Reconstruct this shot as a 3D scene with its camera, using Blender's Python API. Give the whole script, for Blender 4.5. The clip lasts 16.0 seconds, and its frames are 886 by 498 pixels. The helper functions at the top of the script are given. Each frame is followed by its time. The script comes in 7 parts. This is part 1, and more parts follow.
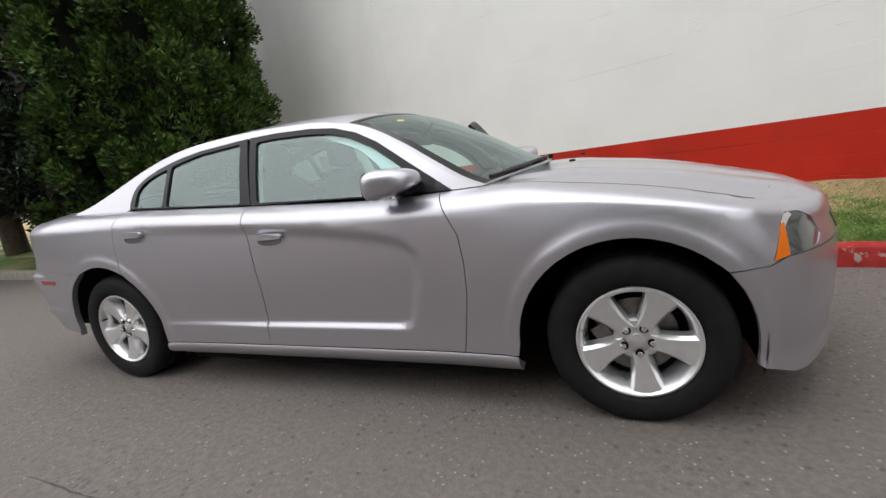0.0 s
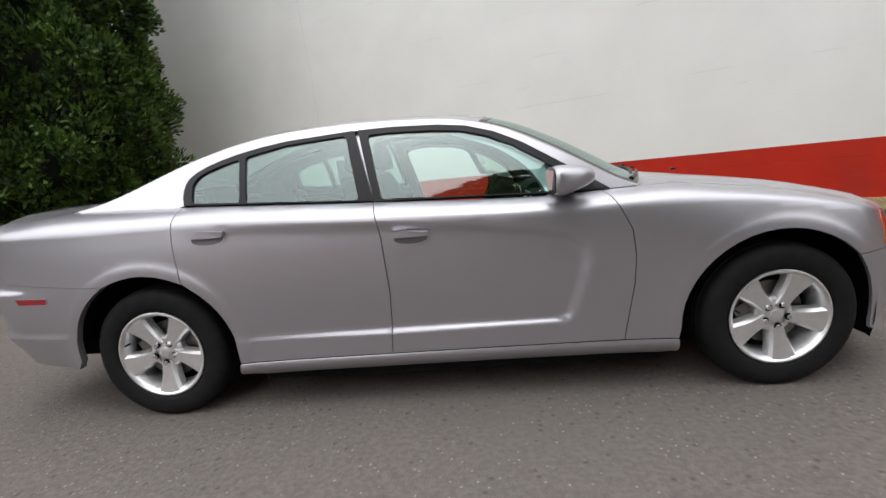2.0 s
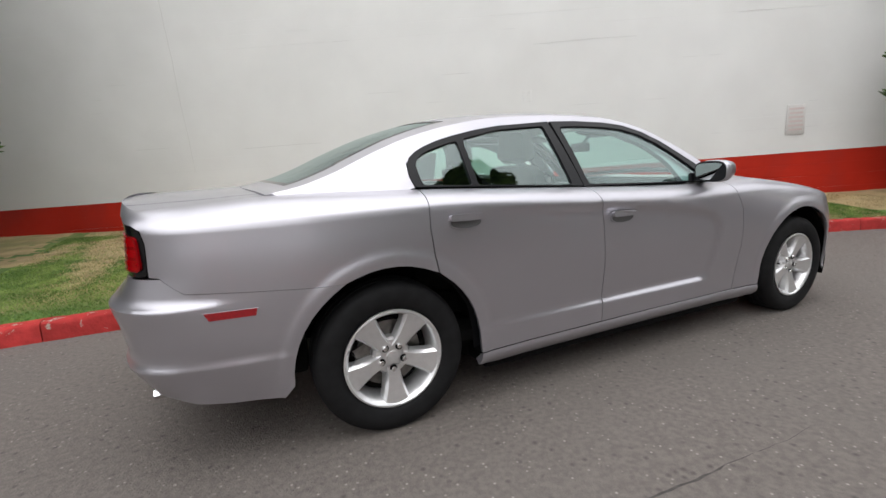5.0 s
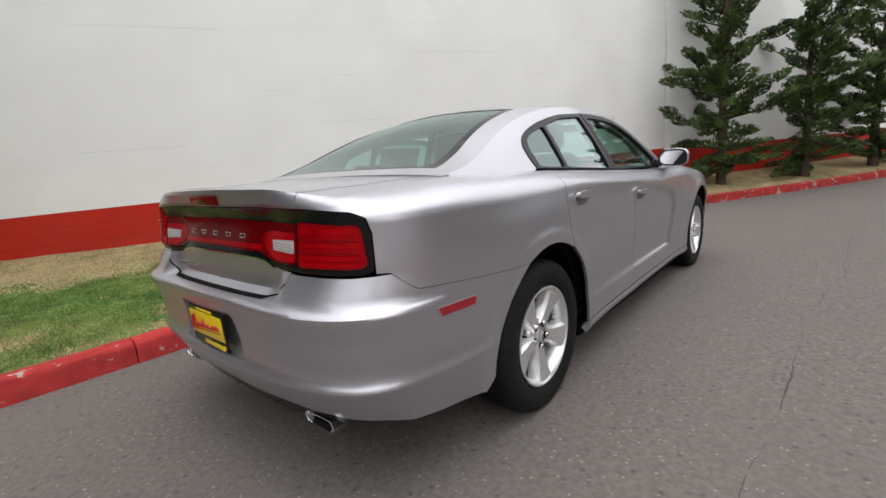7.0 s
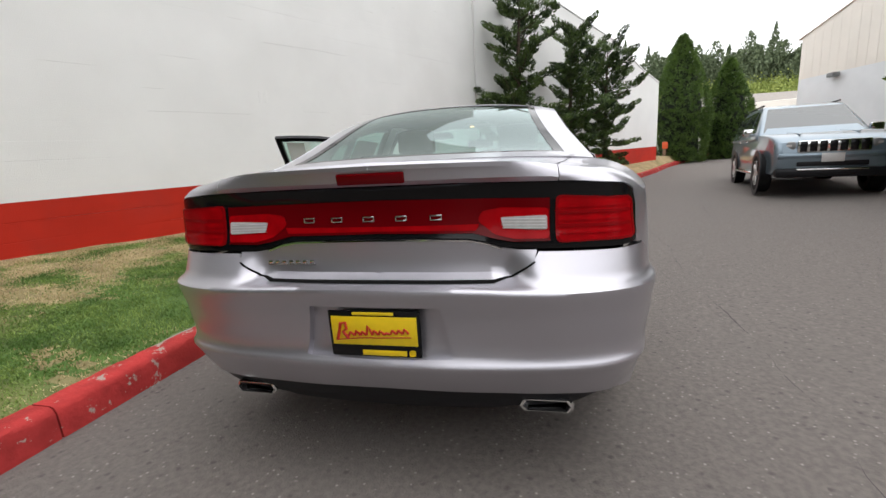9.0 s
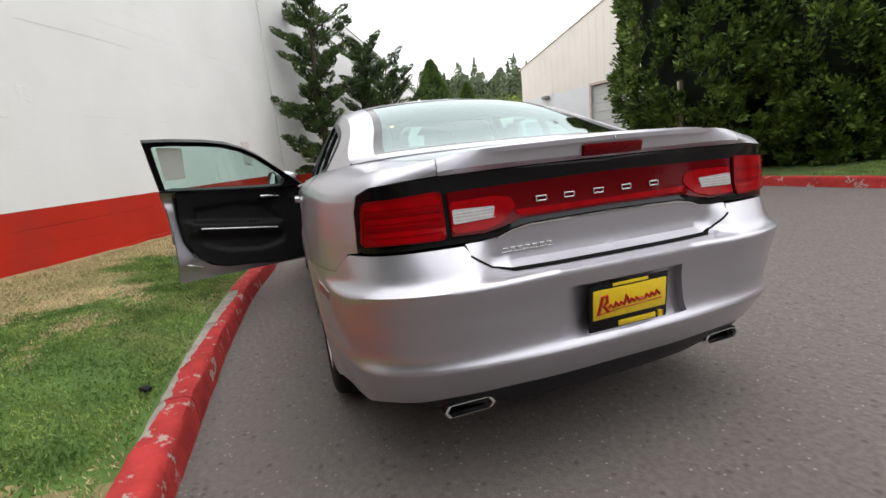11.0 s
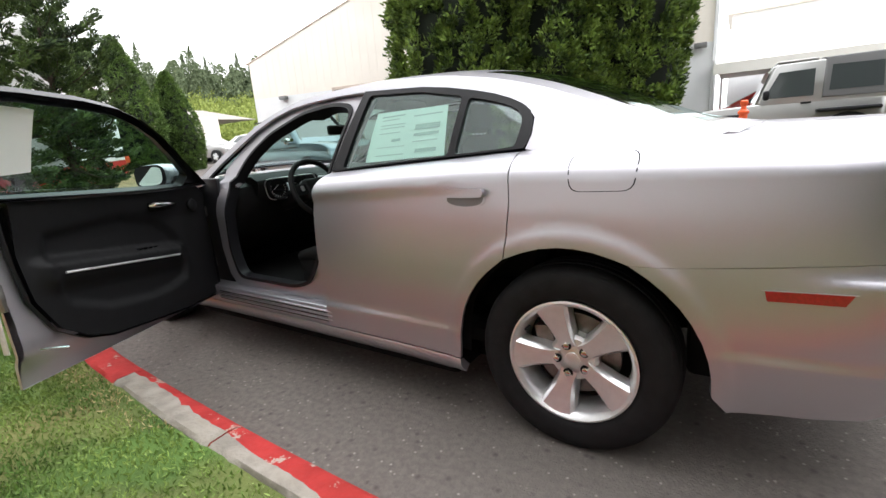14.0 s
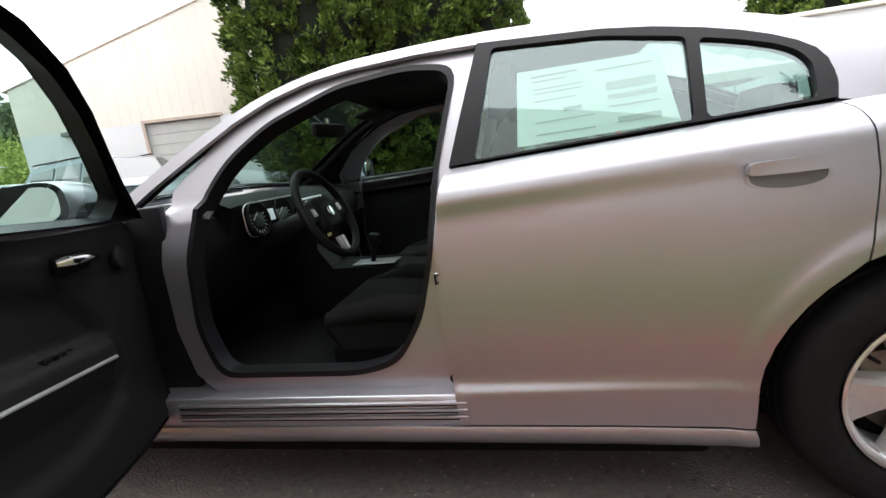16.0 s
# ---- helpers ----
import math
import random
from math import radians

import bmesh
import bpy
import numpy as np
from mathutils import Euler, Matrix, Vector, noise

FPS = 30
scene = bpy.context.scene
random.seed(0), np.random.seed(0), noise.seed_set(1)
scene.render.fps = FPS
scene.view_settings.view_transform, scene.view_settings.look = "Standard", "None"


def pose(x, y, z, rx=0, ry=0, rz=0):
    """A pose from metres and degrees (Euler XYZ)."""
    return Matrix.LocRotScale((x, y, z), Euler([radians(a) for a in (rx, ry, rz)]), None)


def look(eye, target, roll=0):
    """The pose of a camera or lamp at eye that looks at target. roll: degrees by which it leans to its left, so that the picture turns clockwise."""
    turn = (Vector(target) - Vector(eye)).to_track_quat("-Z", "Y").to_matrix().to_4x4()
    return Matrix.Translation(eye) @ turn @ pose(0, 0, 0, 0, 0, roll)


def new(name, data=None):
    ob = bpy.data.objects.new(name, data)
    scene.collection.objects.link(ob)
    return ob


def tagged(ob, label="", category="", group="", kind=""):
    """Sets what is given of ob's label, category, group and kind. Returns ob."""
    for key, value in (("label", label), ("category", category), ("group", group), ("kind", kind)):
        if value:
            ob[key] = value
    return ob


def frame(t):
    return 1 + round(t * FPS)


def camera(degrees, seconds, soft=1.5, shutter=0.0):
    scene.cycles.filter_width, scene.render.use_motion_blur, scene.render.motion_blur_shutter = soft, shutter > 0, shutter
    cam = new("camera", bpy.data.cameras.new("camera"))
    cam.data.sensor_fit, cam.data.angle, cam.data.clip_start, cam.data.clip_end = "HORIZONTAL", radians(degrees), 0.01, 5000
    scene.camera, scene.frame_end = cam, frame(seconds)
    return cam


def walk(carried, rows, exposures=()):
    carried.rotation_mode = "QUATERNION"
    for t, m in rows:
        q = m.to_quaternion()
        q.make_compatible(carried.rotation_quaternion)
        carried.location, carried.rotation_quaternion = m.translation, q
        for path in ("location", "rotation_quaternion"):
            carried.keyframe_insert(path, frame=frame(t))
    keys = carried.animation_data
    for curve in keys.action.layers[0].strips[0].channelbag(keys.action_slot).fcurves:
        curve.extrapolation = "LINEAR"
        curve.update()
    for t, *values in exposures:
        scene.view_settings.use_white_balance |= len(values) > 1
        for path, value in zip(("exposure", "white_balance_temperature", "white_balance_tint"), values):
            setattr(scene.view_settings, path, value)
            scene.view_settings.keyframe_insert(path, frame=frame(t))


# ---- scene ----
cam = camera(89.5, 16.0)
PATH = [
    (0, (1.511, -2.644, 1.159), (0.746, -0.842, 0.748), -8.1),
    (0.5, (1.206, -2.729, 1.158), (0.565, -0.878, 0.756), -6.6),
    (1, (0.866, -2.88, 1.191), (0.429, -0.973, 0.775), -6.3),
    (1.5, (0.508, -2.93, 1.175), (0.195, -0.993, 0.786), -6.9),
    (2, (0.15, -2.982, 1.189), (-0.007, -1.024, 0.813), -5.2),
    (2.5, (-0.23, -3.076, 1.216), (-0.232, -1.111, 0.846), -5.0),
    (3, (-0.627, -3.075, 1.19), (-0.459, -1.115, 0.83), -5.3),
    (3.5, (-0.986, -3.041, 1.202), (-0.686, -1.104, 0.803), -4.0),
    (4, (-1.397, -3.022, 1.219), (-0.924, -1.11, 0.871), -3.7),
    (4.5, (-1.75, -2.896, 1.18), (-1.076, -1.042, 0.857), -3.1),
    (4.7, (-1.883, -2.827, 1.195), (-1.157, -0.996, 0.846), -3.0),
    (6.8, (-3.157, -1.938, 1.14), (-1.729, -0.579, 0.801), -4.3),
    (7, (-3.257, -1.837, 1.15), (-1.774, -0.548, 0.773), -4.2),
    (7.5, (-3.46, -1.532, 1.119), (-1.827, -0.445, 0.725), -4.1),
    (8, (-3.613, -1.22, 1.124), (-1.844, -0.361, 0.76), -3.2),
    (8.5, (-3.798, -0.897, 1.138), (-1.935, -0.271, 0.768), -3.2),
    (9, (-3.891, -0.524, 1.116), (-1.974, -0.104, 0.732), -2.9),
    (9.2, (-3.903, -0.379, 1.122), (-1.976, -0.015, 0.733), -2.5),
    (11.3, (-3.634, 1.194, 1.086), (-1.825, 0.442, 0.683), -4.0),
    (11.5, (-3.552, 1.316, 1.092), (-1.778, 0.496, 0.67), -2.6),
    (12, (-3.284, 1.588, 1.122), (-1.625, 0.612, 0.579), -3.6),
    (12.5, (-3.022, 1.833, 1.118), (-1.488, 0.662, 0.594), -4.5),
    (13, (-2.723, 2.068, 1.132), (-1.322, 0.721, 0.661), -5.1),
    (13.5, (-2.348, 2.231, 1.148), (-1.115, 0.718, 0.714), -5.9),
    (14, (-1.973, 2.331, 1.143), (-0.895, 0.714, 0.67), -4.3),
    (14.5, (-1.596, 2.366, 1.133), (-0.657, 0.675, 0.625), -4.8),
    (15, (-1.218, 2.284, 1.123), (-0.379, 0.527, 0.666), -7.2),
    (15.5, (-0.858, 2.211, 1.082), (-0.283, 0.339, 0.675), -6.7),
    (16, (-0.558, 2.089, 1.054), (-0.175, 0.164, 0.671), -6.9),
]
walk(cam, [(t, look(e, a, r)) for t, e, a, r in PATH], [(0, -0.05), (9, 0.0), (11.5, 0.1), (12, 0.18), (12.5, 0.42), (13, 0.55), (14, 0.66), (16, 0.68)])

# ---- light ----
world = bpy.data.worlds.new("sky")
scene.world = world
world.use_nodes = True
wn, wl = world.node_tree.nodes, world.node_tree.links
sky = wn.new("ShaderNodeTexSky")
sky.sky_type, sky.sun_disc = "NISHITA", False
SUN_EL, SUN_AZ = radians(72), radians(200)
sky.sun_elevation, sky.sun_rotation = SUN_EL, SUN_AZ
sky.air_density, sky.dust_density, sky.ozone_density = 1.2, 6.0, 1.0
hs = wn.new("ShaderNodeHueSaturation")
hs.inputs["Saturation"].default_value = 0.12
wl.new(sky.outputs[0], hs.inputs["Color"])
cloud = wn.new("ShaderNodeMix")
cloud.data_type = "RGBA"
cloud.inputs["Factor"].default_value = 0.8
cloud.inputs["B"].default_value = (8.6, 8.7, 8.9, 1)
wl.new(hs.outputs[0], cloud.inputs["A"])
# an overcast sky: brighter overhead than at the horizon
way, height = wn.new("ShaderNodeTexCoord"), wn.new("ShaderNodeSeparateXYZ")
grade, dome = wn.new("ShaderNodeMapRange"), wn.new("ShaderNodeVectorMath")
wl.new(way.outputs["Generated"], height.inputs[0])
for key, val in zip(("From Min", "From Max", "To Min", "To Max"), (0.0, 1.0, 0.84, 1.14)):
    grade.inputs[key].default_value = val
wl.new(height.outputs["Z"], grade.inputs["Value"])
dome.operation = "SCALE"
wl.new(cloud.outputs["Result"], dome.inputs[0])
wl.new(grade.outputs[0], dome.inputs["Scale"])
wl.new(dome.outputs[0], wn["Background"].inputs[0])
wn["Background"].inputs[1].default_value = 0.237
sun = new("sun", bpy.data.lights.new("sun", "SUN"))
sun.data.energy, sun.data.angle, sun.data.color = 0.5, radians(100), (1.0, 0.97, 0.93)
sun.matrix_world = look((math.sin(SUN_AZ) * math.cos(SUN_EL) * 30, math.cos(SUN_AZ) * math.cos(SUN_EL) * 30, math.sin(SUN_EL) * 30), (0, 0, 0))

# ---- materials ----
MATS = {}


def mat(name, color, rough=0.6, metal=0.0, coat=0.0, spec=0.5, vary=0.0, vscale=6.0, bump=0.0, bscale=60.0, dark=None, dscale=1.5, damount=0.0, rnd=0.0, emit=None, trans=0.0, coord="Object", ior=1.45, alpha=1.0):
    """Principled material with fine grain, larger stains and relief."""
    if name in MATS:
        return MATS[name]
    m = bpy.data.materials.new(name)
    m.use_nodes = True
    nt = m.node_tree
    N, Lk = nt.nodes, nt.links
    b = N["Principled BSDF"]
    I = b.inputs
    I["Roughness"].default_value, I["Metallic"].default_value, I["IOR"].default_value = rough, metal, ior
    I["Coat Weight"].default_value, I["Coat Roughness"].default_value = coat, 0.04
    I["Specular IOR Level"].default_value = spec
    I["Transmission Weight"].default_value = trans
    I["Alpha"].default_value = alpha
    tc = N.new("ShaderNodeTexCoord")
    src = tc.outputs[coord]

    def tex(scale, detail=4.0):
        t = N.new("ShaderNodeTexNoise")
        t.inputs["Scale"].default_value, t.inputs["Detail"].default_value = scale, detail
        Lk.new(src, t.inputs["Vector"])
        return t

    rgb = N.new("ShaderNodeRGB")
    rgb.outputs[0].default_value = (*color, 1)
    col = rgb.outputs[0]

    def mixed(a, bcol, fac, mode="MIX"):
        x = N.new("ShaderNodeMix")
        x.data_type, x.blend_type = "RGBA", mode
        Lk.new(fac, x.inputs["Factor"])
        Lk.new(a, x.inputs["A"])
        if isinstance(bcol, tuple):
            x.inputs["B"].default_value = (*bcol, 1)
        else:
            Lk.new(bcol, x.inputs["B"])
        return x.outputs["Result"]

    def ramp(v, lo, hi, a=0.0, z=1.0):
        r = N.new("ShaderNodeMapRange")
        for k, q in zip(("From Min", "From Max", "To Min", "To Max"), (lo, hi, a, z)):
            r.inputs[k].default_value = q
        Lk.new(v, r.inputs["Value"])
        return r.outputs[0]

    if vary:
        col = mixed(col, tuple(c * (1 - vary) for c in color), ramp(tex(vscale).outputs[0], 0.35, 0.65))
    if dark:
        col = mixed(col, dark, ramp(tex(dscale, 6).outputs[0], 0.5, 0.72, 0, damount))
    if rnd:
        oi = N.new("ShaderNodeObjectInfo")
        h = N.new("ShaderNodeHueSaturation")
        Lk.new(ramp(oi.outputs["Random"], 0, 1, 1 - rnd, 1 + rnd), h.inputs["Value"])
        Lk.new(col, h.inputs["Color"])
        col = h.outputs[0]
    Lk.new(col, I["Base Color"])
    if bump:
        bp = N.new("ShaderNodeBump")
        bp.inputs["Strength"].default_value, bp.inputs["Distance"].default_value = bump, 0.01
        Lk.new(tex(bscale, 5).outputs[0], bp.inputs["Height"])
        Lk.new(bp.outputs[0], I["Normal"])
    if emit:
        I["Emission Color"].default_value, I["Emission Strength"].default_value = (*emit[0], 1), emit[1]
    MATS[name] = m
    return m


def leafy(name, dark, light, rough=0.5, trans=0.0):
    """Foliage that differs from clump to clump."""
    m = mat(name, light, rough, spec=0.3)
    N, Lk = m.node_tree.nodes, m.node_tree.links
    g = N.new("ShaderNodeNewGeometry")
    r = N.new("ShaderNodeValToRGB")
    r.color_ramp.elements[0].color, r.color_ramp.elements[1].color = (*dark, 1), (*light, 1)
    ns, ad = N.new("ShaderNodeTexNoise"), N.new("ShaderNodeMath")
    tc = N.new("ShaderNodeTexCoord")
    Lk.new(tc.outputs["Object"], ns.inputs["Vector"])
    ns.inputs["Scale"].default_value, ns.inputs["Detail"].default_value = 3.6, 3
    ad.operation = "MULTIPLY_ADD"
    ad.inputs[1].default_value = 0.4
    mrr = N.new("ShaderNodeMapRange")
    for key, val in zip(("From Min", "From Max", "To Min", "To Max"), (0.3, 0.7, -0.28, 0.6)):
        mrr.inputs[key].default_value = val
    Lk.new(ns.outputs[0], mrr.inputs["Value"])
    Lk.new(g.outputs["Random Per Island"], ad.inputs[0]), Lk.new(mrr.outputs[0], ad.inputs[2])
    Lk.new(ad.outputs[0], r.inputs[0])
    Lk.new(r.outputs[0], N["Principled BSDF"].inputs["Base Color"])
    return m


PAINT = mat("silver_paint", (0.495, 0.482, 0.525), 0.38, 0.85, coat=0.7, vary=0.08, vscale=900, bump=0.03, bscale=1500)
BLACK = mat("satin_black_trim", (0.010, 0.010, 0.012), 0.38, spec=0.28, bump=0.05, bscale=400)
GLOSSBLACK = mat("gloss_black", (0.006, 0.006, 0.007), 0.1, spec=0.32)
RUBBER = mat("tyre_rubber", (0.012, 0.012, 0.013), 0.7, spec=0.22, vary=0.3, vscale=20, bump=0.15, bscale=150)
DARK = mat("underbody", (0.008, 0.008, 0.008), 0.9, spec=0.1, vary=0.3, vscale=9)
ALLOY = mat("alloy", (0.78, 0.78, 0.79), 0.36, 0.8, coat=0.4, vary=0.06, vscale=40)
CHROME = mat("chrome", (0.8, 0.8, 0.8), 0.07, 1.0)
STEEL = mat("brake_steel", (0.25, 0.24, 0.23), 0.45, 0.9, vary=0.3, vscale=30)
CABIN = mat("black_cabin_plastic", (0.007, 0.007, 0.008), 0.58, spec=0.25, vary=0.2, vscale=30, bump=0.1, bscale=300)
CLOTH = mat("black_seat_cloth", (0.009, 0.009, 0.009), 0.9, spec=0.2, vary=0.3, vscale=200, bump=0.3, bscale=500)
HEADLINER = mat("dark_headliner", (0.02, 0.02, 0.02), 0.95, vary=0.1, vscale=100)
RED_LENS = mat("red_lamp_lens", (0.37, 0.002, 0.005), 0.12, spec=0.16, vary=0.3, vscale=14)
DEEP_RED = mat("deep_red_lens", (0.12, 0.001, 0.003), 0.10, spec=0.2)
REFLECTOR = mat("red_reflector", (0.34, 0.008, 0.014), 0.3, coat=0.6, vary=0.3, vscale=120)
AMBER = mat("amber_lens", (0.7, 0.16, 0.01), 0.15, coat=1.0)
# darker copy of the red lens, with shading put into its colour
SHADED_RED = mat("shaded_red_lens", (0.22, 0.002, 0.004), 0.12, spec=0.2)
LAMP_BOWL = mat("headlamp_bowl", (0.30, 0.31, 0.31), 0.12, 0.7, coat=1.0, vary=0.4, vscale=18)
CLEAR_LAMP = mat("white_lamp", (0.56, 0.54, 0.53), 0.2, coat=1.0, vary=0.15, vscale=60)


def glass_mat(name, tint, amount):
    """Window glass: a clear tinted sheet with a mirror-like surface."""
    m = bpy.data.materials.new(name)
    m.use_nodes = True
    N, Lk = m.node_tree.nodes, m.node_tree.links
    N.remove(N["Principled BSDF"])
    t, gl, mx, fr = N.new("ShaderNodeBsdfTransparent"), N.new("ShaderNodeBsdfGlossy"), N.new("ShaderNodeMixShader"), N.new("ShaderNodeLayerWeight")
    pw, ma = N.new("ShaderNodeMath"), N.new("ShaderNodeMath")
    pw.operation, ma.operation, ma.use_clamp = "POWER", "MULTIPLY_ADD", True
    pw.inputs[1].default_value, ma.inputs[1].default_value, ma.inputs[2].default_value = 4.5, 1.1, amount
    fr.inputs[0].default_value = 0.5
    t.inputs[0].default_value = (*tint, 1)
    gl.inputs["Roughness"].default_value = 0.01
    gl.inputs["Color"].default_value = (0.63, 0.73, 0.72, 1)
    Lk.new(fr.outputs["Facing"], pw.inputs[0]), Lk.new(pw.outputs[0], ma.inputs[0]), Lk.new(ma.outputs[0], mx.inputs[0]), Lk.new(t.outputs[0], mx.inputs[1]), Lk.new(gl.outputs[0], mx.inputs[2])
    Lk.new(mx.outputs[0], N["Material Output"].inputs[0])
    return m


GLASS = glass_mat("window_glass", (0.62, 0.83, 0.77), 0.19)

# ---- mesh helpers ----


def mesh_of(name, verts, faces, material, smooth=True, angle=38):
    me = bpy.data.meshes.new(name)
    me.from_pydata([tuple(v) for v in verts], [], [tuple(int(i) for i in f) for f in faces])
    me.materials.append(material)
    if smooth:
        me.polygons.foreach_set("use_smooth", [True] * len(me.polygons))
        me.set_sharp_from_angle(angle=radians(angle))
    me.update()
    return me


def put(name, verts, faces, material, parent=None, label="", smooth=True, angle=38):
    ob = new(name, mesh_of(name, verts, faces, material, smooth, angle))
    if parent is not None:
        ob.parent = parent
    if label:
        ob["label"] = label
    return ob


def part(name, bm, material, parent=None, label="", smooth=True, angle=38):
    me = bpy.data.meshes.new(name)
    bmesh.ops.recalc_face_normals(bm, faces=bm.faces)
    bm.to_mesh(me)
    bm.free()
    me.materials.append(material)
    if smooth:
        me.polygons.foreach_set("use_smooth", [True] * len(me.polygons))
        me.set_sharp_from_angle(angle=radians(angle))
    ob = new(name, me)
    if parent is not None:
        ob.parent = parent
    if label:
        ob["label"] = label
    return ob


def box(bm, m, sx, sy, sz, bevel=0.0, seg=2):
    """A box of that size at the pose m, its edges rounded."""
    r = bmesh.ops.create_cube(bm, size=1.0, matrix=m @ Matrix.Diagonal((sx, sy, sz, 1)))
    if bevel:
        es = {e for v in r["verts"] for e in v.link_edges}
        bmesh.ops.bevel(bm, geom=list(es), offset=bevel, segments=seg, affect="EDGES", profile=0.5)


def cyl(bm, m, r, h, seg=24, r2=None, bevel=0.0):
    q = bmesh.ops.create_cone(bm, cap_ends=True, segments=seg, radius1=r, radius2=r if r2 is None else r2, depth=h, matrix=m)
    if bevel:
        es = [e for e in {e for v in q["verts"] for e in v.link_edges} if len(e.link_faces) == 2 and any(len(f.verts) > 4 for f in e.link_faces)]
        bmesh.ops.bevel(bm, geom=es, offset=bevel, segments=2, affect="EDGES", profile=0.5)


def tube(bm, pts, r, seg=8):
    """A round bar along points."""
    pts = [Vector(p) for p in pts]
    rings = []
    for i, p in enumerate(pts):
        d = (pts[min(i + 1, len(pts) - 1)] - pts[max(i - 1, 0)]).normalized()
        a = d.orthogonal().normalized() if i == 0 else (rings[-1][1] - d * rings[-1][1].dot(d)).normalized()
        b = d.cross(a)
        rr = r[i] if isinstance(r, (list, tuple)) else r
        rings.append(([bm.verts.new(p + (a * math.cos(t) + b * math.sin(t)) * rr) for t in [2 * math.pi * k / seg for k in range(seg)]], a))
    for (p, _), (q, _) in zip(rings, rings[1:]):
        for k in range(seg):
            bm.faces.new((p[k], p[(k + 1) % seg], q[(k + 1) % seg], q[k]))
    bm.faces.new(rings[0][0][::-1]), bm.faces.new(rings[-1][0])


def empty(name, m, label, category, group=""):
    e = new(name)
    e.matrix_world = m
    e.empty_display_size = 0.1
    return tagged(e, label, category, group)


def pl(x, pts):
    """Smooth curve through (x, value) knots."""
    xs, ys = np.array([p[0] for p in pts], float), np.array([p[1] for p in pts], float)
    o = np.argsort(xs)
    xs, ys = xs[o], ys[o]
    d = np.diff(ys) / np.diff(xs)
    t = np.zeros(len(xs))
    t[1:-1] = np.where(d[1:] * d[:-1] > 0, 2 * d[1:] * d[:-1] / (d[1:] + d[:-1] + 1e-12), 0)
    t[0], t[-1] = d[0], d[-1]
    x = np.clip(np.asarray(x, float), xs[0], xs[-1])
    i = np.clip(np.searchsorted(xs, x) - 1, 0, len(xs) - 2)
    h = xs[i + 1] - xs[i]
    s = (x - xs[i]) / h
    return (2 * s**3 - 3 * s**2 + 1) * ys[i] + (s**3 - 2 * s**2 + s) * h * t[i] + (3 * s**2 - 2 * s**3) * ys[i + 1] + (s**3 - s**2) * h * t[i + 1]


def step01(a, b, x):
    s = np.clip((np.asarray(x, float) - a) / (b - a), 0, 1)
    return s * s * (3 - 2 * s)


def inside(px, py, poly):
    px, py = np.asarray(px, float), np.asarray(py, float)
    hit = np.zeros(px.shape, bool)
    n = len(poly)
    for i in range(n):
        (x1, y1), (x2, y2) = poly[i], poly[(i + 1) % n]
        if y1 == y2:
            continue
        c = ((y1 > py) != (y2 > py)) & (px < (x2 - x1) * (py - y1) / (y2 - y1) + x1)
        hit ^= c
    return hit


def edge_dist(px, py, poly, closed=True):
    best = np.full(np.shape(px), 9.0)
    n = len(poly)
    for i in range(n if closed else n - 1):
        a, b = np.array(poly[i], float), np.array(poly[(i + 1) % n], float)
        ab = b - a
        t = np.clip(((px - a[0]) * ab[0] + (py - a[1]) * ab[1]) / max(ab @ ab, 1e-12), 0, 1)
        best = np.minimum(best, np.hypot(px - a[0] - t * ab[0], py - a[1] - t * ab[1]))
    return best


def dense(poly, step):
    out = []
    for i in range(len(poly)):
        a, b = np.array(poly[i], float), np.array(poly[(i + 1) % len(poly)], float)
        n = max(1, int(np.linalg.norm(b - a) / step + 0.5))
        out += [tuple(a + (b - a) * k / n) for k in range(n)]
    return out


def rounded(poly, r, seg=5):
    """The outline with its corners rounded; r is one radius or one for each corner."""
    out, n = [], len(poly)
    for i in range(n):
        p, c, q = (np.array(poly[(i + k) % n], float) for k in (-1, 0, 1))
        rr = r[i] if isinstance(r, (list, tuple)) else r
        d1, d2 = p - c, q - c
        l1, l2 = np.linalg.norm(d1), np.linalg.norm(d2)
        k = min(rr, l1 * 0.45, l2 * 0.45)
        if k < 1e-4:
            out.append(tuple(c))
            continue
        a, b = c + d1 / l1 * k, c + d2 / l2 * k
        out += [tuple((1 - t) ** 2 * a + 2 * t * (1 - t) * c + t * t * b) for t in np.linspace(0, 1, seg)]
    return out


from mathutils.geometry import delaunay_2d_cdt


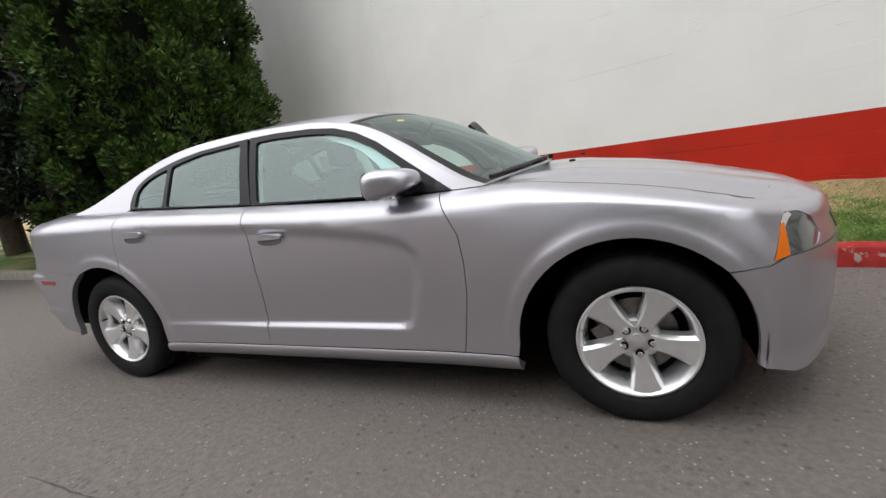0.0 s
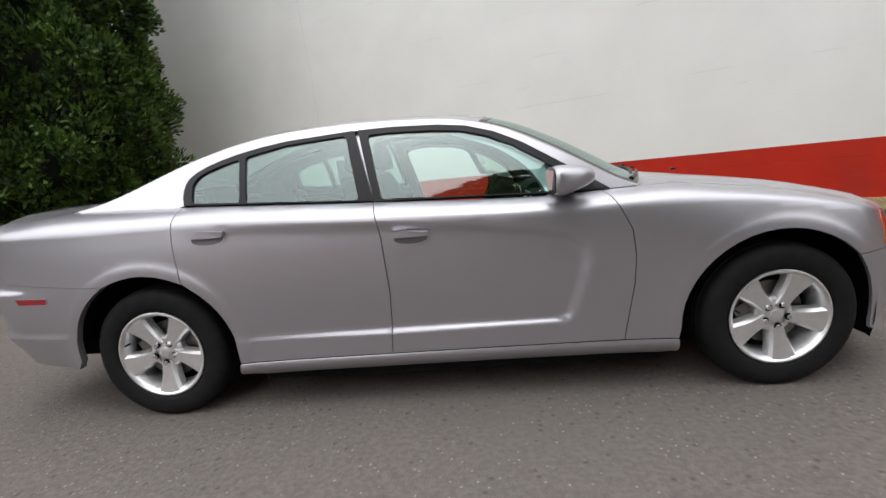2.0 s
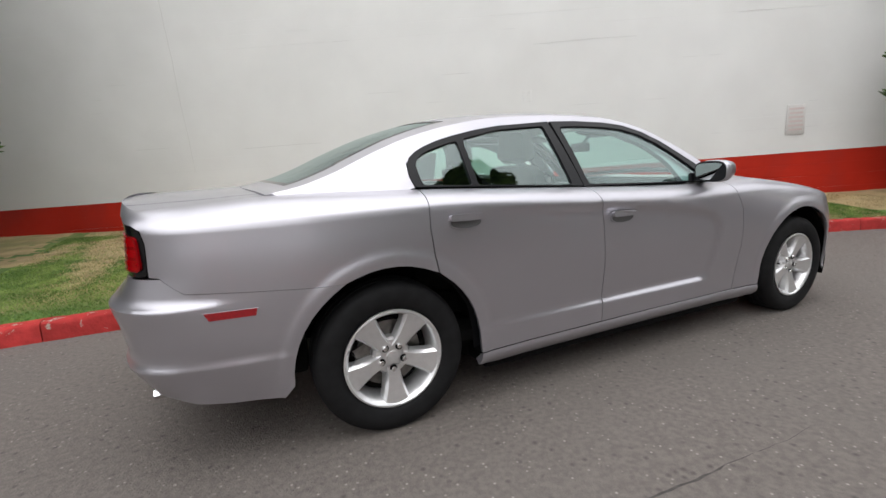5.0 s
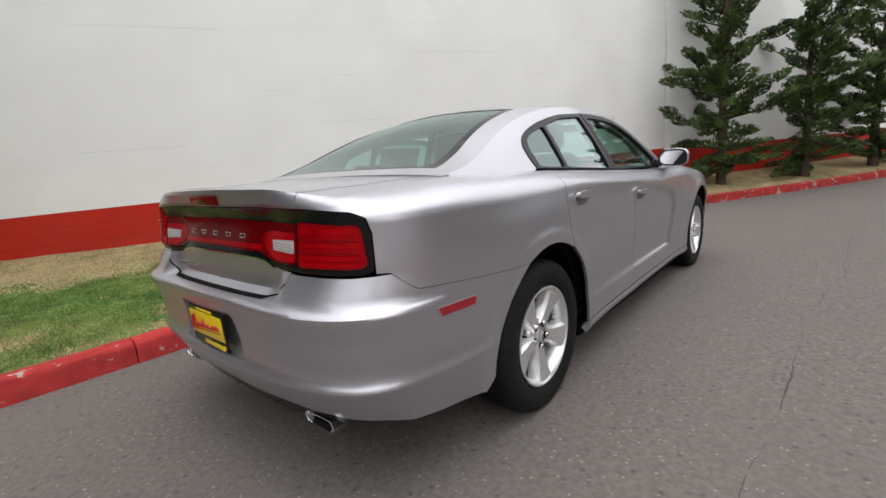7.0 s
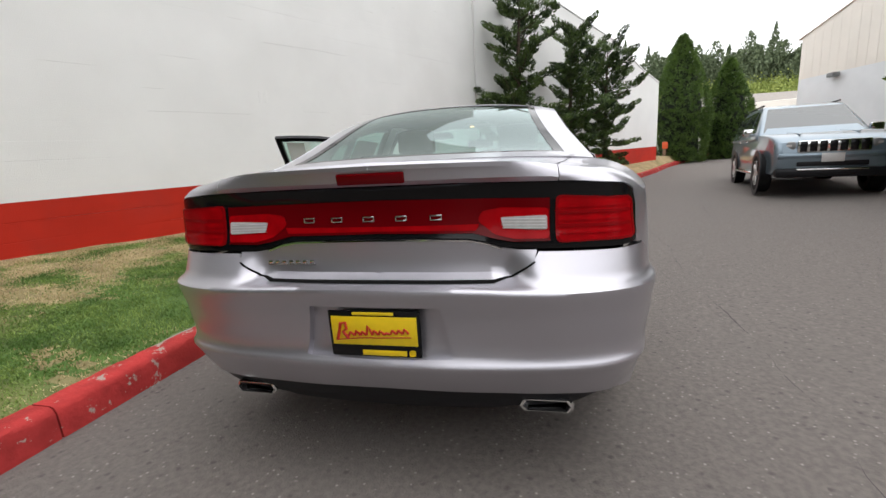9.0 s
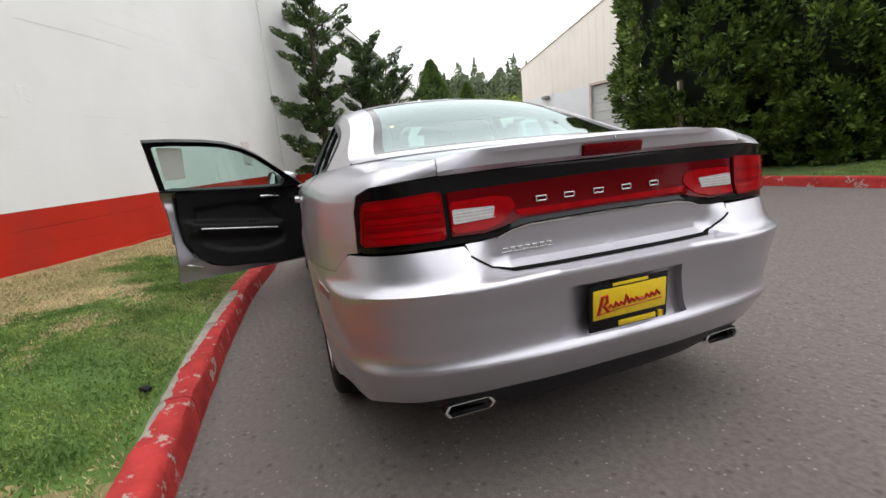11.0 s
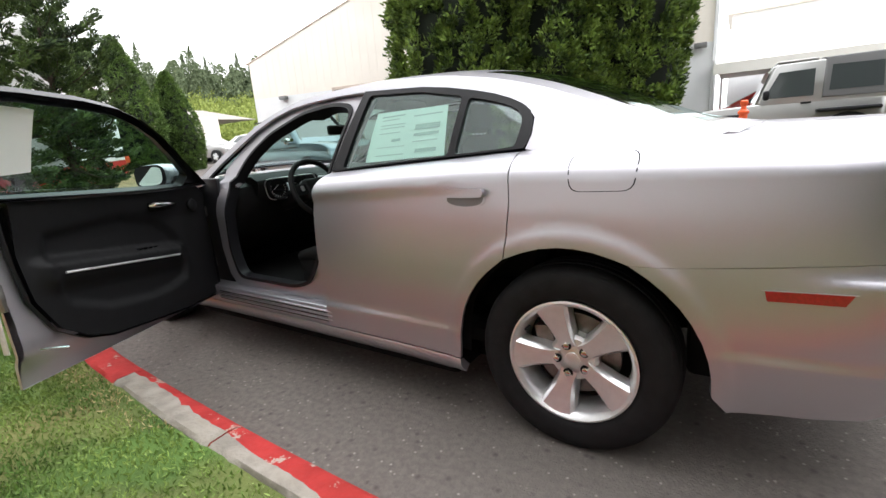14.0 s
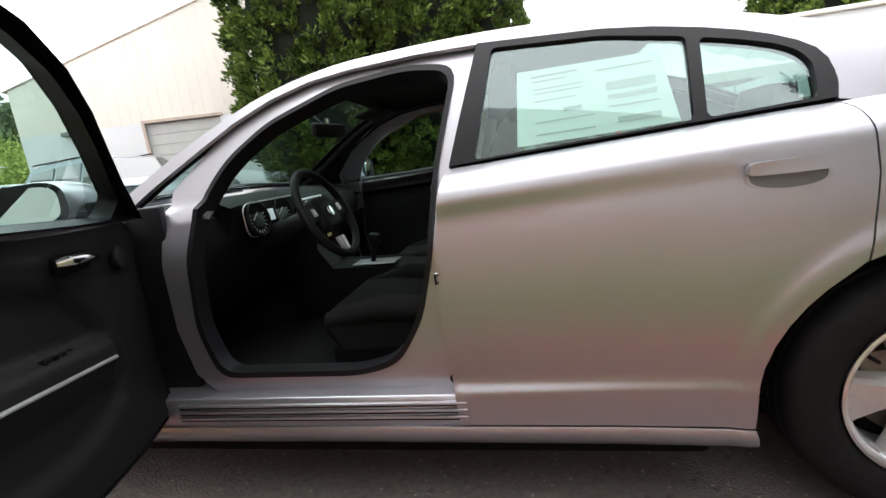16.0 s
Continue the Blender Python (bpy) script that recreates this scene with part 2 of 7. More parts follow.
def sheet(name, outline, fn, material, parent=None, label="", grid=0.03, holes=(), thick=0.014, mirror=False, lift=0.0, angle=38, lines=()):
    """A formed panel: the outline in a surface's own two coordinates, filled finely, laid on the surface fn, its rim folded inwards."""
    loops = [dense(outline, grid * 0.8)] + [dense(h, grid * 0.8) for h in holes]
    pts, edges = [], []
    for lp in loops:
        k = len(pts)
        pts += lp
        edges += [(k + i, k + (i + 1) % len(lp)) for i in range(len(lp))]
    a = np.array(pts)
    gx, gy = np.meshgrid(np.arange(a[:, 0].min(), a[:, 0].max(), grid), np.arange(a[:, 1].min(), a[:, 1].max(), grid))
    gx, gy = gx.ravel(), gy.ravel()
    ok = inside(gx, gy, loops[0])
    near = edge_dist(gx, gy, loops[0])
    for h in loops[1:]:
        ok &= ~inside(gx, gy, h)
        near = np.minimum(near, edge_dist(gx, gy, h))
    for ln in lines:
        q = [p for p in ln]
        qx, qy = np.array([p[0] for p in q]), np.array([p[1] for p in q])
        good = inside(qx, qy, loops[0]) & (edge_dist(qx, qy, loops[0]) > grid * 0.35)
        for h in loops[1:]:
            good &= ~inside(qx, qy, h) & (edge_dist(qx, qy, h) > grid * 0.35)
        ids = {}
        for i in np.nonzero(good)[0]:
            ids[i] = len(pts)
            pts.append((qx[i], qy[i]))
        edges += [(ids[i], ids[i + 1]) for i in ids if i + 1 in ids]
        if ids:
            near = np.minimum(near, edge_dist(gx, gy, q, False))
    ok &= near > grid * 0.45
    pts += list(zip(gx[ok], gy[ok]))
    v2, _, tris, *_ = delaunay_2d_cdt([Vector(p) for p in pts], edges, [], 0, 1e-5)
    v2 = np.array([tuple(v) for v in v2])
    tris = np.array([t for t in tris if len(t) == 3])
    c = v2[tris].mean(1)
    keep = inside(c[:, 0], c[:, 1], loops[0])
    for h in loops[1:]:
        keep &= ~inside(c[:, 0], c[:, 1], h)
    tris = tris[keep]
    x, y, z = fn(v2[:, 0], v2[:, 1])
    P = np.stack([x, y, z], 1)
    fnrm = np.cross(P[tris[:, 1]] - P[tris[:, 0]], P[tris[:, 2]] - P[tris[:, 0]])
    cen = P[tris].mean(1) - np.array([0.0, 0.0, 0.55])
    cen[:, 0] *= 0.35
    if (fnrm * cen).sum() < 0:
        tris, fnrm = tris[:, ::-1], -fnrm
    vn = np.zeros_like(P)
    for k in range(3):
        np.add.at(vn, tris[:, k], fnrm)
    vn /= np.linalg.norm(vn, axis=1, keepdims=True) + 1e-12
    P = P + vn * lift
    faces = [tuple(t) for t in tris]
    if thick:
        seen = {}
        for t in faces:
            for i in range(3):
                e = (t[i], t[(i + 1) % 3])
                seen[e] = 1
        rim = [e for e in seen if (e[1], e[0]) not in seen]
        ids = sorted({i for e in rim for i in e})
        at = {i: len(P) + k for k, i in enumerate(ids)}
        P = np.vstack([P, P[ids] - vn[ids] * thick])
        faces += [(e[1], e[0], at[e[0]], at[e[1]]) for e in rim]
    if mirror:
        P = P * np.array([1, -1, 1])
        faces = [f[::-1] for f in faces]
    return put(name, P, faces, material, parent, label, True, angle)


def lathe(bm, prof, seg=48, m=Matrix(), a0=0.0, a1=2 * math.pi):
    """Turns a profile of (radius, height) about z."""
    full = abs(a1 - a0 - 2 * math.pi) < 1e-6
    n = seg if full else seg + 1
    rows = [[bm.verts.new(m @ Vector((r * math.cos(a0 + (a1 - a0) * k / seg), r * math.sin(a0 + (a1 - a0) * k / seg), h))) for k in range(n)] for r, h in prof]
    for p, q in zip(rows, rows[1:]):
        for k in range(seg):
            j = (k + 1) % n
            bm.faces.new((p[k], p[j], q[j], q[k]))

# ---- ground, road, kerb, lawn ----


def soft(v, k=1.0):
    return np.log1p(np.exp(np.clip(np.asarray(v, float) / k, -30, 30))) * k


def gz(x, y):
    """Height of the road: level round the car, rising ahead and to the far side."""
    return 0.022 * np.minimum(soft(np.asarray(x, float) - 6.0), 60) + 0.042 * np.minimum(soft(-np.asarray(y, float) - 2.4, 0.6), 12)


KERB = [(-60, 4.5), (-25, 2.9), (-12, 2.05), (-6, 1.62), (-3, 1.54), (-1, 1.52), (0.6, 1.44), (1.8, 1.28), (3, 1.15), (4.3, 0.86), (5.6, 0.40), (7, -0.42), (8.5, -1.38), (11, -2.95), (14, -4.6), (17.5, -6.2), (22, -8.8), (30, -13)]


def kerb_y(x):
    return pl(x, KERB)


ASPHALT = mat("asphalt", (0.157, 0.137, 0.125), 0.88, vary=0.26, vscale=38, bump=0.8, bscale=110, dark=(0.130, 0.117, 0.107), dscale=0.5, damount=0.6)
nt = ASPHALT.node_tree
vo = nt.nodes.new("ShaderNodeTexVoronoi")
vo.inputs["Scale"].default_value = 48
nt.links.new(nt.nodes["Texture Coordinate"].outputs["Object"], vo.inputs["Vector"])
mr = nt.nodes.new("ShaderNodeMapRange")
for key, val in zip(("From Min", "From Max", "To Min", "To Max"), (0.05, 0.34, 0.75, 0.0)):
    mr.inputs[key].default_value = val
sep = nt.nodes.new("ShaderNodeSeparateColor")
nt.links.new(vo.outputs["Color"], sep.inputs[0])
gt = nt.nodes.new("ShaderNodeMath")
gt.operation = "GREATER_THAN"
gt.inputs[1].default_value = 0.88
nt.links.new(sep.outputs[0], gt.inputs[0])
mu = nt.nodes.new("ShaderNodeMath")
mu.operation = "MULTIPLY"
nt.links.new(vo.outputs["Distance"], mr.inputs["Value"])
nt.links.new(mr.outputs[0], mu.inputs[0])
nt.links.new(gt.outputs[0], mu.inputs[1])
mx = nt.nodes.new("ShaderNodeMix")
mx.data_type = "RGBA"
old = nt.nodes["Principled BSDF"].inputs["Base Color"].links[0].from_socket
nt.links.new(mu.outputs[0], mx.inputs["Factor"])
nt.links.new(old, mx.inputs["A"])
mx.inputs["B"].default_value = (0.40, 0.37, 0.34, 1)
pit, pitmap, pitsep, pitgt, pitmu, pitmx = (nt.nodes.new("ShaderNode" + k) for k in ("TexVoronoi", "MapRange", "SeparateColor", "Math", "Math", "Mix"))
pit.inputs["Scale"].default_value = 27
nt.links.new(nt.nodes["Texture Coordinate"].outputs["Object"], pit.inputs["Vector"])
for key, val in zip(("From Min", "From Max", "To Min", "To Max"), (0.08, 0.42, 0.8, 0.0)):
    pitmap.inputs[key].default_value = val
nt.links.new(pit.outputs["Distance"], pitmap.inputs["Value"])
nt.links.new(pit.outputs["Color"], pitsep.inputs[0])
nt.links.new(pitsep.outputs[1], pitgt.inputs[0])
pitgt.operation, pitmu.operation, pitmx.data_type = "GREATER_THAN", "MULTIPLY", "RGBA"
pitgt.inputs[1].default_value = 0.86
nt.links.new(pitmap.outputs[0], pitmu.inputs[0])
nt.links.new(pitgt.outputs[0], pitmu.inputs[1])
nt.links.new(pitmu.outputs[0], pitmx.inputs["Factor"])
nt.links.new(mx.outputs["Result"], pitmx.inputs["A"])
pitmx.inputs["B"].default_value = (0.055, 0.049, 0.045, 1)
nt.links.new(pitmx.outputs["Result"], nt.nodes["Principled BSDF"].inputs["Base Color"])

xs = np.unique(np.concatenate([np.linspace(-3000, -60, 12), np.arange(-60, 80, 1.0), np.linspace(80, 3000, 12)]))
ys = np.unique(np.concatenate([np.linspace(-3000, -60, 12), np.arange(-60, 40, 1.0), np.linspace(40, 3000, 12)]))
X, Y = np.meshgrid(xs, ys, indexing="ij")
Z = gz(X, Y)
ni, nj = X.shape
quads = [(i * nj + j, (i + 1) * nj + j, (i + 1) * nj + j + 1, i * nj + j + 1) for i in range(ni - 1) for j in range(nj - 1)]
ground = put("ground", np.stack([X.ravel(), Y.ravel(), Z.ravel()], 1), quads, ASPHALT)
tagged(ground, "worn grey asphalt road with small pale stones", "road", kind="structure")

# wall line along the lawn: the long block wall, its wing and the far part
WALL_D = np.array([0.912, -0.41])
WALL_L, WALL_R = (-9.31, 8.637), (7.75, 0.97)
WING_END, FAR_END = (-6.0, 16.0), (16.7, -5.36)


def wall_y(x):
    return np.interp(x, [WALL_L[0], WALL_R[0], FAR_END[0], 30], [WALL_L[1], WALL_R[1], FAR_END[1], -14])


def lawn_z(x, y):
    """Lawn: from the kerb's top up to the foot of the wall."""
    k = kerb_y(x) + 0.16
    s = np.clip((y - k) / np.maximum(wall_y(x) - k, 0.3), 0, 1.6)
    return gz(x, k) + 0.135 + 0.21 * s + 0.03 * step01(0.0, 0.15, s)


LAWN = mat("lawn_soil", (0.085, 0.155, 0.03), 0.95, vary=0.4, vscale=3.0, bump=0.8, bscale=70, dark=(0.30, 0.22, 0.10), dscale=0.7, damount=0.85)
rows = []
lx = np.concatenate([np.arange(-60, -8, 1.5), np.arange(-8, 12, 0.08), np.arange(12, 30, 0.6)])
for x in lx:
    k = kerb_y(x) + 0.15
    top = wall_y(x) + 0.3 if x > WALL_L[0] else 60.0
    if x <= WALL_L[0]:
        ya = np.concatenate([np.linspace(k, k + 4, 50), np.linspace(k + 6, top, 20)])
    else:
        ya = np.linspace(k, top, 70)
    rows.append([(x, y, float(lawn_z(x, y)) + 0.012 * noise.noise((x * 3, y * 3, 0))) for y in ya])
V = [p for r in rows for p in r]
m_ = len(rows[0])
lawn = put("lawn", V, [(i * m_ + j, (i + 1) * m_ + j, (i + 1) * m_ + j + 1, i * m_ + j + 1) for i in range(len(rows) - 1) for j in range(m_ - 1)], LAWN)
DRYLAWN = mat("dry_lawn_soil", (0.36, 0.27, 0.14), 0.95, vary=0.35, vscale=4.0, bump=0.8, bscale=70, dark=(0.13, 0.15, 0.045), dscale=1.1, damount=0.7)
lawn.data.materials.append(DRYLAWN)
for p in lawn.data.polygons:
    x, y = p.center.x, p.center.y
    s = (y - kerb_y(x)) / max(0.3, wall_y(x) - kerb_y(x))
    p.material_index = int(s + 0.7 * noise.noise((x * 0.8, y * 0.8, 3)) + 0.45 * noise.noise((x * 2.6, y * 2.6, 6)) + 0.2 * noise.noise((x * 9, y * 9, 2)) + 0.25 * noise.noise((x * 27, y * 27, 7)) + float(step01(5.8, 7.2, x)) > 0.50)
tagged(lawn, "patchy lawn, green by the kerb and dry brown by the wall", "lawn", kind="structure")

# kerb stones along the lawn
KERB_RED = mat("red_kerb_paint", (0.42, 0.040, 0.038), 0.75, spec=0.15, vary=0.3, vscale=9, bump=0.5, bscale=45, dark=(0.30, 0.03, 0.025), dscale=5, damount=0.6, rnd=0.12)
KERB_RAW = mat("bare_kerb_concrete", (0.30, 0.27, 0.235), 0.85, vary=0.3, vscale=12, bump=0.6, bscale=60, dark=(0.27, 0.24, 0.20), dscale=5.0, damount=0.7)
flake, edge, bare_mix = (KERB_RED.node_tree.nodes.new("ShaderNode" + k) for k in ("TexNoise", "MapRange", "Mix"))
flake.inputs["Scale"].default_value, flake.inputs["Detail"].default_value, flake.inputs["Roughness"].default_value = 7.0, 9.0, 0.72
for key, val in zip(("From Min", "From Max", "To Min", "To Max"), (0.575, 0.60, 0.0, 0.9)):
    edge.inputs[key].default_value = val
bare_mix.data_type = "RGBA"
bare_mix.inputs["B"].default_value = (0.36, 0.31, 0.27, 1)
kt = KERB_RED.node_tree
kt.links.new(kt.nodes["Texture Coordinate"].outputs["Object"], flake.inputs["Vector"])
kt.links.new(flake.outputs[0], edge.inputs["Value"])
kt.links.new(edge.outputs[0], bare_mix.inputs["Factor"])
kt.links.new(kt.nodes["Principled BSDF"].inputs["Base Color"].links[0].from_socket, bare_mix.inputs["A"])
kt.links.new(bare_mix.outputs["Result"], kt.nodes["Principled BSDF"].inputs["Base Color"])
kerb = tagged(new("kerb"), "red painted concrete kerb, chipped and worn", "kerb", kind="structure")


def kerb_run(line, parent, flip, step, joint=0.008):
    """A run of kerb stones along a line of (x, y)."""
    pts = [np.array(p, float) for p in line]
    seg = [np.linalg.norm(b - a) for a, b in zip(pts, pts[1:])]
    acc = np.concatenate([[0], np.cumsum(seg)])
    P = lambda s: np.array([np.interp(s, acc, [p[0] for p in pts]), np.interp(s, acc, [p[1] for p in pts])])
    s, i = 0.0, 0
    bare_end = float(np.interp(0.43, [p[0] for p in pts], acc))
    while s < acc[-1] - 0.2:
        L = min(step * (0.9 + 0.2 * random.random()), acc[-1] - s)
        if flip > 0 and s + 0.1 < bare_end < s + 1.4 * L:
            L = bare_end - s
        sect = [(0.0, -0.05), (0.012, 0.115), (0.022, 0.138), (0.045, 0.150), (0.122, 0.151), (0.145, 0.150), (0.16, 0.135), (0.16, -0.05)]
        n = max(2, int(L / 0.035))
        vs, fs = [], []
        for k in range(n + 1):
            q = s + joint / 2 + (L - joint) * k / n
            a, b = P(q - 0.05), P(q + 0.05)
            d = (b - a) / np.linalg.norm(b - a)
            nrm = np.array([-d[1], d[0]]) * flip
            c = P(q)
            for o, h in sect:
                w = 0.006 * noise.noise((q * 6, o * 40, h * 30)) + 0.003 * noise.noise((q * 21, o * 90, h * 80))
                if o == 0.122:
                    o = o + 0.018 * noise.noise((q * 3, 5, 1)) + 0.026 * noise.noise((q * 17, 2, 1)) - (0.062 * float(step01(-1.3, 0.2, c[0])) if flip > 0 else 0)
                p = c + nrm * (o + w)
                vs.append((p[0], p[1], float(gz(c[0], c[1])) + h + w))
        ns = len(sect)
        for k in range(n):
            for j in range(ns - 1):
                fs.append((k * ns + j, (k + 1) * ns + j, (k + 1) * ns + j + 1, k * ns + j + 1))
        fs += [tuple(range(ns)), tuple(range(n * ns, (n + 1) * ns))[::-1]]
        mid = P(s + L / 2)
        raw = mid[0] < -7
        ob = put("kerb_stone", vs, fs, KERB_RAW if raw else KERB_RED, parent)
        ob.data.materials.append(KERB_RAW)
        for k in range(n):
            q = s + L * k / n
            for j in range(ns - 1):
                worn = -1.9 < P(q)[0] < 0.43 and flip > 0
                chip = j >= (4 if worn else 6)
                ob.data.polygons[k * (ns - 1) + j].material_index = 1 if chip else 0
        s, i = s + L, i + 1


kerb_run([(x, float(kerb_y(x))) for x in np.concatenate([np.arange(-40, -4, 1.0), np.arange(-4, 8, 0.25), np.arange(8, 30, 0.6)])], kerb, 1, 1.05)

# ---- the long white block wall with its red band ----
WHITE = mat("white_masonry_paint", (0.80, 0.795, 0.78), 0.7, vary=0.05, vscale=1.2, bump=0.25, bscale=90, dark=(0.68, 0.67, 0.65), dscale=0.5, damount=0.35)
BANDRED = mat("red_masonry_paint", (0.50, 0.026, 0.012), 0.6, spec=0.2, vary=0.14, vscale=1.6, bump=0.25, bscale=80, dark=(0.33, 0.03, 0.022), dscale=1.5, damount=0.6)
FOOT = mat("bare_footing", (0.16, 0.14, 0.12), 0.9, vary=0.4, vscale=7, bump=0.6, bscale=40, dark=(0.45, 0.42, 0.39), dscale=4, damount=0.9)


def block_wall(name, a, b, z0, h, rise, label, band=0.0):
    """A wall of painted blocks from a to b: courses 0.2 m high, each a slab with a fine joint; the lowest ones red."""
    a, b = Vector((*a, 0)), Vector((*b, 0))
    d = b - a
    L = d.length
    ang = math.degrees(math.atan2(d.y, d.x))
    wall = tagged(new(name), label, "wall", kind="structure")
    wall.matrix_world = pose(a.x, a.y, z0, 0, 0, ang) @ pose(0, 0, 0, 0, -math.degrees(math.atan(rise)), 0)
    bm = bmesh.new()
    box(bm, Matrix.Translation((L / 2, 0.166, h / 2 - 0.3)), L, 0.28, h + 0.6)
    part("core", bm, WHITE, wall, smooth=False)
    bm = bmesh.new()
    box(bm, Matrix.Translation((L / 2, 0.02, -0.2)), L, 0.06, 0.28, 0.01)
    part("footing", bm, FOOT, wall, "bare chipped concrete footing")
    rnd = random.Random(4)
    for paint, lo, hi in ((BANDRED, 0, 4), (WHITE, 4, int(h / 0.2))):
        for c in range(lo, hi):
            vs, fs = [], []
            n = max(2, int(L / 0.25))
            deep = 0.0 if rnd.random() < 0.82 else 0.0016
            g = 0.0006 if not deep else 0.002
            if paint is BANDRED:
                deep = 0.004
            for k in range(n + 1):
                x = L * k / n
                o = 0.004 * noise.noise((x * 1.3, c * 3.1, 2)) + 0.0015 * noise.noise((x * 7, c * 5, 7))
                z = c * 0.2 + 0.0025 * noise.noise((x * 0.8, c, 9))
                f = o * 0.25 - 0.001
                cut = f + 0.0003 + deep * max(0.0, min(1.0, 0.5 + 2.2 * noise.noise((x * 0.5, c * 7, 4))))
                vs += [(x, cut, z), (x, f, z + 0.004 + g), (x, f, z + 0.196 - g * 0.4), (x, cut, z + 0.2)]
            for k in range(n):
                for j in range(3):
                    fs.append((4 * k + j, 4 * k + 4 + j, 4 * k + 5 + j, 4 * k + 1 + j))
            put("block_course", vs, fs, paint, wall, smooth=False)
    return wall


# both walls are raised to 7.4 m, above the view, to block skylight
main_wall = block_wall("wall_long", WALL_L, WALL_R, -0.09, 7.4, 0.022, "long white painted block wall with a red band along its foot")
block_wall("wall_end", WING_END, WALL_L, -0.09, 7.4, 0.0, "white painted end wall behind the trees")
# the far wall: its top falls towards its end
fa, fb = Vector((*WALL_R, 0)), Vector((*FAR_END, 0))
fd = (fb - fa).normalized()
fn_ = Vector((-fd.y, fd.x, 0))
fl = (fb - fa).length
far_wall = tagged(new("wall_far"), "white wall with a red foot and a falling roofline", "wall", kind="structure")


def slab(name, prof, y0, y1, material, parent, label=""):
    """A profile of (along, height) on the far wall's line, between two depths."""
    vs = [tuple(fa + fd * s + fn_ * y + Vector((0, 0, h))) for y in (y0, y1) for s, h in prof]
    n = len(prof)
    fs = [tuple(range(n)), tuple(range(n, 2 * n))[::-1]] + [(k, n + k, n + (k + 1) % n, (k + 1) % n) for k in range(n)]
    return put(name, vs, fs, material, parent, label, smooth=False)


slab("wall_face", [(0, 1.06), (fl, 1.29), (fl, 3.80), (fl * 0.86, 4.15), (fl * 0.65, 4.88), (fl * 0.33, 5.45), (0, 5.6)], 0.0, 0.3, WHITE, far_wall)
slab("red_foot", [(0, 0.1), (fl, 0.3), (fl, 1.285), (0, 1.055)], -0.004, 0.3, BANDRED, far_wall, "red painted foot of the wall")
slab("coping", [(fl, 3.82), (fl * 0.86, 4.17), (fl * 0.65, 4.90), (fl * 0.33, 5.47), (0, 5.62), (0, 5.66), (fl * 0.33, 5.51), (fl * 0.65, 4.94), (fl * 0.86, 4.21), (fl, 3.86)], -0.02, 0.34, WHITE, far_wall)

# an unseen plain wall, added behind the walk to block low sky light
BLOCKER = mat("blocker_wall_render", (0.20, 0.19, 0.17), 0.9, vary=0.25, vscale=0.8, bump=0.3, bscale=20, dark=(0.12, 0.12, 0.10), dscale=0.3, damount=0.6)
bm = bmesh.new()
box(bm, pose(-21, -7, 3.0), 0.4, 26, 7.0, 0.03)
tagged(part("wall_yard", bm, BLOCKER, None), "plain weathered grey wall added out of view to block low sky light", "wall", kind="structure")

# ---- the silver saloon ----
car = empty("car", pose(0, 0, 0), "silver four-door saloon by the kerb, driver's door open", "car")
# plan outline of one flank, from the nose round to the tail (forward is +x)
PLAN = [(2.36, 0.0), (2.352, -0.15), (2.32, -0.35), (2.252, -0.55), (2.165, -0.71), (2.06, -0.83), (1.925, -0.905), (1.75, -0.938), (1.5, -0.945), (1.1, -0.938), (0.7, -0.930), (0.2, -0.930), (-0.4, -0.935), (-1.0, -0.942), (-1.5, -0.948), (-1.8, -0.945), (-2.05, -0.930), (-2.25, -0.902), (-2.39, -0.862), (-2.49, -0.785), (-2.55, -0.66), (-2.588, -0.47), (-2.612, -0.2), (-2.615, 0.0)]
_q = np.array(PLAN)
_t = np.concatenate([[0], np.cumsum(np.hypot(*np.diff(_q, axis=0).T))])
_f = np.linspace(0, _t[-1], 1200)
_bx, _by = pl(_f, list(zip(_t, _q[:, 0]))), pl(_f, list(zip(_t, _q[:, 1])))
_s = np.concatenate([[0], np.cumsum(np.hypot(np.diff(_bx), np.diff(_by)))])
_side = (_bx < 1.7) & (_bx > -1.7)
_u0 = np.interp(0, -_bx[_side], _s[_side])
BU = _u0 - _s  # u: distance along the flank, 0 at mid-wheelbase, + to the nose
BU, BX, BY = BU[::-1], _bx[::-1], _by[::-1]
NX, NY = np.gradient(BY, BU), -np.gradient(BX, BU)
_l = np.hypot(NX, NY)
NX, NY = NX / _l, NY / _l
U_TAIL, U_NOSE = float(BU[0]), float(BU[-1])


def u_at_x(x):
    k = BY < -0.5
    return float(np.interp(x, BX[k], BU[k]))


def u_at_y(y, rear=True):
    k = (BX < -2.0) if rear else (BX > 2.0)
    b, u = BY[k], BU[k]
    o = np.argsort(b)
    return float(np.interp(y, b[o], u[o]))


SH = [(-3.4, 1.062), (-2.9, 1.058), (-2.55, 1.03), (-2.3, 1.0), (-2.0, 1.005), (-1.3, 1.005), (-0.3, 0.955), (0.4, 0.925), (0.9, 0.915), (1.3, 0.91), (1.6, 0.88), (1.9, 0.825), (2.1, 0.775), (2.4, 0.735), (3.0, 0.72), (3.4, 0.72)]
TOP = [(-3.4, 1.115), (-2.9, 1.108), (-2.55, 1.075), (-2.3, 1.082), (-1.95, 1.10), (-1.3, 1.082), (-0.85, 1.058), (-0.31, 1.028), (0.54, 0.992), (0.8, 0.997), (1.06, 1.0), (1.32, 0.972), (1.57, 0.935), (1.82, 0.885), (2.06, 0.845), (2.3, 0.815), (2.7, 0.80), (3.4, 0.80)]
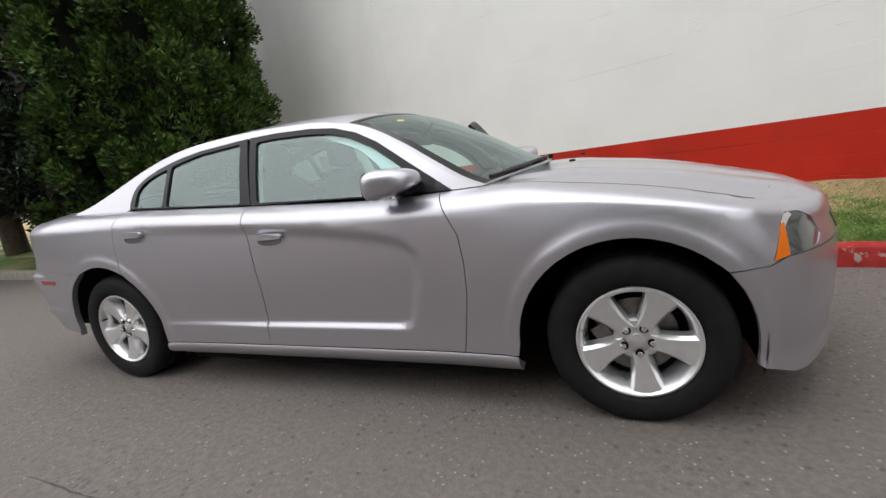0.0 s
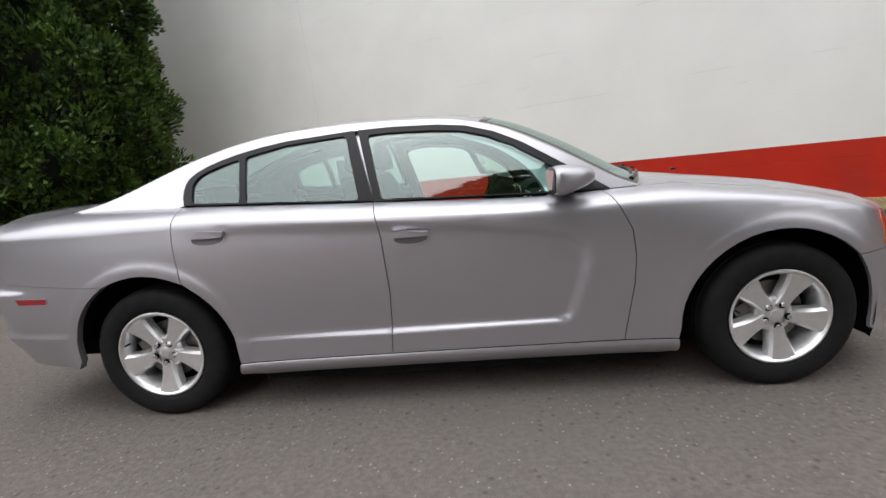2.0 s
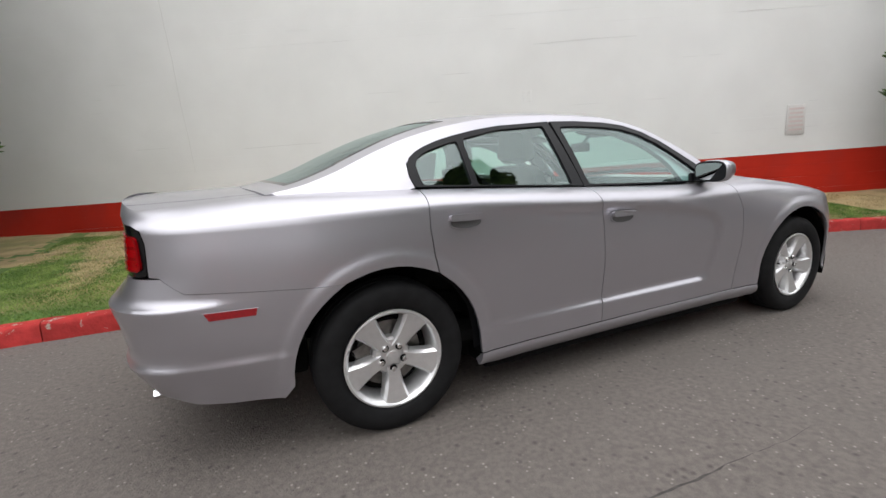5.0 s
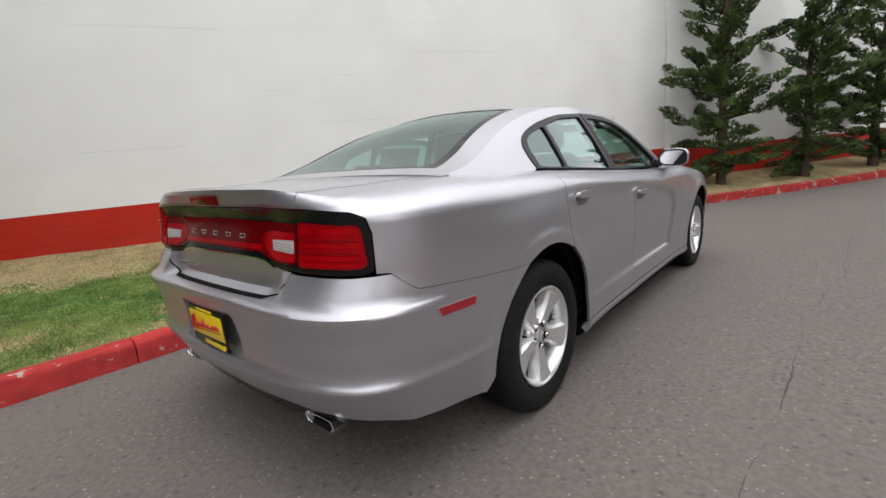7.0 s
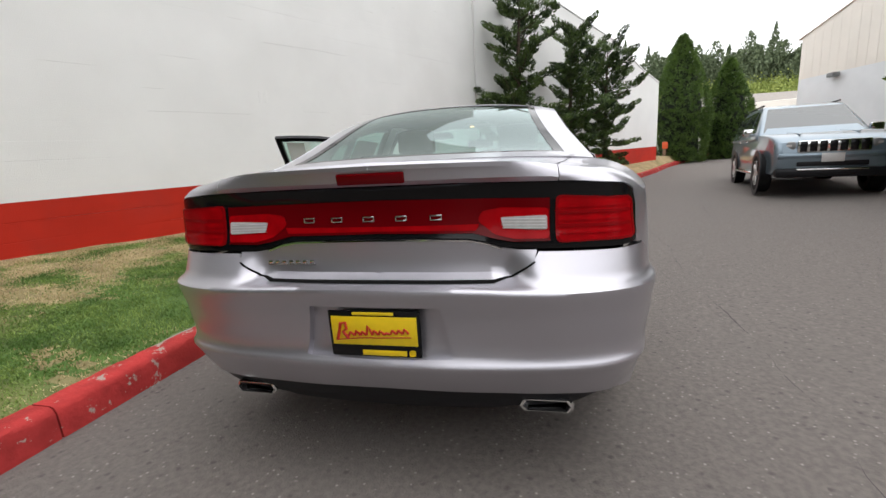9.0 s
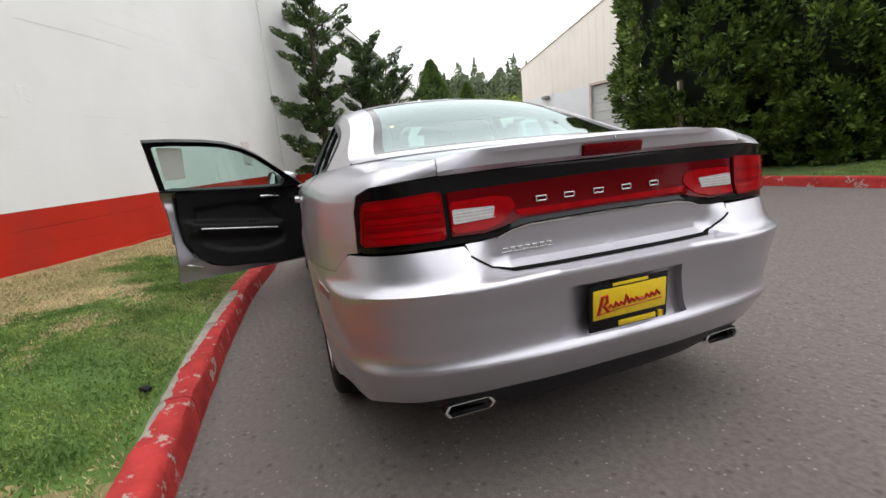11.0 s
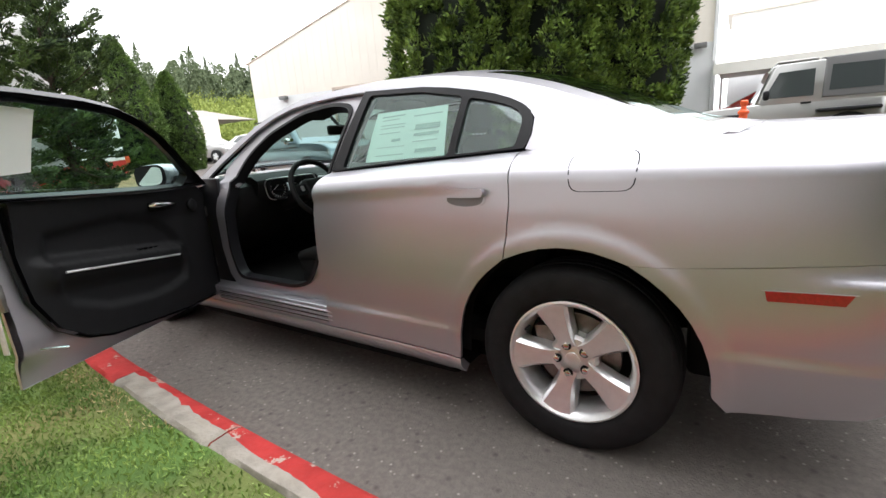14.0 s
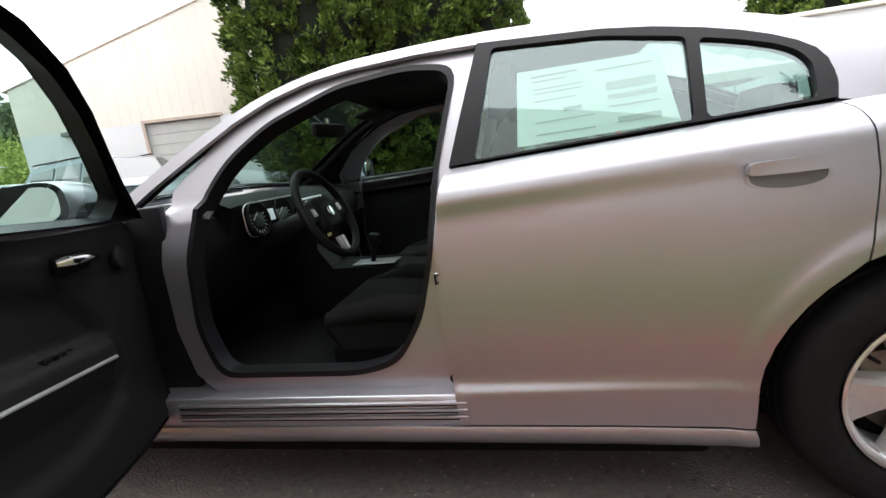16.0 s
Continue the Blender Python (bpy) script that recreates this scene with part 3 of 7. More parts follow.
INS = [(-3.4, 0.07), (-2.9, 0.075), (-2.55, 0.11), (-2.3, 0.18), (-1.95, 0.19), (-1.6, 0.175), (-1.3, 0.155), (-0.3, 0.135), (0.6, 0.14), (0.95, 0.17), (1.3, 0.20), (1.8, 0.22), (2.1, 0.17), (2.4, 0.08), (3.4, 0.06)]
TOPW = 0.12
SIDE_P = [(0.15, 0.10), (0.20, 0.06), (0.235, 0.022), (0.268, 0.012), (0.274, 0.012), (0.278, 0.015), (0.2815, 0.018), (0.2845, 0.020), (0.40, 0.019), (0.50, 0.013), (0.60, 0.006), (0.70, 0.002), (0.80, 0.004), (0.90, 0.010), (0.955, 0.016), (1.1, 0.03)]
REAR_P = [(0.15, 0.17), (0.24, 0.14), (0.30, 0.095), (0.35, 0.064), (0.40, 0.034), (0.45, 0.010), (0.466, 0.003), (0.472, 0.003), (0.482, 0.012), (0.498, 0.021), (0.53, 0.027), (0.61, 0.023), (0.68, 0.008), (0.718, 0.0), (0.727, 0.004), (0.732, 0.022), (0.75, 0.082), (0.763, 0.098), (0.80, 0.106), (0.83, 0.107), (0.868, 0.106), (0.88, 0.113), (0.90, 0.120), (1.0, 0.133), (1.035, 0.128), (1.05, 0.10), (1.062, 0.085), (1.2, 0.085)]
FRONT_P = [(0.15, 0.08), (0.20, 0.026), (0.222, 0.014), (0.24, 0.016), (0.27, 0.024), (0.33, 0.018), (0.45, 0.004), (0.60, 0.0), (0.645, 0.002), (0.66, 0.006), (0.7, 0.02), (0.8, 0.06)]
REAR_K = [(u_at_y(0.0), 1.0), (u_at_y(-0.35), 0.95), (u_at_y(-0.59), 0.62), (u_at_y(-0.72), 0.44), (u_at_y(-0.83), 0.28), (-2.2, 0.2)]
SCOOP = [(-1.45, 0.985), (-0.9, 0.975), (-0.3, 0.945), (0.12, 0.905), (0.43, 0.862), (0.59, 0.825), (0.665, 0.76), (0.67, 0.68), (0.645, 0.58), (0.61, 0.46), (0.57, 0.40), (0.52, 0.383), (-0.31, 0.383), (-0.95, 0.39), (-1.45, 0.39)]


def inset(u, w):
    kr = step01(-2.2, -2.48, u)
    kf = step01(1.85, 2.15, u)
    up = 1 - step01(0.728, 0.76, w) * (1 - pl(u, REAR_K))
    kr = np.maximum(kr, 0.45 * step01(-1.85, -2.15, u) * step01(0.53, 0.485, w))
    tail = pl(w, REAR_P) * up
    # outside the boot lid the bumper's shelf slopes up to the lamps
    hi = pl(0.86 + 0 * w, REAR_P) * pl(u, REAR_K)
    slope = hi * np.clip((w - 0.727) / 0.108, 0, 1)
    out = step01(u_at_y(-0.43), u_at_y(-0.53), u) * (w > 0.724) * step01(0.88, 0.85, w)
    tail = tail + (slope - tail) * out
    v = pl(w, SIDE_P) * (1 - kr) * (1 - kf) + tail * kr + pl(w, FRONT_P) * kf
    # the front wing rounds softly into its shoulder
    v = v + 0.022 * step01(0.85, 1.4, u) * step01(2.3, 1.9, u) * np.clip((w - pl(u, SH) + 0.22) / 0.22, 0, 1) ** 2
    # the scoop pressed into the doors
    ins = inside(u, w, SCOOP)
    d = edge_dist(u, w, SCOOP)
    fade = step01(-1.25, 0.2, u) * 0.75 + 0.25 * step01(-1.35, -0.9, u)
    low = step01(0.47, 0.42, w)
    v = v + np.where(ins, 0.021 * fade * step01(0, 0.048 - 0.016 * low, d), 0)
    # the bumper swells at its corners, below the shelf
    v = v - 0.026 * step01(-2.05, -2.42, u) * step01(u_at_y(-0.25), u_at_y(-0.6), u) * step01(0.74, 0.715, w) * step01(0.40, 0.62, w)
    # flared lips over the wheels
    for c in (-1.526, 1.502):
        r = np.hypot(u - c, w - 0.345)
        v = v - 0.007 * step01(0.50, 0.47, r) * (w > 0.2) - 0.007 * step01(0.80, 0.45, r)
    return v


def flank(u, w):
    """A point of the body's skin: u along the flank, w up it and over its shoulder."""
    u, w = np.asarray(u, float), np.asarray(w, float)
    zs, zt = pl(u, SH), pl(u, TOP)
    s = np.clip((w - zs) / TOPW, 0, 1.0)
    base = inset(u, np.minimum(w, zs))
    cu = 0.7 + 0.25 * step01(0.2, 1.1, u)
    f = (1 - cu) * s + cu * (1 - np.cos(s * np.pi / 2))
    g = (1 - cu) * s + cu * np.sin(s * np.pi / 2)
    i = base + (pl(u, INS) - base) * f
    z = np.where(w <= zs, w, zs + (zt - zs) * g)
    bx, by, nx, ny = (np.interp(u, BU, q) for q in (BX, BY, NX, NY))
    return bx - nx * i, by - ny * i, z


def wtop(u):
    return float(pl(u, SH)) + TOPW


def arch(cx, r, a0, a1, n=26, rz=None):
    return [(cx + r * math.cos(a), 0.345 + (rz or r) * math.sin(a)) for a in np.linspace(radians(a0), radians(a1), n)]


G = 0.0021
GAP_F = [(0.745, 1.06), (0.80, 0.93), (0.855, 0.82), (0.868, 0.70), (0.862, 0.56), (0.835, 0.40), (0.815, 0.285)]
GAP_B = [(-0.345, 1.09), (-0.32, 0.95), (-0.305, 0.85), (-0.292, 0.60), (-0.300, 0.45), (-0.312, 0.285)]
GAP_R = [(-1.318, 1.14), (-1.322, 1.02), (-1.328, 0.92), (-1.318, 0.80), (-1.306, 0.722)]


def off(line, d):
    return [(x + d, z) for x, z in line]


def topline(x0, x1, n=14, d=0.0):
    return [(x, wtop(x) - d) for x in np.linspace(x0, x1, n)]


def cutline(line, hi):
    """The line with its upper end set on the belt."""
    return [(line[0][0], wtop(line[0][0]) - 0.001)] + [p for p in line[1:] if p[1] < wtop(p[0]) - 0.01]


gapF, gapB, gapR = (cutline(q, 0) for q in (GAP_F, GAP_B, GAP_R))
archF = arch(1.502, 0.432, -9, 189)
aR = [p for p in arch(-1.526, 0.432, -9, 189)]
SILLZ = 0.285
# outlines in (u, w)
front_door = off(gapF, -G) + [(0.80, SILLZ)] + off(gapB, G)[::-1][0:1] + off(gapB, G)[::-1][1:] + topline(gapB[0][0] + G, gapF[0][0] - G)[1:-1]
rarch_door = [p for p in aR if p[0] > -1.31 and p[1] > SILLZ]
rear_door = off(gapB, -G) + [(-1.09, SILLZ)] + rarch_door + off(gapR, G)[::-1] + topline(gapR[0][0] + G, gapB[0][0] - G)[1:-1]
fender = off(gapF, G) + [(1.06, SILLZ)] + [p for p in archF[::-1] if p[1] > SILLZ and p[0] < 1.93 and not (p[0] > 1.6 and p[1] < 0.640)] + [(1.826, 0.6345), (1.95, 0.640), (2.03, 0.664), (2.4, 0.664), (U_NOSE, 0.604)] + [(x, wtop(x)) for x in np.linspace(U_NOSE, gapF[0][0] + G, 50)]
LAMP_F = rounded([(1.966, 0.652), (2.05, 0.662), (2.20, 0.672), (2.25, 0.70), (2.235, 0.765), (2.17, 0.802), (2.085, 0.808), (2.03, 0.765), (1.995, 0.71)], 0.012)
u60 = u_at_y(-0.60)
quarter = off(gapR, -G) + [p for p in aR if p[0] < -1.315 and p[1] > 0.737] + [(-1.72, 0.735), (-1.85, 0.737), (-2.30, 0.772), (-2.34, 0.80), (-2.385, 0.835), (-2.43, 0.838), (-2.428, 0.96), (-2.445, 1.008), (-2.50, 1.032), (u60, 1.044), (u60, wtop(u60))] + [(x, wtop(x)) for x in np.linspace(u60 + 0.02, gapR[0][0] - G, 30)]
uLid = u_at_y(-0.535)
uLidB = u_at_y(-0.45)
bumper_top = [(-1.722, 0.7332), (-1.85, 0.7352), (-2.30, 0.7700), (-2.338, 0.797), (-2.383, 0.8305), (-2.52, 0.829), (uLid, 0.829), (uLid - 0.02, 0.80), (uLidB, 0.752), (uLidB - 0.06, 0.742), (U_TAIL, 0.742), (U_TAIL, 0.668), (u_at_y(-0.222), 0.668), (u_at_y(-0.255), 0.494), (U_TAIL, 0.488)]
rear_bumper = [(-2.0, 0.288)] + [p for p in aR[::-1] if p[0] < -1.75 and 0.315 < p[1] < 0.731] + bumper_top + [(U_TAIL, 0.368), (u_at_y(-0.40), 0.362), (u_at_y(-0.62), 0.352), (u_at_y(-0.70), 0.345), (u_at_y(-0.79), 0.338), (-2.42, 0.325), (-2.2, 0.297)]
front_bumper = [(1.90, 0.6345), (1.955, 0.6375), (2.03, 0.66), (2.4, 0.66), (U_NOSE, 0.60), (U_NOSE, 0.20), (2.3, 0.2), (2.08, 0.218), (1.945, 0.262)] + [p for p in archF if p[0] > 1.7 and 0.27 < p[1] < 0.622] + [(1.829, 0.630)]
sill = [(-1.09, 0.281), (1.06, 0.281), (1.065, 0.20), (1.0, 0.195), (-1.0, 0.20), (-1.105, 0.22)]

ZL = lambda w, u0, u1: [(u, w) for u in np.linspace(u0, u1, int(abs(u1 - u0) / 0.02))]
CREASES = [[(u, float(pl(u, SH))) for u in np.arange(U_TAIL, U_NOSE, 0.02)]]
CREASES += [[(u, float(pl(u, SH)) + d) for u in np.arange(U_TAIL, U_NOSE, 0.025)] for d in (0.02, 0.04, 0.06, 0.09)]
CREASES += [[p for p in dense(SCOOP, 0.018)][:-1]]
CREASES += [ZL(w, -2.2, U_TAIL) for w in (0.45, 0.466, 0.472, 0.482, 0.498, 0.718, 0.727, 0.733, 0.752, 0.765)] + [ZL(w, -1.8, -2.2) for w in (0.45, 0.466, 0.472, 0.482, 0.498)]
for cx in (-1.526, 1.502):
    CREASES += [[(cx + r * math.cos(a), 0.345 + r * math.sin(a)) for a in np.linspace(-0.2, math.pi + 0.2, 90)] for r in (0.452, 0.47, 0.485, 0.50)]
CREASES += [ZL(w, -1.2, 0.5) for w in (0.392, 0.40, 0.407)]
CREASES += [[(u, float(np.interp(u, [p[0] for p in SCOOP[:6]], [p[1] for p in SCOOP[:6]])) - d) for u in np.arange(-1.2, 0.58, 0.02)] for d in (0.016, 0.032, 0.05)]
CREASES += [[(u + 0.0, w) for u, w in dense([(0.625, 0.80), (0.64, 0.68), (0.60, 0.56), (0.55, 0.45)], 0.018)[:24]]]
body = new("body")
body.parent = car
HX, HY = 0.845, 0.895
door_l = new("front_door")
door_l.parent = car
door_l["label"] = "open driver's door, silver outside and black inside"
door_r = new("front_door")
door_r.parent = car
door_l.matrix_basis = pose(HX, HY, 0, 0, 0, -67) @ pose(0, -0.085, 0, -3, 1, 0) @ pose(-HX, -HY, 0)
rdoor_l, rdoor_r = new("rear_door"), new("rear_door")
for o in (rdoor_l, rdoor_r):
    o.parent = car
for left in (False, True):
    fd, rd = (door_l, rdoor_l) if left else (door_r, rdoor_r)
    sheet("outer_skin", front_door, flank, PAINT, fd, lines=CREASES, grid=0.022, mirror=left)
    sheet("outer_skin", rear_door, flank, PAINT, rd, lines=CREASES, grid=0.022, mirror=left)
    sheet("front_fender", fender, flank, PAINT, body, lines=CREASES, grid=0.026, mirror=left, holes=[LAMP_F])
    sheet("rear_quarter_panel", quarter, flank, PAINT, body, lines=CREASES, grid=0.024, mirror=left, angle=75)
    sheet("rear_bumper", rear_bumper, flank, PAINT, body, lines=CREASES, grid=0.02, mirror=left, angle=50, thick=0.034)
    sheet("front_bumper", front_bumper, flank, PAINT, body, lines=CREASES, grid=0.03, mirror=left, angle=50)
    sheet("side_sill", sill, flank, PAINT, body, lines=[ZL(w, -1.08, 1.05) for w in (0.235, 0.255, 0.268, 0.274, 0.278)], grid=0.03, mirror=left, thick=0.035)

# greenhouse
RAIL = [(-2.0, 1.10), (-1.85, 1.125), (-1.7, 1.170), (-1.5, 1.252), (-1.3, 1.324), (-1.05, 1.384), (-0.8, 1.418), (-0.43, 1.432), (-0.02, 1.418), (0.14, 1.392), (0.30, 1.345), (0.52, 1.235), (0.70, 1.125), (0.85, 1.035), (0.95, 0.995)]


def cab(x, z):
    """The side of the cabin: leaning in from the belt to the roof rail."""
    by, bz = belt_y(x), belt_z(x)
    t = np.asarray(z, float) - bz
    y = by + (0.43 + 0.24 * step01(-0.9, -1.6, x)) * t + 0.28 * np.maximum(t, 0) ** 2
    return x, y, z


_bxs = np.linspace(-2.2, 1.2, 80)
_q = flank(_bxs, np.full(80, 9.0))
belt_y = lambda x: np.interp(x, _q[0], _q[1])
belt_z = lambda x: np.interp(x, _q[0], _q[2])
DLO = [(-1.325, 1.092), (-0.85, 1.066), (-0.31, 1.036), (0.2, 1.014), (0.56, 1.0), (0.80, 1.0), (0.70, 1.068), (0.52, 1.185), (0.40, 1.262), (0.27, 1.325), (0.13, 1.367), (-0.02, 1.386), (-0.25, 1.396), (-0.43, 1.394), (-0.80, 1.372), (-1.07, 1.328), (-1.22, 1.283), (-1.30, 1.245), (-1.342, 1.20), (-1.345, 1.14)]
railp = [(x, float(pl(x, RAIL))) for x in np.linspace(0.93, -1.95, 40)]
cab_frame = railp + [(x, float(belt_z(x))) for x in np.linspace(-1.93, -1.36, 8)] + [(-1.33, 1.09)] + DLO[:4:-1]
RGLASS = [(-1.0, 1.080), (-0.42, 1.045), (-0.490, 1.370), (-0.80, 1.350), (-1.02, 1.308)]
QGLASS = [(-1.288, 1.098), (-1.032, 1.082), (-1.052, 1.300), (-1.15, 1.277), (-1.23, 1.252), (-1.277, 1.226), (-1.300, 1.19)]
FGLASS = [(-0.305, 1.042), (0.2, 1.019), (0.60, 1.007), (0.63, 1.06), (0.49, 1.165), (0.36, 1.248), (0.23, 1.308), (0.10, 1.343), (-0.05, 1.358), (-0.25, 1.366), (-0.375, 1.364)]
f_dlo = [(-0.345 + G, 1.033)] + DLO[3:13] + [(-0.25, 1.396), (-0.43 + G, 1.394)]
r_dlo = [(-0.345 - G, 1.036), (-0.447, 1.394), (-0.80, 1.372), (-0.94, 1.352), (-1.07, 1.326), (-1.16, 1.303), (-1.23, 1.279), (-1.285, 1.253), (-1.322, 1.225), (-1.338, 1.195), (-1.342, 1.16), (-1.338, 1.125), (-1.325, 1.092), (-0.85, 1.066)]
for left in (False, True):
    fd, rd = (door_l, rdoor_l) if left else (door_r, rdoor_r)
    sheet("cabin_side", cab_frame, cab, PAINT, body, grid=0.03, mirror=left)
    sheet("window_frame", f_dlo, cab, BLACK, fd, grid=0.03, holes=[rounded(FGLASS, 0.02)], thick=0.05 if left else 0.03, mirror=left, lift=0.004, label="satin black window frame")
    sheet("window_frame", r_dlo, cab, BLACK, rd, grid=0.03, holes=[rounded(RGLASS, 0.02), rounded(QGLASS, 0.02)], thick=0.03, mirror=left, lift=0.004, label="satin black window frame")
    for nm, g, d in (("window_pane", FGLASS, fd), ("window_pane", RGLASS, rd), ("quarter_pane", QGLASS, rd)):
        o = sheet(nm, g, cab, GLASS, d, grid=0.06, thick=0, mirror=left, lift=-0.006)
        o.visible_shadow = False

# roof, windscreen and rear window
BOW = [(-2.0, -0.09), (-1.9, -0.09), (-1.0, -0.08), (-0.6, -0.03), (-0.2, 0.03), (0.22, 0.09), (0.95, 0.19)]
CROWN = [(-2.0, 0.012), (-1.7, 0.015), (-1.0, 0.038), (-0.4, 0.047), (0.2, 0.048), (0.6, 0.045), (0.95, 0.03)]


def rail_y(x):
    return cab(x, pl(x, RAIL))[1]


def roof(x, s):
    yr = rail_y(x)
    b = 1 - s * s
    zr = pl(x, RAIL)
    rnd = 1 - np.abs(s) ** 6
    return x + pl(x, BOW) * b, -s * yr, zr + pl(x, CROWN) * b + 0.012 * rnd - 0.002


SE = 0.955
ws = [(0.926, s) for s in np.linspace(-SE, SE, 9)] + [(0.19, s) for s in np.linspace(SE, -SE, 9)]
bl = [(-1.0, s) for s in np.linspace(-0.80, 0.80, 9)] + [(-1.86, s) for s in np.linspace(0.86, -0.86, 9)]
rf = [(0.93, -1), (0.93, 1), (-1.97, 1), (-1.97, -1)]


def ring(poly, k):
    c = np.array(poly).mean(0)
    return [tuple(c + (np.array(p) - c) * k) for p in poly]


sheet("roof_panel", rf, roof, PAINT, body, grid=0.06, holes=[ws, bl], thick=0.01)
for nm, q in (("windscreen", ws), ("rear_window", bl)):
    sheet(nm + "_surround", q, roof, GLOSSBLACK, body, grid=0.06, holes=[ring(q, 0.93)], thick=0.004, lift=-0.001)
    o = sheet(nm, ring(q, 0.97), roof, GLASS, body, grid=0.07, thick=0, lift=-0.003)
    o.visible_shadow = False

# bonnet and boot lid


def deck(x, s):
    yb, zb = belt_edge_y(x), belt_edge_z(x)
    b = 1 - s * s
    front = np.asarray(x) > 0
    bow = np.where(front, pl(x, [(0.5, 0.18), (1.0, 0.2), (1.8, 0.2), (2.4, 0.22)]), pl(x, [(-2.5, -0.065), (-1.8, -0.14)]))
    cr = np.where(front, pl(x, [(0.9, 0.004), (1.6, 0.004), (2.2, 0.016)]), pl(x, [(-2.48, 0.022), (-1.8, 0.03)]))
    ridge = np.where(front, 0.014 * (step01(0.80, 0.70, np.abs(s)) - step01(0.62, 0.35, np.abs(s)) * 0.8), 0)
    return x + bow * b, s * yb, zb + cr * b + ridge


_u2 = np.linspace(-2.545, 2.42, 160)
_e = flank(_u2, np.full(160, 9.0))
belt_edge_y = lambda x: np.abs(np.interp(x, _e[0], _e[1]))
belt_edge_z = lambda x: np.interp(x, _e[0], _e[2])
sheet("bonnet", [(0.80, -0.985), (1.95, -0.985), (1.95, 0.985), (0.80, 0.985)], deck, PAINT, body, grid=0.05)
sheet("cowl", [(0.70, -0.97), (0.795, -0.985), (0.795, 0.985), (0.70, 0.97)], deck, BLACK, body, grid=0.05, lift=-0.012)


def membrane(rim, crown, reach=0.12):
    """A smooth skin stretched over a closed rim of (x, y, z), swelling by crown away from it."""
    r = np.array(rim, float)
    flat = [tuple(p[:2]) for p in r]

    def fn(x, y):
        x, y = np.asarray(x, float), np.asarray(y, float)
        d = edge_dist(x, y, flat)
        vx, vy = r[:, 0][None] - x[:, None], r[:, 1][None] - y[:, None]
        ln = np.hypot(vx, vy) + 1e-9
        ax, ay = np.roll(vx, -1, 1), np.roll(vy, -1, 1)
        an = np.arctan2(vx * ay - vy * ax, vx * ax + vy * ay)
        tn = np.tan(an / 2)
        w = (tn + np.roll(tn, 1, 1)) / ln
        z = (w * r[:, 2][None]).sum(1) / w.sum(1)
        for k in np.nonzero(d < 1e-4)[0]:
            best = (9.0, 0.0)
            for i in range(len(r)):
                a, b = r[i], r[(i + 1) % len(r)]
                ab = (b - a)[:2]
                t = min(1.0, max(0.0, float((np.array((x[k], y[k])) - a[:2]) @ ab / max(ab @ ab, 1e-12))))
                q = a + (b - a) * t
                best = min(best, (float(math.hypot(q[0] - x[k], q[1] - y[k])), float(q[2])))
            z[k] = best[1]
        return x, y, z + crown * (1 - np.exp(-(d / reach) ** 1.5))
    return fn


def edge_run(u0, u1, n):
    q = flank(np.linspace(u0, u1, n), np.full(n, 9.0))
    return [tuple(float(v) for v in p) for p in zip(*q)]


def both_sides(run):
    return run + [(x, -y, z) for x, y, z in run[::-1] if abs(y) > 1e-4]


UB = float(np.interp(-1.80, _e[0], _u2))
_bk = deck(np.full(15, -1.80), np.linspace(0.98, -0.98, 15))
boot_rim = both_sides(edge_run(UB, U_TAIL, 60)) + [tuple(float(v) for v in p) for p in zip(*_bk)]
boot_skin = membrane(boot_rim, 0.010)
sheet("boot_lid", [p[:2] for p in boot_rim], boot_skin, PAINT, body, grid=0.035)
UH = float(np.interp(1.95, _e[0], _u2))
_hd = deck(np.full(21, 1.95), np.linspace(0.985, -0.985, 21))
nose_rim = both_sides(edge_run(UH, U_NOSE, 40)) + [tuple(float(v) for v in p) for p in zip(*_hd)]
sheet("bonnet_lip", [p[:2] for p in nose_rim], membrane(nose_rim, 0.022, 0.08), PAINT, body, grid=0.035)
for s in (-1, 1):
    a, b = (-2.485, s * 0.575), (-1.86, s * 0.675)
    sheet("lid_gap", [a, b, (b[0], b[1] + 0.0045), (a[0], a[1] + 0.0045)], boot_skin, DARK, body, grid=0.03, thick=0, lift=0.0008)

# tail: lamp band, boot lid face, spoiler edge
uy = lambda y: u_at_y(-abs(y))
U60 = uy(0.60)
WAVE = [(0.56, 0.838), (0.47, 0.838), (0.42, 0.843), (0.37, 0.860), (0.31, 0.871), (0.15, 0.874), (0.0, 0.875)]
wave = [(uy(y), z) for y, z in WAVE]
bezel = [(-2.435, 0.85), (-2.46, 0.838)] + wave + [(U_TAIL, 1.046), (uy(0.3), 1.045), (uy(0.6), 1.040), (-2.50, 1.028), (-2.45, 1.005), (-2.432, 0.96)]
outer_lamp = rounded([(-2.453, 0.862), (uy(0.588), 0.857), (uy(0.592), 1.0), (-2.466, 0.985)], 0.02)
inner_lamp = [(uy(0.572), 0.862), (uy(0.46), 0.858), (uy(0.40), 0.868), (uy(0.33), 0.886), (U_TAIL, 0.890), (U_TAIL, 1.000), (uy(0.575), 0.992)]
glow_lamp = rounded([(uy(0.57), 0.868), (uy(0.46), 0.866), (uy(0.40), 0.880), (uy(0.345), 0.925), (uy(0.36), 0.955), (uy(0.42), 0.965), (uy(0.57), 0.962)], 0.012)
lower_strip = [(uy(0.34), 0.894), (U_TAIL, 0.897), (U_TAIL, 0.912), (uy(0.35), 0.914)]
white_lamp = rounded([(uy(0.565), 0.896), (uy(0.43), 0.900), (uy(0.42), 0.934), (uy(0.565), 0.940)], 0.008)
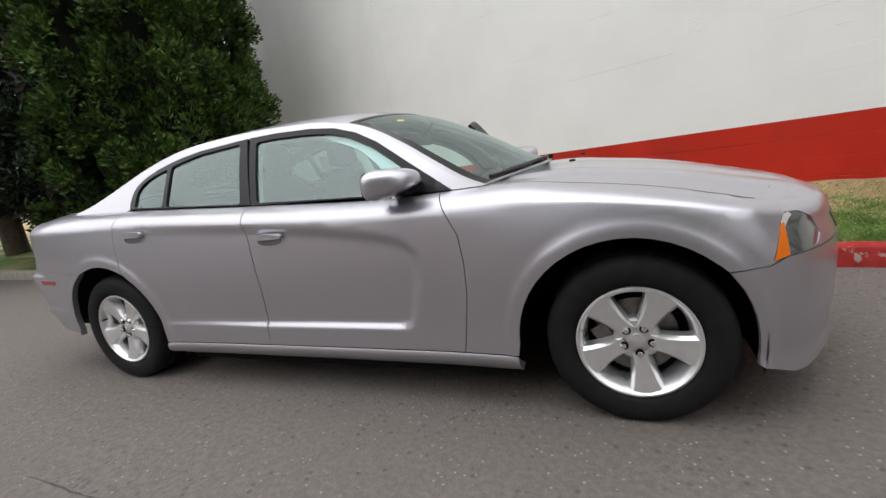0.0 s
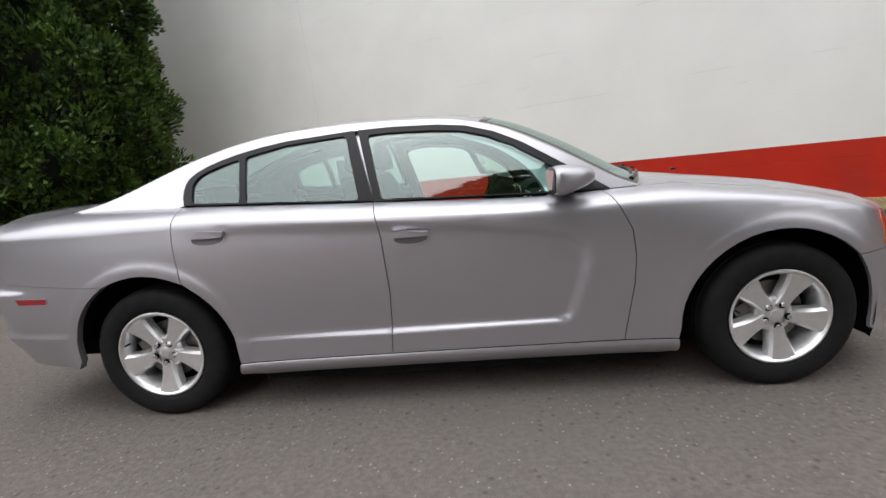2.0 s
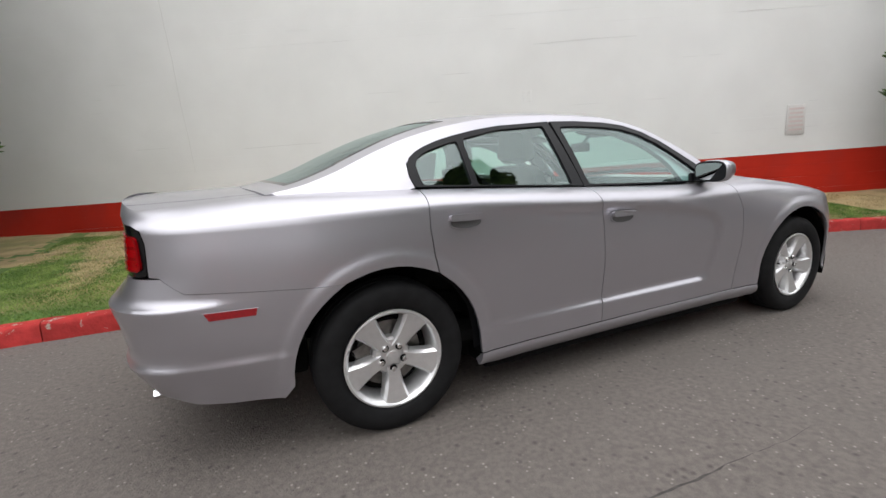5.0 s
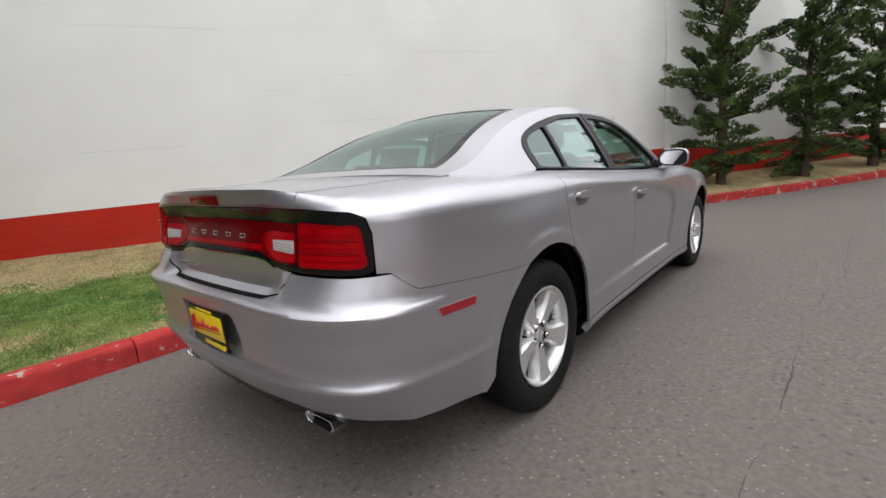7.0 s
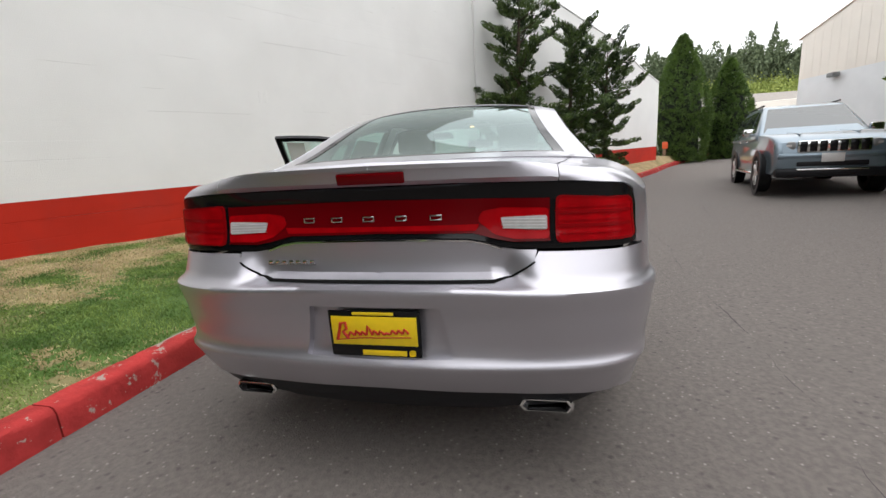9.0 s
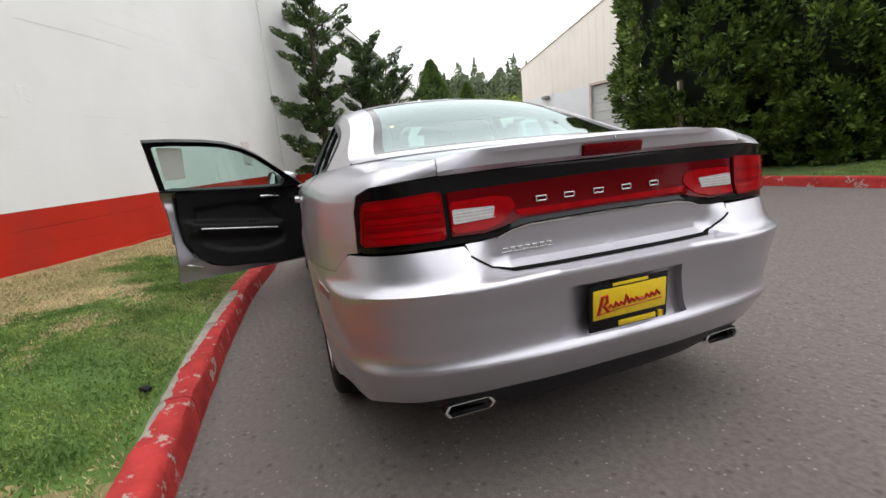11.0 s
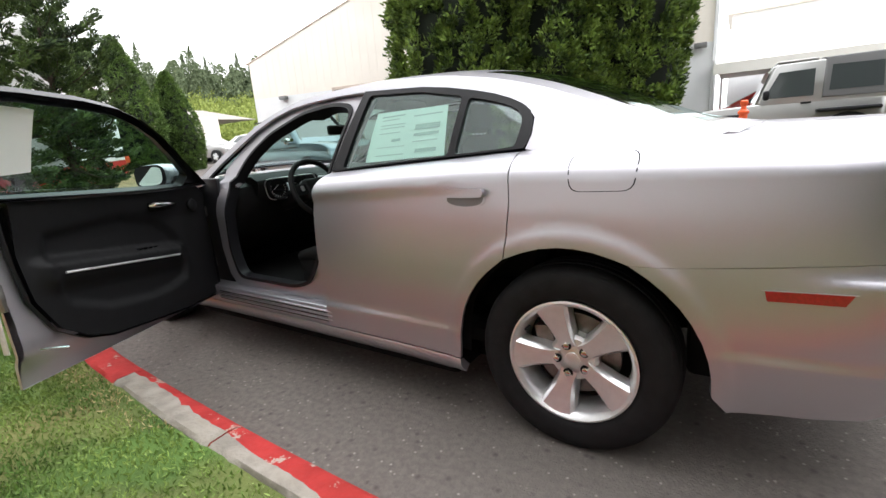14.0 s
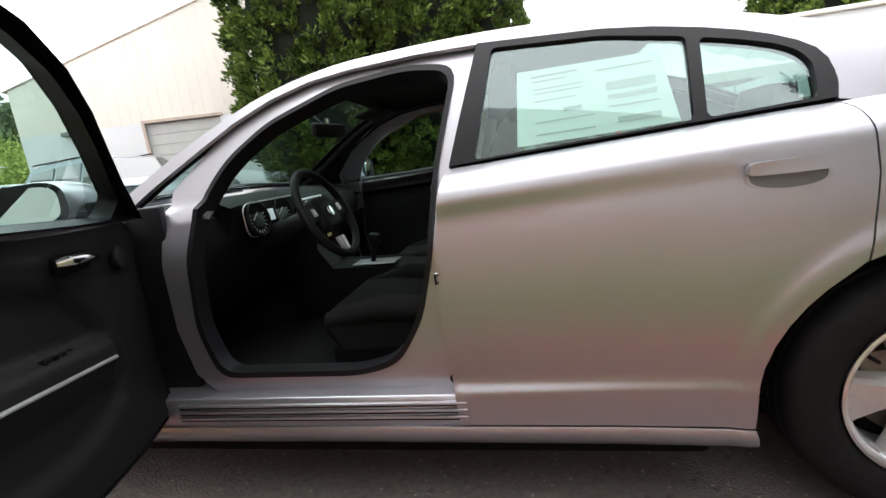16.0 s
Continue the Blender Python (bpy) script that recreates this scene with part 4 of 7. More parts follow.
lid_face = [(uy(0.53), 0.834)] + [(u, z - 0.004) for u, z in wave[1:]] + [(U_TAIL, 0.7435), (uLidB - 0.058, 0.7435), (uLidB - 0.003, 0.7535), (uLid - 0.017, 0.8015)]
lid_rim = [(U_TAIL, 0.7435), (uLidB - 0.058, 0.7435), (uLidB - 0.003, 0.7535), (uLid - 0.017, 0.8015)]
lid_seam = [(u, z + 0.0005) for u, z in lid_rim] + [(u + (0.005 if k < 2 else 0), z - (0.003 if k < 2 else 0.006)) for k, (u, z) in enumerate(lid_rim[::-1])]
lid_line = [(u, z - 0.004) for u, z in wave[2:]] + [(u, z - 0.009) for u, z in wave[:1:-1]]
spoiler = [(U60 - 0.003, 1.043), (uy(0.3), 1.048), (U_TAIL, 1.049), (U_TAIL, wtop(U_TAIL)), (uy(0.3), wtop(uy(0.3))), (U60 - 0.003, wtop(U60))]
marker = [(u_at_x(-2.058), 0.690), (u_at_x(-2.24), 0.694), (u_at_x(-2.225), 0.664), (u_at_x(-2.065), 0.662)]
plate_bay = [(U_TAIL, 0.672), (uy(0.226), 0.672), (uy(0.262), 0.488), (U_TAIL, 0.482)]
for left in (False, True):
    sheet("lamp_band", bezel, flank, GLOSSBLACK, body, grid=0.03, mirror=left, thick=0.01, lift=0.001, label="gloss black tail lamp surround")
    sheet("tail_lamp", outer_lamp, flank, RED_LENS, body, grid=0.03, mirror=left, thick=0.006, lift=0.007, label="red tail lamp")
    # alternate ribs and the rim carry the lens's shading as darker red
    for k in range(5):
        zr = 0.881 + 0.020 * k
        sheet("lamp_rib", rounded([(-2.474, zr), (uy(0.598), zr), (uy(0.598), zr + 0.0105), (-2.478, zr + 0.0105)], 0.003), flank, SHADED_RED if k % 2 else RED_LENS, body, grid=0.03, mirror=left, thick=0.003, lift=0.0095)
    sheet("lamp_rim", outer_lamp, flank, SHADED_RED, body, grid=0.03, mirror=left, holes=[ring(outer_lamp, 0.93)], thick=0.002, lift=0.0085)
    sheet("tail_lamp_bar", inner_lamp, flank, DEEP_RED, body, grid=0.03, mirror=left, thick=0.006, lift=0.006, label="dark red lamp bar")
    sheet("tail_lamp", glow_lamp, flank, RED_LENS, body, grid=0.03, mirror=left, thick=0.004, lift=0.009)
    sheet("lamp_strip", lower_strip, flank, RED_LENS, body, grid=0.03, mirror=left, thick=0.002, lift=0.008)
    sheet("reversing_lamp", white_lamp, flank, CLEAR_LAMP, body, grid=0.03, mirror=left, thick=0.004, lift=0.012, label="clear reversing lamp")
    for k in range(4):
        zz = 0.9 + 0.0095 * k
        sheet("lamp_rib", [(uy(0.56), zz), (uy(0.425), zz), (uy(0.425), zz + 0.0016), (uy(0.56), zz + 0.0016)], flank, ALLOY, body, grid=0.03, mirror=left, thick=0.001, lift=0.0135)
    sheet("boot_lid_face", lid_face, flank, PAINT, body, grid=0.02, mirror=left)
    sheet("lid_gap", lid_seam, flank, DARK, body, grid=0.02, mirror=left, thick=0, lift=0.0015)
    sheet("lid_trim_line", lid_line, flank, CHROME, body, grid=0.03, mirror=left, thick=0.006, lift=0.003, label="thin bright strip")
    sheet("boot_lid_edge", spoiler, flank, PAINT, body, grid=0.02, mirror=left)
    sheet("side_marker", marker, flank, REFLECTOR, body, grid=0.03, mirror=left, thick=0.004, lift=0.004, label="red side marker")
    sheet("marker_rim", ring(marker, 1.07), flank, PAINT, body, grid=0.03, holes=[ring(marker, 1.0)], mirror=left, thick=0.004, lift=0.003)
    sheet("plate_bay", plate_bay, flank, PAINT, body, grid=0.03, mirror=left, thick=0, lift=-0.030)
bm = bmesh.new()
box(bm, pose(-2.532, 0, 1.074, 0, -15, 0), 0.02, 0.226, 0.036, 0.005)
part("high_brake_lamp", bm, DEEP_RED, body, "dark red high brake lamp")
for i, y in enumerate((0.245, 0.143, 0.03, -0.083, -0.2)):
    bm = bmesh.new()
    x0 = float(flank([uy(y)], [0.935])[0][0])
    for dz in (-0.007, 0.007):
        box(bm, pose(x0 - 0.009, y, 0.94 + dz), 0.004, 0.040, 0.005, 0.0015)
    for dy in (-0.018, 0.018):
        box(bm, pose(x0 - 0.009, y + dy, 0.94), 0.004, 0.005, 0.018, 0.0015)
    part("badge", bm, CHROME, body, "small bright emblem")
bm = bmesh.new()
for k in range(7):
    box(bm, pose(-2.519, 0.395 - k * 0.026, 0.800), 0.004, 0.018, 0.012, 0.002)
box(bm, pose(-2.518, 0.315, 0.792), 0.004, 0.185, 0.003, 0.001)
part("badge", bm, CHROME, body, "bright model badge")

YELLOW = mat("yellow_plate", (0.80, 0.56, 0.01), 0.35, coat=0.4, vary=0.08, vscale=30)
REDINK = mat("red_ink", (0.42, 0.02, 0.01), 0.5)
plate = new("plate")
plate.parent = car
plate["label"] = "yellow dealer plate in a black frame"
plate.matrix_basis = pose(-2.598, 0, 0.578, 0, -3, 0)
bm = bmesh.new()
box(bm, pose(0, 0, 0), 0.008, 0.312, 0.160, 0.004)
part("plate_frame", bm, GLOSSBLACK, plate)
bm = bmesh.new()
box(bm, pose(-0.0055, 0, 0.012), 0.004, 0.290, 0.098, 0.001)
part("plate_panel", bm, YELLOW, plate)
bm = bmesh.new()
box(bm, pose(-0.005, -0.03, -0.065), 0.004, 0.15, 0.018, 0.001)
part("plate_label", bm, YELLOW, plate)
bm = bmesh.new()
box(bm, pose(-0.005, 0.0, 0.071), 0.004, 0.14, 0.010, 0.001)
part("plate_label", bm, YELLOW, plate)
bm = bmesh.new()
box(bm, pose(-0.005, -0.125, -0.063), 0.004, 0.022, 0.02, 0.006)
part("plate_seal", bm, YELLOW, plate)
bm = bmesh.new()
tube(bm, [(-0.009, 0.128, -0.02), (-0.009, 0.118, 0.012), (-0.009, 0.112, 0.038), (-0.009, 0.095, 0.04), (-0.009, 0.093, 0.018), (-0.009, 0.106, 0.010), (-0.009, 0.088, -0.014)], 0.0055, 6)
px = 0.078
for k, hgt in enumerate((0.012, 0.016, 0.012, 0.032, 0.014, 0.012, 0.004, 0.013, 0.013, 0.016)):
    zc = 0.002 + k * 0.0012
    tube(bm, [(-0.009, px + 0.008, zc - 0.006), (-0.009, px + 0.002, zc + hgt - 0.006), (-0.009, px - 0.005, zc + hgt * 0.5 - 0.006), (-0.009, px - 0.011, zc - 0.006)], 0.0042, 6)
    px -= 0.0205
tube(bm, [(-0.009, 0.13, -0.020), (-0.009, 0.05, -0.012), (-0.009, -0.125, -0.006)], 0.0018, 6)
part("plate_writing", bm, REDINK, plate, "red script strokes")

# exhaust tips and the black lower valance
for s in (-1, 1):
    bm = bmesh.new()
    c = Vector((-2.459, s * 0.545, 0.299))
    sec = [(0.088, 0.0), (0.072, 0.022), (-0.075, 0.019), (-0.09, -0.004), (-0.075, -0.022), (0.072, -0.021)]
    rings = []
    for dx, k in ((-0.035, 1.0), (-0.036, 0.88), (-0.02, 0.80), (0.10, 0.76), (0.03, 0.98)):
        rings.append([bm.verts.new(c + Vector((dx, s * q[0] * k, q[1] * k))) for q in sec])
    rings = [rings[4], rings[0], rings[1], rings[2], rings[3]]
    for p, q in zip(rings, rings[1:]):
        for k in range(6):
            bm.faces.new((p[k], p[(k + 1) % 6], q[(k + 1) % 6], q[k]))
    part("exhaust_tip", bm, CHROME, car, "chrome exhaust tip")
bm = bmesh.new()
box(bm, pose(-2.385, 0, 0.327, 0, 8, 0), 0.16, 1.28, 0.10, 0.03)
part("lower_valance", bm, BLACK, car, "black lower valance")
for left in (False, True):
    sheet("valance_skin", [(U_TAIL, 0.385), (uy(0.55), 0.375), (uy(0.74), 0.36), (uy(0.74), 0.33), (uy(0.66), 0.29), (uy(0.44), 0.28), (uy(0.40), 0.262), (U_TAIL, 0.255)], flank, BLACK, body, grid=0.03, mirror=left, thick=0.03, lift=-0.006, label="black lower valance")
# dark boxes under the car; the floor is set low to block light beneath
for nm, m, size in (("floor_pan", pose(0.0, 0, 0.185), (2.05, 1.70, 0.09)), ("centre_tray", pose(0.0, 0, 0.235), (3.5, 1.30, 0.19)), ("spare_wheel_well", pose(-2.12, 0, 0.30), (0.5, 0.8, 0.12)), ("boot_floor", pose(-2.12, 0, 0.55), (0.5, 1.50, 0.5)), ("tail_panel", pose(-2.3, 0, 0.80), (0.2, 1.3, 0.5)), ("engine_bay", pose(1.5, 0, 0.52), (1.0, 1.05, 0.45))):
    bm = bmesh.new()
    box(bm, m, *size, 0.03)
    part(nm, bm, DARK, car)

# nose
amber = [(1.974, 0.656), (2.035, 0.664), (2.06, 0.772), (2.035, 0.762), (2.002, 0.71)]
lens = ring(LAMP_F, 0.985)
grille = [(2.50, 0.672), (U_NOSE - 0.001, 0.612), (U_NOSE - 0.001, 0.74), (2.50, 0.73)]
for left in (False, True):
    sheet("indicator", amber, flank, AMBER, body, grid=0.03, mirror=left, thick=0.003, lift=0.001, label="amber indicator lens")
    sheet("headlamp", lens, flank, LAMP_BOWL, body, grid=0.02, mirror=left, lift=-0.003, thick=0.006, label="clear headlamp")
    sheet("headlamp_reflector", [(2.05, 0.75), (2.12, 0.79), (2.11, 0.805), (2.075, 0.80), (2.045, 0.77)], flank, CLEAR_LAMP, body, grid=0.02, mirror=left, thick=0.002, lift=0.0)
    sheet("grille", grille, flank, GLOSSBLACK, body, grid=0.03, mirror=left, lift=0.003, thick=0.003, label="black grille")
    sheet("headlamp_surround", ring(LAMP_F, 1.04), flank, GLOSSBLACK, body, grid=0.03, mirror=left, lift=-0.010, thick=0)

# wheel housings
for cx, rr, low in ((1.502, 0.45, 16), (-1.526, 0.45, -7)):
    for s in (-1, 1):
        bm = bmesh.new()
        lathe(bm, [(rr, 0.0), (rr + 0.02, 0.05), (rr + 0.02, 0.36), (0.05, 0.36)], 40, pose(cx, s * 0.895, 0.345, 90 * s, 0, 0), radians(-low) if s > 0 else radians(-180 - low), radians(180 + low) if s > 0 else radians(low))
        part("wheel_housing", bm, DARK, car)

# handles, fuel flap
for left in (False, True):
    fd, rd = (door_l, rdoor_l) if left else (door_r, rdoor_r)
    for d, x0, x1, z in ((fd, -0.255, -0.075, 0.872), (rd, -1.238, -1.06, 0.945)):
        xm, hw = (x0 + x1) / 2, (x1 - x0) / 2
        bowl = [(xm + hw * 0.92 * math.cos(a), z - 0.008 + (0.036 if math.sin(a) < 0 else 0.024) * math.copysign(abs(math.sin(a)) ** 0.6, math.sin(a))) for a in np.linspace(0, 2 * math.pi, 22, endpoint=False)]
        handle = new("door_handle")
        handle.parent = d
        # the recess's shade, painted as a darker silver patch on the skin
        sheet("handle_recess", bowl, flank, mat("shaded_handle_silver", (0.20, 0.20, 0.21), 0.45, 0.6), handle, grid=0.02, mirror=left, thick=0.002, lift=0.0012)
        sheet("handle_rim", ring(bowl, 1.1), flank, PAINT, handle, grid=0.02, holes=[ring(bowl, 0.98)], mirror=left, thick=0.004, lift=0.003)
        bar = rounded([(x0, z - 0.009), (xm, z - 0.011), (x1, z - 0.009), (x1, z + 0.020), (xm, z + 0.024), (x0, z + 0.020)], 0.012)
        sheet("handle_grip", bar, flank, PAINT, handle, grid=0.012, mirror=left, thick=0.022, lift=0.03, angle=60)
flap = rounded([(-1.535, 0.955), (-1.725, 0.958), (-1.735, 1.075), (-1.525, 1.07)], 0.035)
sheet("fuel_flap_gap", ring(flap, 1.02), flank, DARK, body, grid=0.03, holes=[ring(flap, 0.985)], mirror=True, thick=0.001, lift=0.0006)
sheet("fuel_flap", ring(flap, 0.985), flank, PAINT, body, grid=0.025, mirror=True, thick=0.001, lift=0.0009)

# wheels
tyre_prof = [(0.222, -0.07), (0.232, -0.095), (0.255, -0.108), (0.30, -0.112), (0.328, -0.104), (0.343, -0.088), (0.349, -0.07), (0.3505, -0.045), (0.344, -0.043), (0.344, -0.037), (0.3515, -0.035), (0.352, -0.004), (0.345, -0.003), (0.345, 0.003), (0.352, 0.004), (0.3515, 0.035), (0.344, 0.037), (0.344, 0.043), (0.3505, 0.045), (0.349, 0.07), (0.343, 0.088), (0.328, 0.104), (0.30, 0.112), (0.232, 0.095), (0.222, 0.07)]
rim_prof = [(0.219, -0.094), (0.229, -0.097), (0.2295, -0.102), (0.222, -0.104), (0.212, -0.096), (0.205, -0.085), (0.196, -0.05), (0.19, 0.0), (0.2, 0.07), (0.222, 0.09)]


def spoke_mesh():
    """Five broad flat spokes that flare to the rim, with sloping flanks and a hub."""
    bm = bmesh.new()
    for k in range(5):
        a = radians(72 * k - 90)
        m = Matrix.Rotation(a, 4, "Z")
        prof = [(0.045, 0.030, 0.030), (0.075, 0.026, 0.034), (0.11, 0.028, 0.040), (0.15, 0.036, 0.048), (0.19, 0.047, 0.060), (0.214, 0.056, 0.072)]
        face_z = [-0.072, -0.076, -0.080, -0.086, -0.092, -0.097]
        rows = []
        for (r, hw, hb), fz in zip(prof, face_z):
            rows.append([bm.verts.new(m @ Vector((r, y, z))) for y, z in ((-hb - 0.006, fz + 0.05), (-hb, fz + 0.014), (-hw, fz), (0, fz - 0.001), (hw, fz), (hb, fz + 0.014), (hb + 0.006, fz + 0.05))])
        for p, q in zip(rows, rows[1:]):
            for j in range(6):
                bm.faces.new((p[j], p[j + 1], q[j + 1], q[j]))
    lathe(bm, [(0.0, -0.070), (0.034, -0.070), (0.045, -0.066), (0.078, -0.064), (0.088, -0.05), (0.088, 0.0)], 40)
    return bm


wheel_meshes = {}
bm = bmesh.new(); lathe(bm, tyre_prof, 72); o = part("tyre", bm, RUBBER, None, angle=50); wheel_meshes["tyre"] = o.data; bpy.data.objects.remove(o)
bm = bmesh.new(); lathe(bm, rim_prof, 64); o = part("rim", bm, ALLOY, None, angle=50); wheel_meshes["rim"] = o.data; bpy.data.objects.remove(o)
o = part("spokes", spoke_mesh(), ALLOY, None, angle=28); wheel_meshes["spokes"] = o.data; bpy.data.objects.remove(o)
bm = bmesh.new(); cyl(bm, pose(0, 0, -0.072), 0.027, 0.007, 28, bevel=0.002); o = part("centre_cap", bm, ALLOY); wheel_meshes["centre_cap"] = o.data; bpy.data.objects.remove(o)
# flat dark discs stand in for the shade in the nut bores
bm = bmesh.new(); cyl(bm, pose(0, 0, -0.0725), 0.0178, 0.004, 20); o = part("nut_pocket", bm, DARK); wheel_meshes["nut_pocket"] = o.data; bpy.data.objects.remove(o)
bm = bmesh.new(); cyl(bm, pose(0, 0, -0.072), 0.0118, 0.026, 6, bevel=0.003); o = part("wheel_nut", bm, CHROME); wheel_meshes["wheel_nut"] = o.data; bpy.data.objects.remove(o)
bm = bmesh.new(); lathe(bm, [(0.05, -0.01), (0.155, -0.01), (0.155, 0.012), (0.05, 0.012)], 48); cyl(bm, pose(0.13, 0.03, 0.0, 0, 0, 20), 0.045, 0.06, 4); o = part("brake_disc", bm, STEEL); wheel_meshes["brake_disc"] = o.data; bpy.data.objects.remove(o)
bm = bmesh.new(); cyl(bm, pose(0.19, 0, -0.09, 0, 0, 0), 0.005, 0.035, 8); o = part("valve", bm, RUBBER); wheel_meshes["valve"] = o.data; bpy.data.objects.remove(o)
bm = bmesh.new(); lathe(bm, [(0.0, 0.03), (0.2, 0.03), (0.2, 0.06)], 32); o = part("backing", bm, DARK); wheel_meshes["backing"] = o.data; bpy.data.objects.remove(o)
for wx, wy, turn in ((1.526, -0.805, -8), (-1.526, -0.81, 0), (1.526, 0.805, 30), (-1.526, 0.81, 15)):
    wheel = new("wheel")
    wheel.parent = car
    wheel.matrix_basis = pose(wx, wy, 0.347, 90 if wy > 0 else -90, 0, 0) @ pose(0, 0, 0, 0 , 0, 0) @ pose(0, 0, 0, 0, 0, (180 if wy < 0 else 0) + turn)
    for nm in ("tyre", "rim", "spokes", "centre_cap", "brake_disc", "valve", "backing"):
        q = new(nm, wheel_meshes[nm])
        q.parent = wheel
        if nm == "valve":
            q.matrix_basis = pose(0, 0, 0, 0, 0, 108 - 90)
    for k in range(5):
        a = radians(72 * k - 90)
        for nm in ("nut_pocket", "wheel_nut"):
            q = new(nm, wheel_meshes[nm])
            q.parent = wheel
            q.matrix_basis = pose(0.056 * math.cos(a), 0.056 * math.sin(a), 0)

# door mirrors
for left in (False, True):
    s = 1 if left else -1
    fd = door_l if left else door_r
    mir = new("door_mirror")
    mir.parent = fd
    mx0, my0, mz0 = (0.645, 0.925, 1.062) if left else (0.545, 0.935, 1.068)
    f = lambda q, p: math.copysign(abs(q) ** p, q)
    bm = bmesh.new()
    bmesh.ops.create_uvsphere(bm, u_segments=36, v_segments=24, radius=1.0)
    for v in bm.verts:
        x, y, z = v.co
        v.co = Vector((f(x, 0.75) * (0.150 if x > 0 else 0.062), f(y, 0.66) * 0.104, f(z, 0.6) * 0.066))
        k = max(0.0, v.co.x) / 0.150
        v.co.z = v.co.z * (1 - 0.12 * k) if v.co.z > 0 else v.co.z * (1 - 0.62 * k)
        if -0.030 < v.co.z + 0.02 * k < -0.020 and v.co.x > -0.03:
            v.co.y *= 0.985
        v.co.y -= 0.03 * s * v.co.x / 0.1
        if v.co.x < -0.045:
            v.co.x = -0.045
    bmesh.ops.transform(bm, matrix=pose(mx0, s * my0, mz0), verts=bm.verts)
    part("mirror_housing", bm, PAINT, mir, angle=50)
    for nm, dx, hy, hz, tilt, material, lab in (("mirror_rim", -0.048, 0.098, 0.061, 0, BLACK, ""), ("mirror_glass", -0.051, 0.086, 0.050, -4, mat("mirror_silver", (0.75, 0.77, 0.76), 0.02, 1.0), "mirror glass")):
        bm = bmesh.new()
        bmesh.ops.create_circle(bm, cap_ends=True, segments=36, radius=1.0)
        for v in bm.verts:
            v.co = Vector((0, f(v.co.x, 0.6) * hy, f(v.co.y, 0.6) * hz))
        e = bmesh.ops.extrude_face_region(bm, geom=bm.faces[:])
        bmesh.ops.translate(bm, vec=(0.004, 0, 0), verts=[q_ for q_ in e["geom"] if isinstance(q_, bmesh.types.BMVert)])
        bmesh.ops.transform(bm, matrix=pose(mx0 + dx, s * my0, mz0, 0, -tilt * 1.3 if left else tilt * 0.8, tilt * s), verts=bm.verts)
        part(nm, bm, material, mir, lab, smooth=False)
    bm = bmesh.new()
    box(bm, pose(mx0 + 0.035, s * 0.845, mz0 - 0.04, 12 * s, 0, 0), 0.09, 0.12, 0.032, 0.012)
    box(bm, pose(mx0 + 0.05, s * 0.79, mz0 - 0.035), 0.16, 0.02, 0.05, 0.008)
    part("mirror_arm", bm, BLACK, mir)

# wipers, washer jets
for y0, y1 in ((-0.66, 0.02), (0.02, 0.62)):
    w = new("wiper")
    w.parent = car
    foot = lambda y, d: (0.925 + 0.19 * (1 - (y / 0.66) ** 2) - 0.02 + d, y, 1.018 + 0.045 * (1 - (y / 0.7) ** 2))
    bm = bmesh.new()
    tube(bm, [foot(y, 0.0) for y in np.linspace(y0, y1, 12)], [0.004] + [0.009] * 10 + [0.004], 6)
    part("wiper_blade", bm, BLACK, w)
    bm = bmesh.new()
    tube(bm, [foot(y, 0.03) for y in np.linspace(y0 + 0.02, (y0 + y1) / 2, 8)], [0.016, 0.013, 0.011, 0.01, 0.009, 0.008, 0.008, 0.007], 6)
    part("wiper_arm", bm, BLACK, w)
for y in (-0.33, 0.33):
    bm = bmesh.new()
    box(bm, pose(1.28, y, 1.043), 0.03, 0.022, 0.012, 0.004)
    part("washer_jet", bm, BLACK, car)

# ---- cabin ----


def slab_profile(bm, prof, y0, y1, ins=0.02, z_in=0.01):
    """A moulded bar: a side profile of (x, z) carried across from y0 to y1, its ends drawn in."""
    c = np.array(prof).mean(0)
    rows = []
    for y, k in ((y0, 1 - 0.18), (y0 + ins * 0.4, 1 - 0.05), (y0 + ins, 1.0), (y1 - ins, 1.0), (y1 - ins * 0.4, 1 - 0.05), (y1, 1 - 0.18)):
        rows.append([bm.verts.new((c[0] + (p[0] - c[0]) * k, y, c[1] + (p[1] - c[1]) * k)) for p in prof])
    n = len(prof)
    for p, q in zip(rows, rows[1:]):
        for j in range(n):
            bm.faces.new((p[j], p[(j + 1) % n], q[(j + 1) % n], q[j]))
    bm.faces.new(rows[0][::-1]), bm.faces.new(rows[-1])


sheet("headliner", [(0.2, -0.97), (0.2, 0.97), (-1.0, 0.97), (-1.0, -0.97)], roof, HEADLINER, body, grid=0.1, thick=0, lift=-0.03)
for left in (False, True):
    sheet("pillar_trim", cab_frame, cab, CABIN, body, grid=0.06, thick=0, mirror=left, lift=-0.03)
    if not left:
        sheet("door_trim", front_door, flank, CABIN, door_r, grid=0.08, thick=0, mirror=left, lift=-0.075)
    sheet("door_trim", rear_door, flank, CABIN, rdoor_l if left else rdoor_r, grid=0.08, thick=0, mirror=left, lift=-0.075)
bm = bmesh.new()
box(bm, pose(-0.2, 0, 0.33), 2.4, 1.60, 0.06, 0.01)
box(bm, pose(0.98, 0, 0.65), 0.05, 1.5, 0.6, 0.02)
part("carpet", bm, CLOTH, body, "black carpet")
bm = bmesh.new()
slab_profile(bm, [(1.02, 0.99), (0.85, 1.005), (0.66, 0.985), (0.56, 0.95), (0.53, 0.88), (0.56, 0.78), (0.62, 0.66), (0.78, 0.52), (1.02, 0.5)], -0.76, 0.76, 0.04)
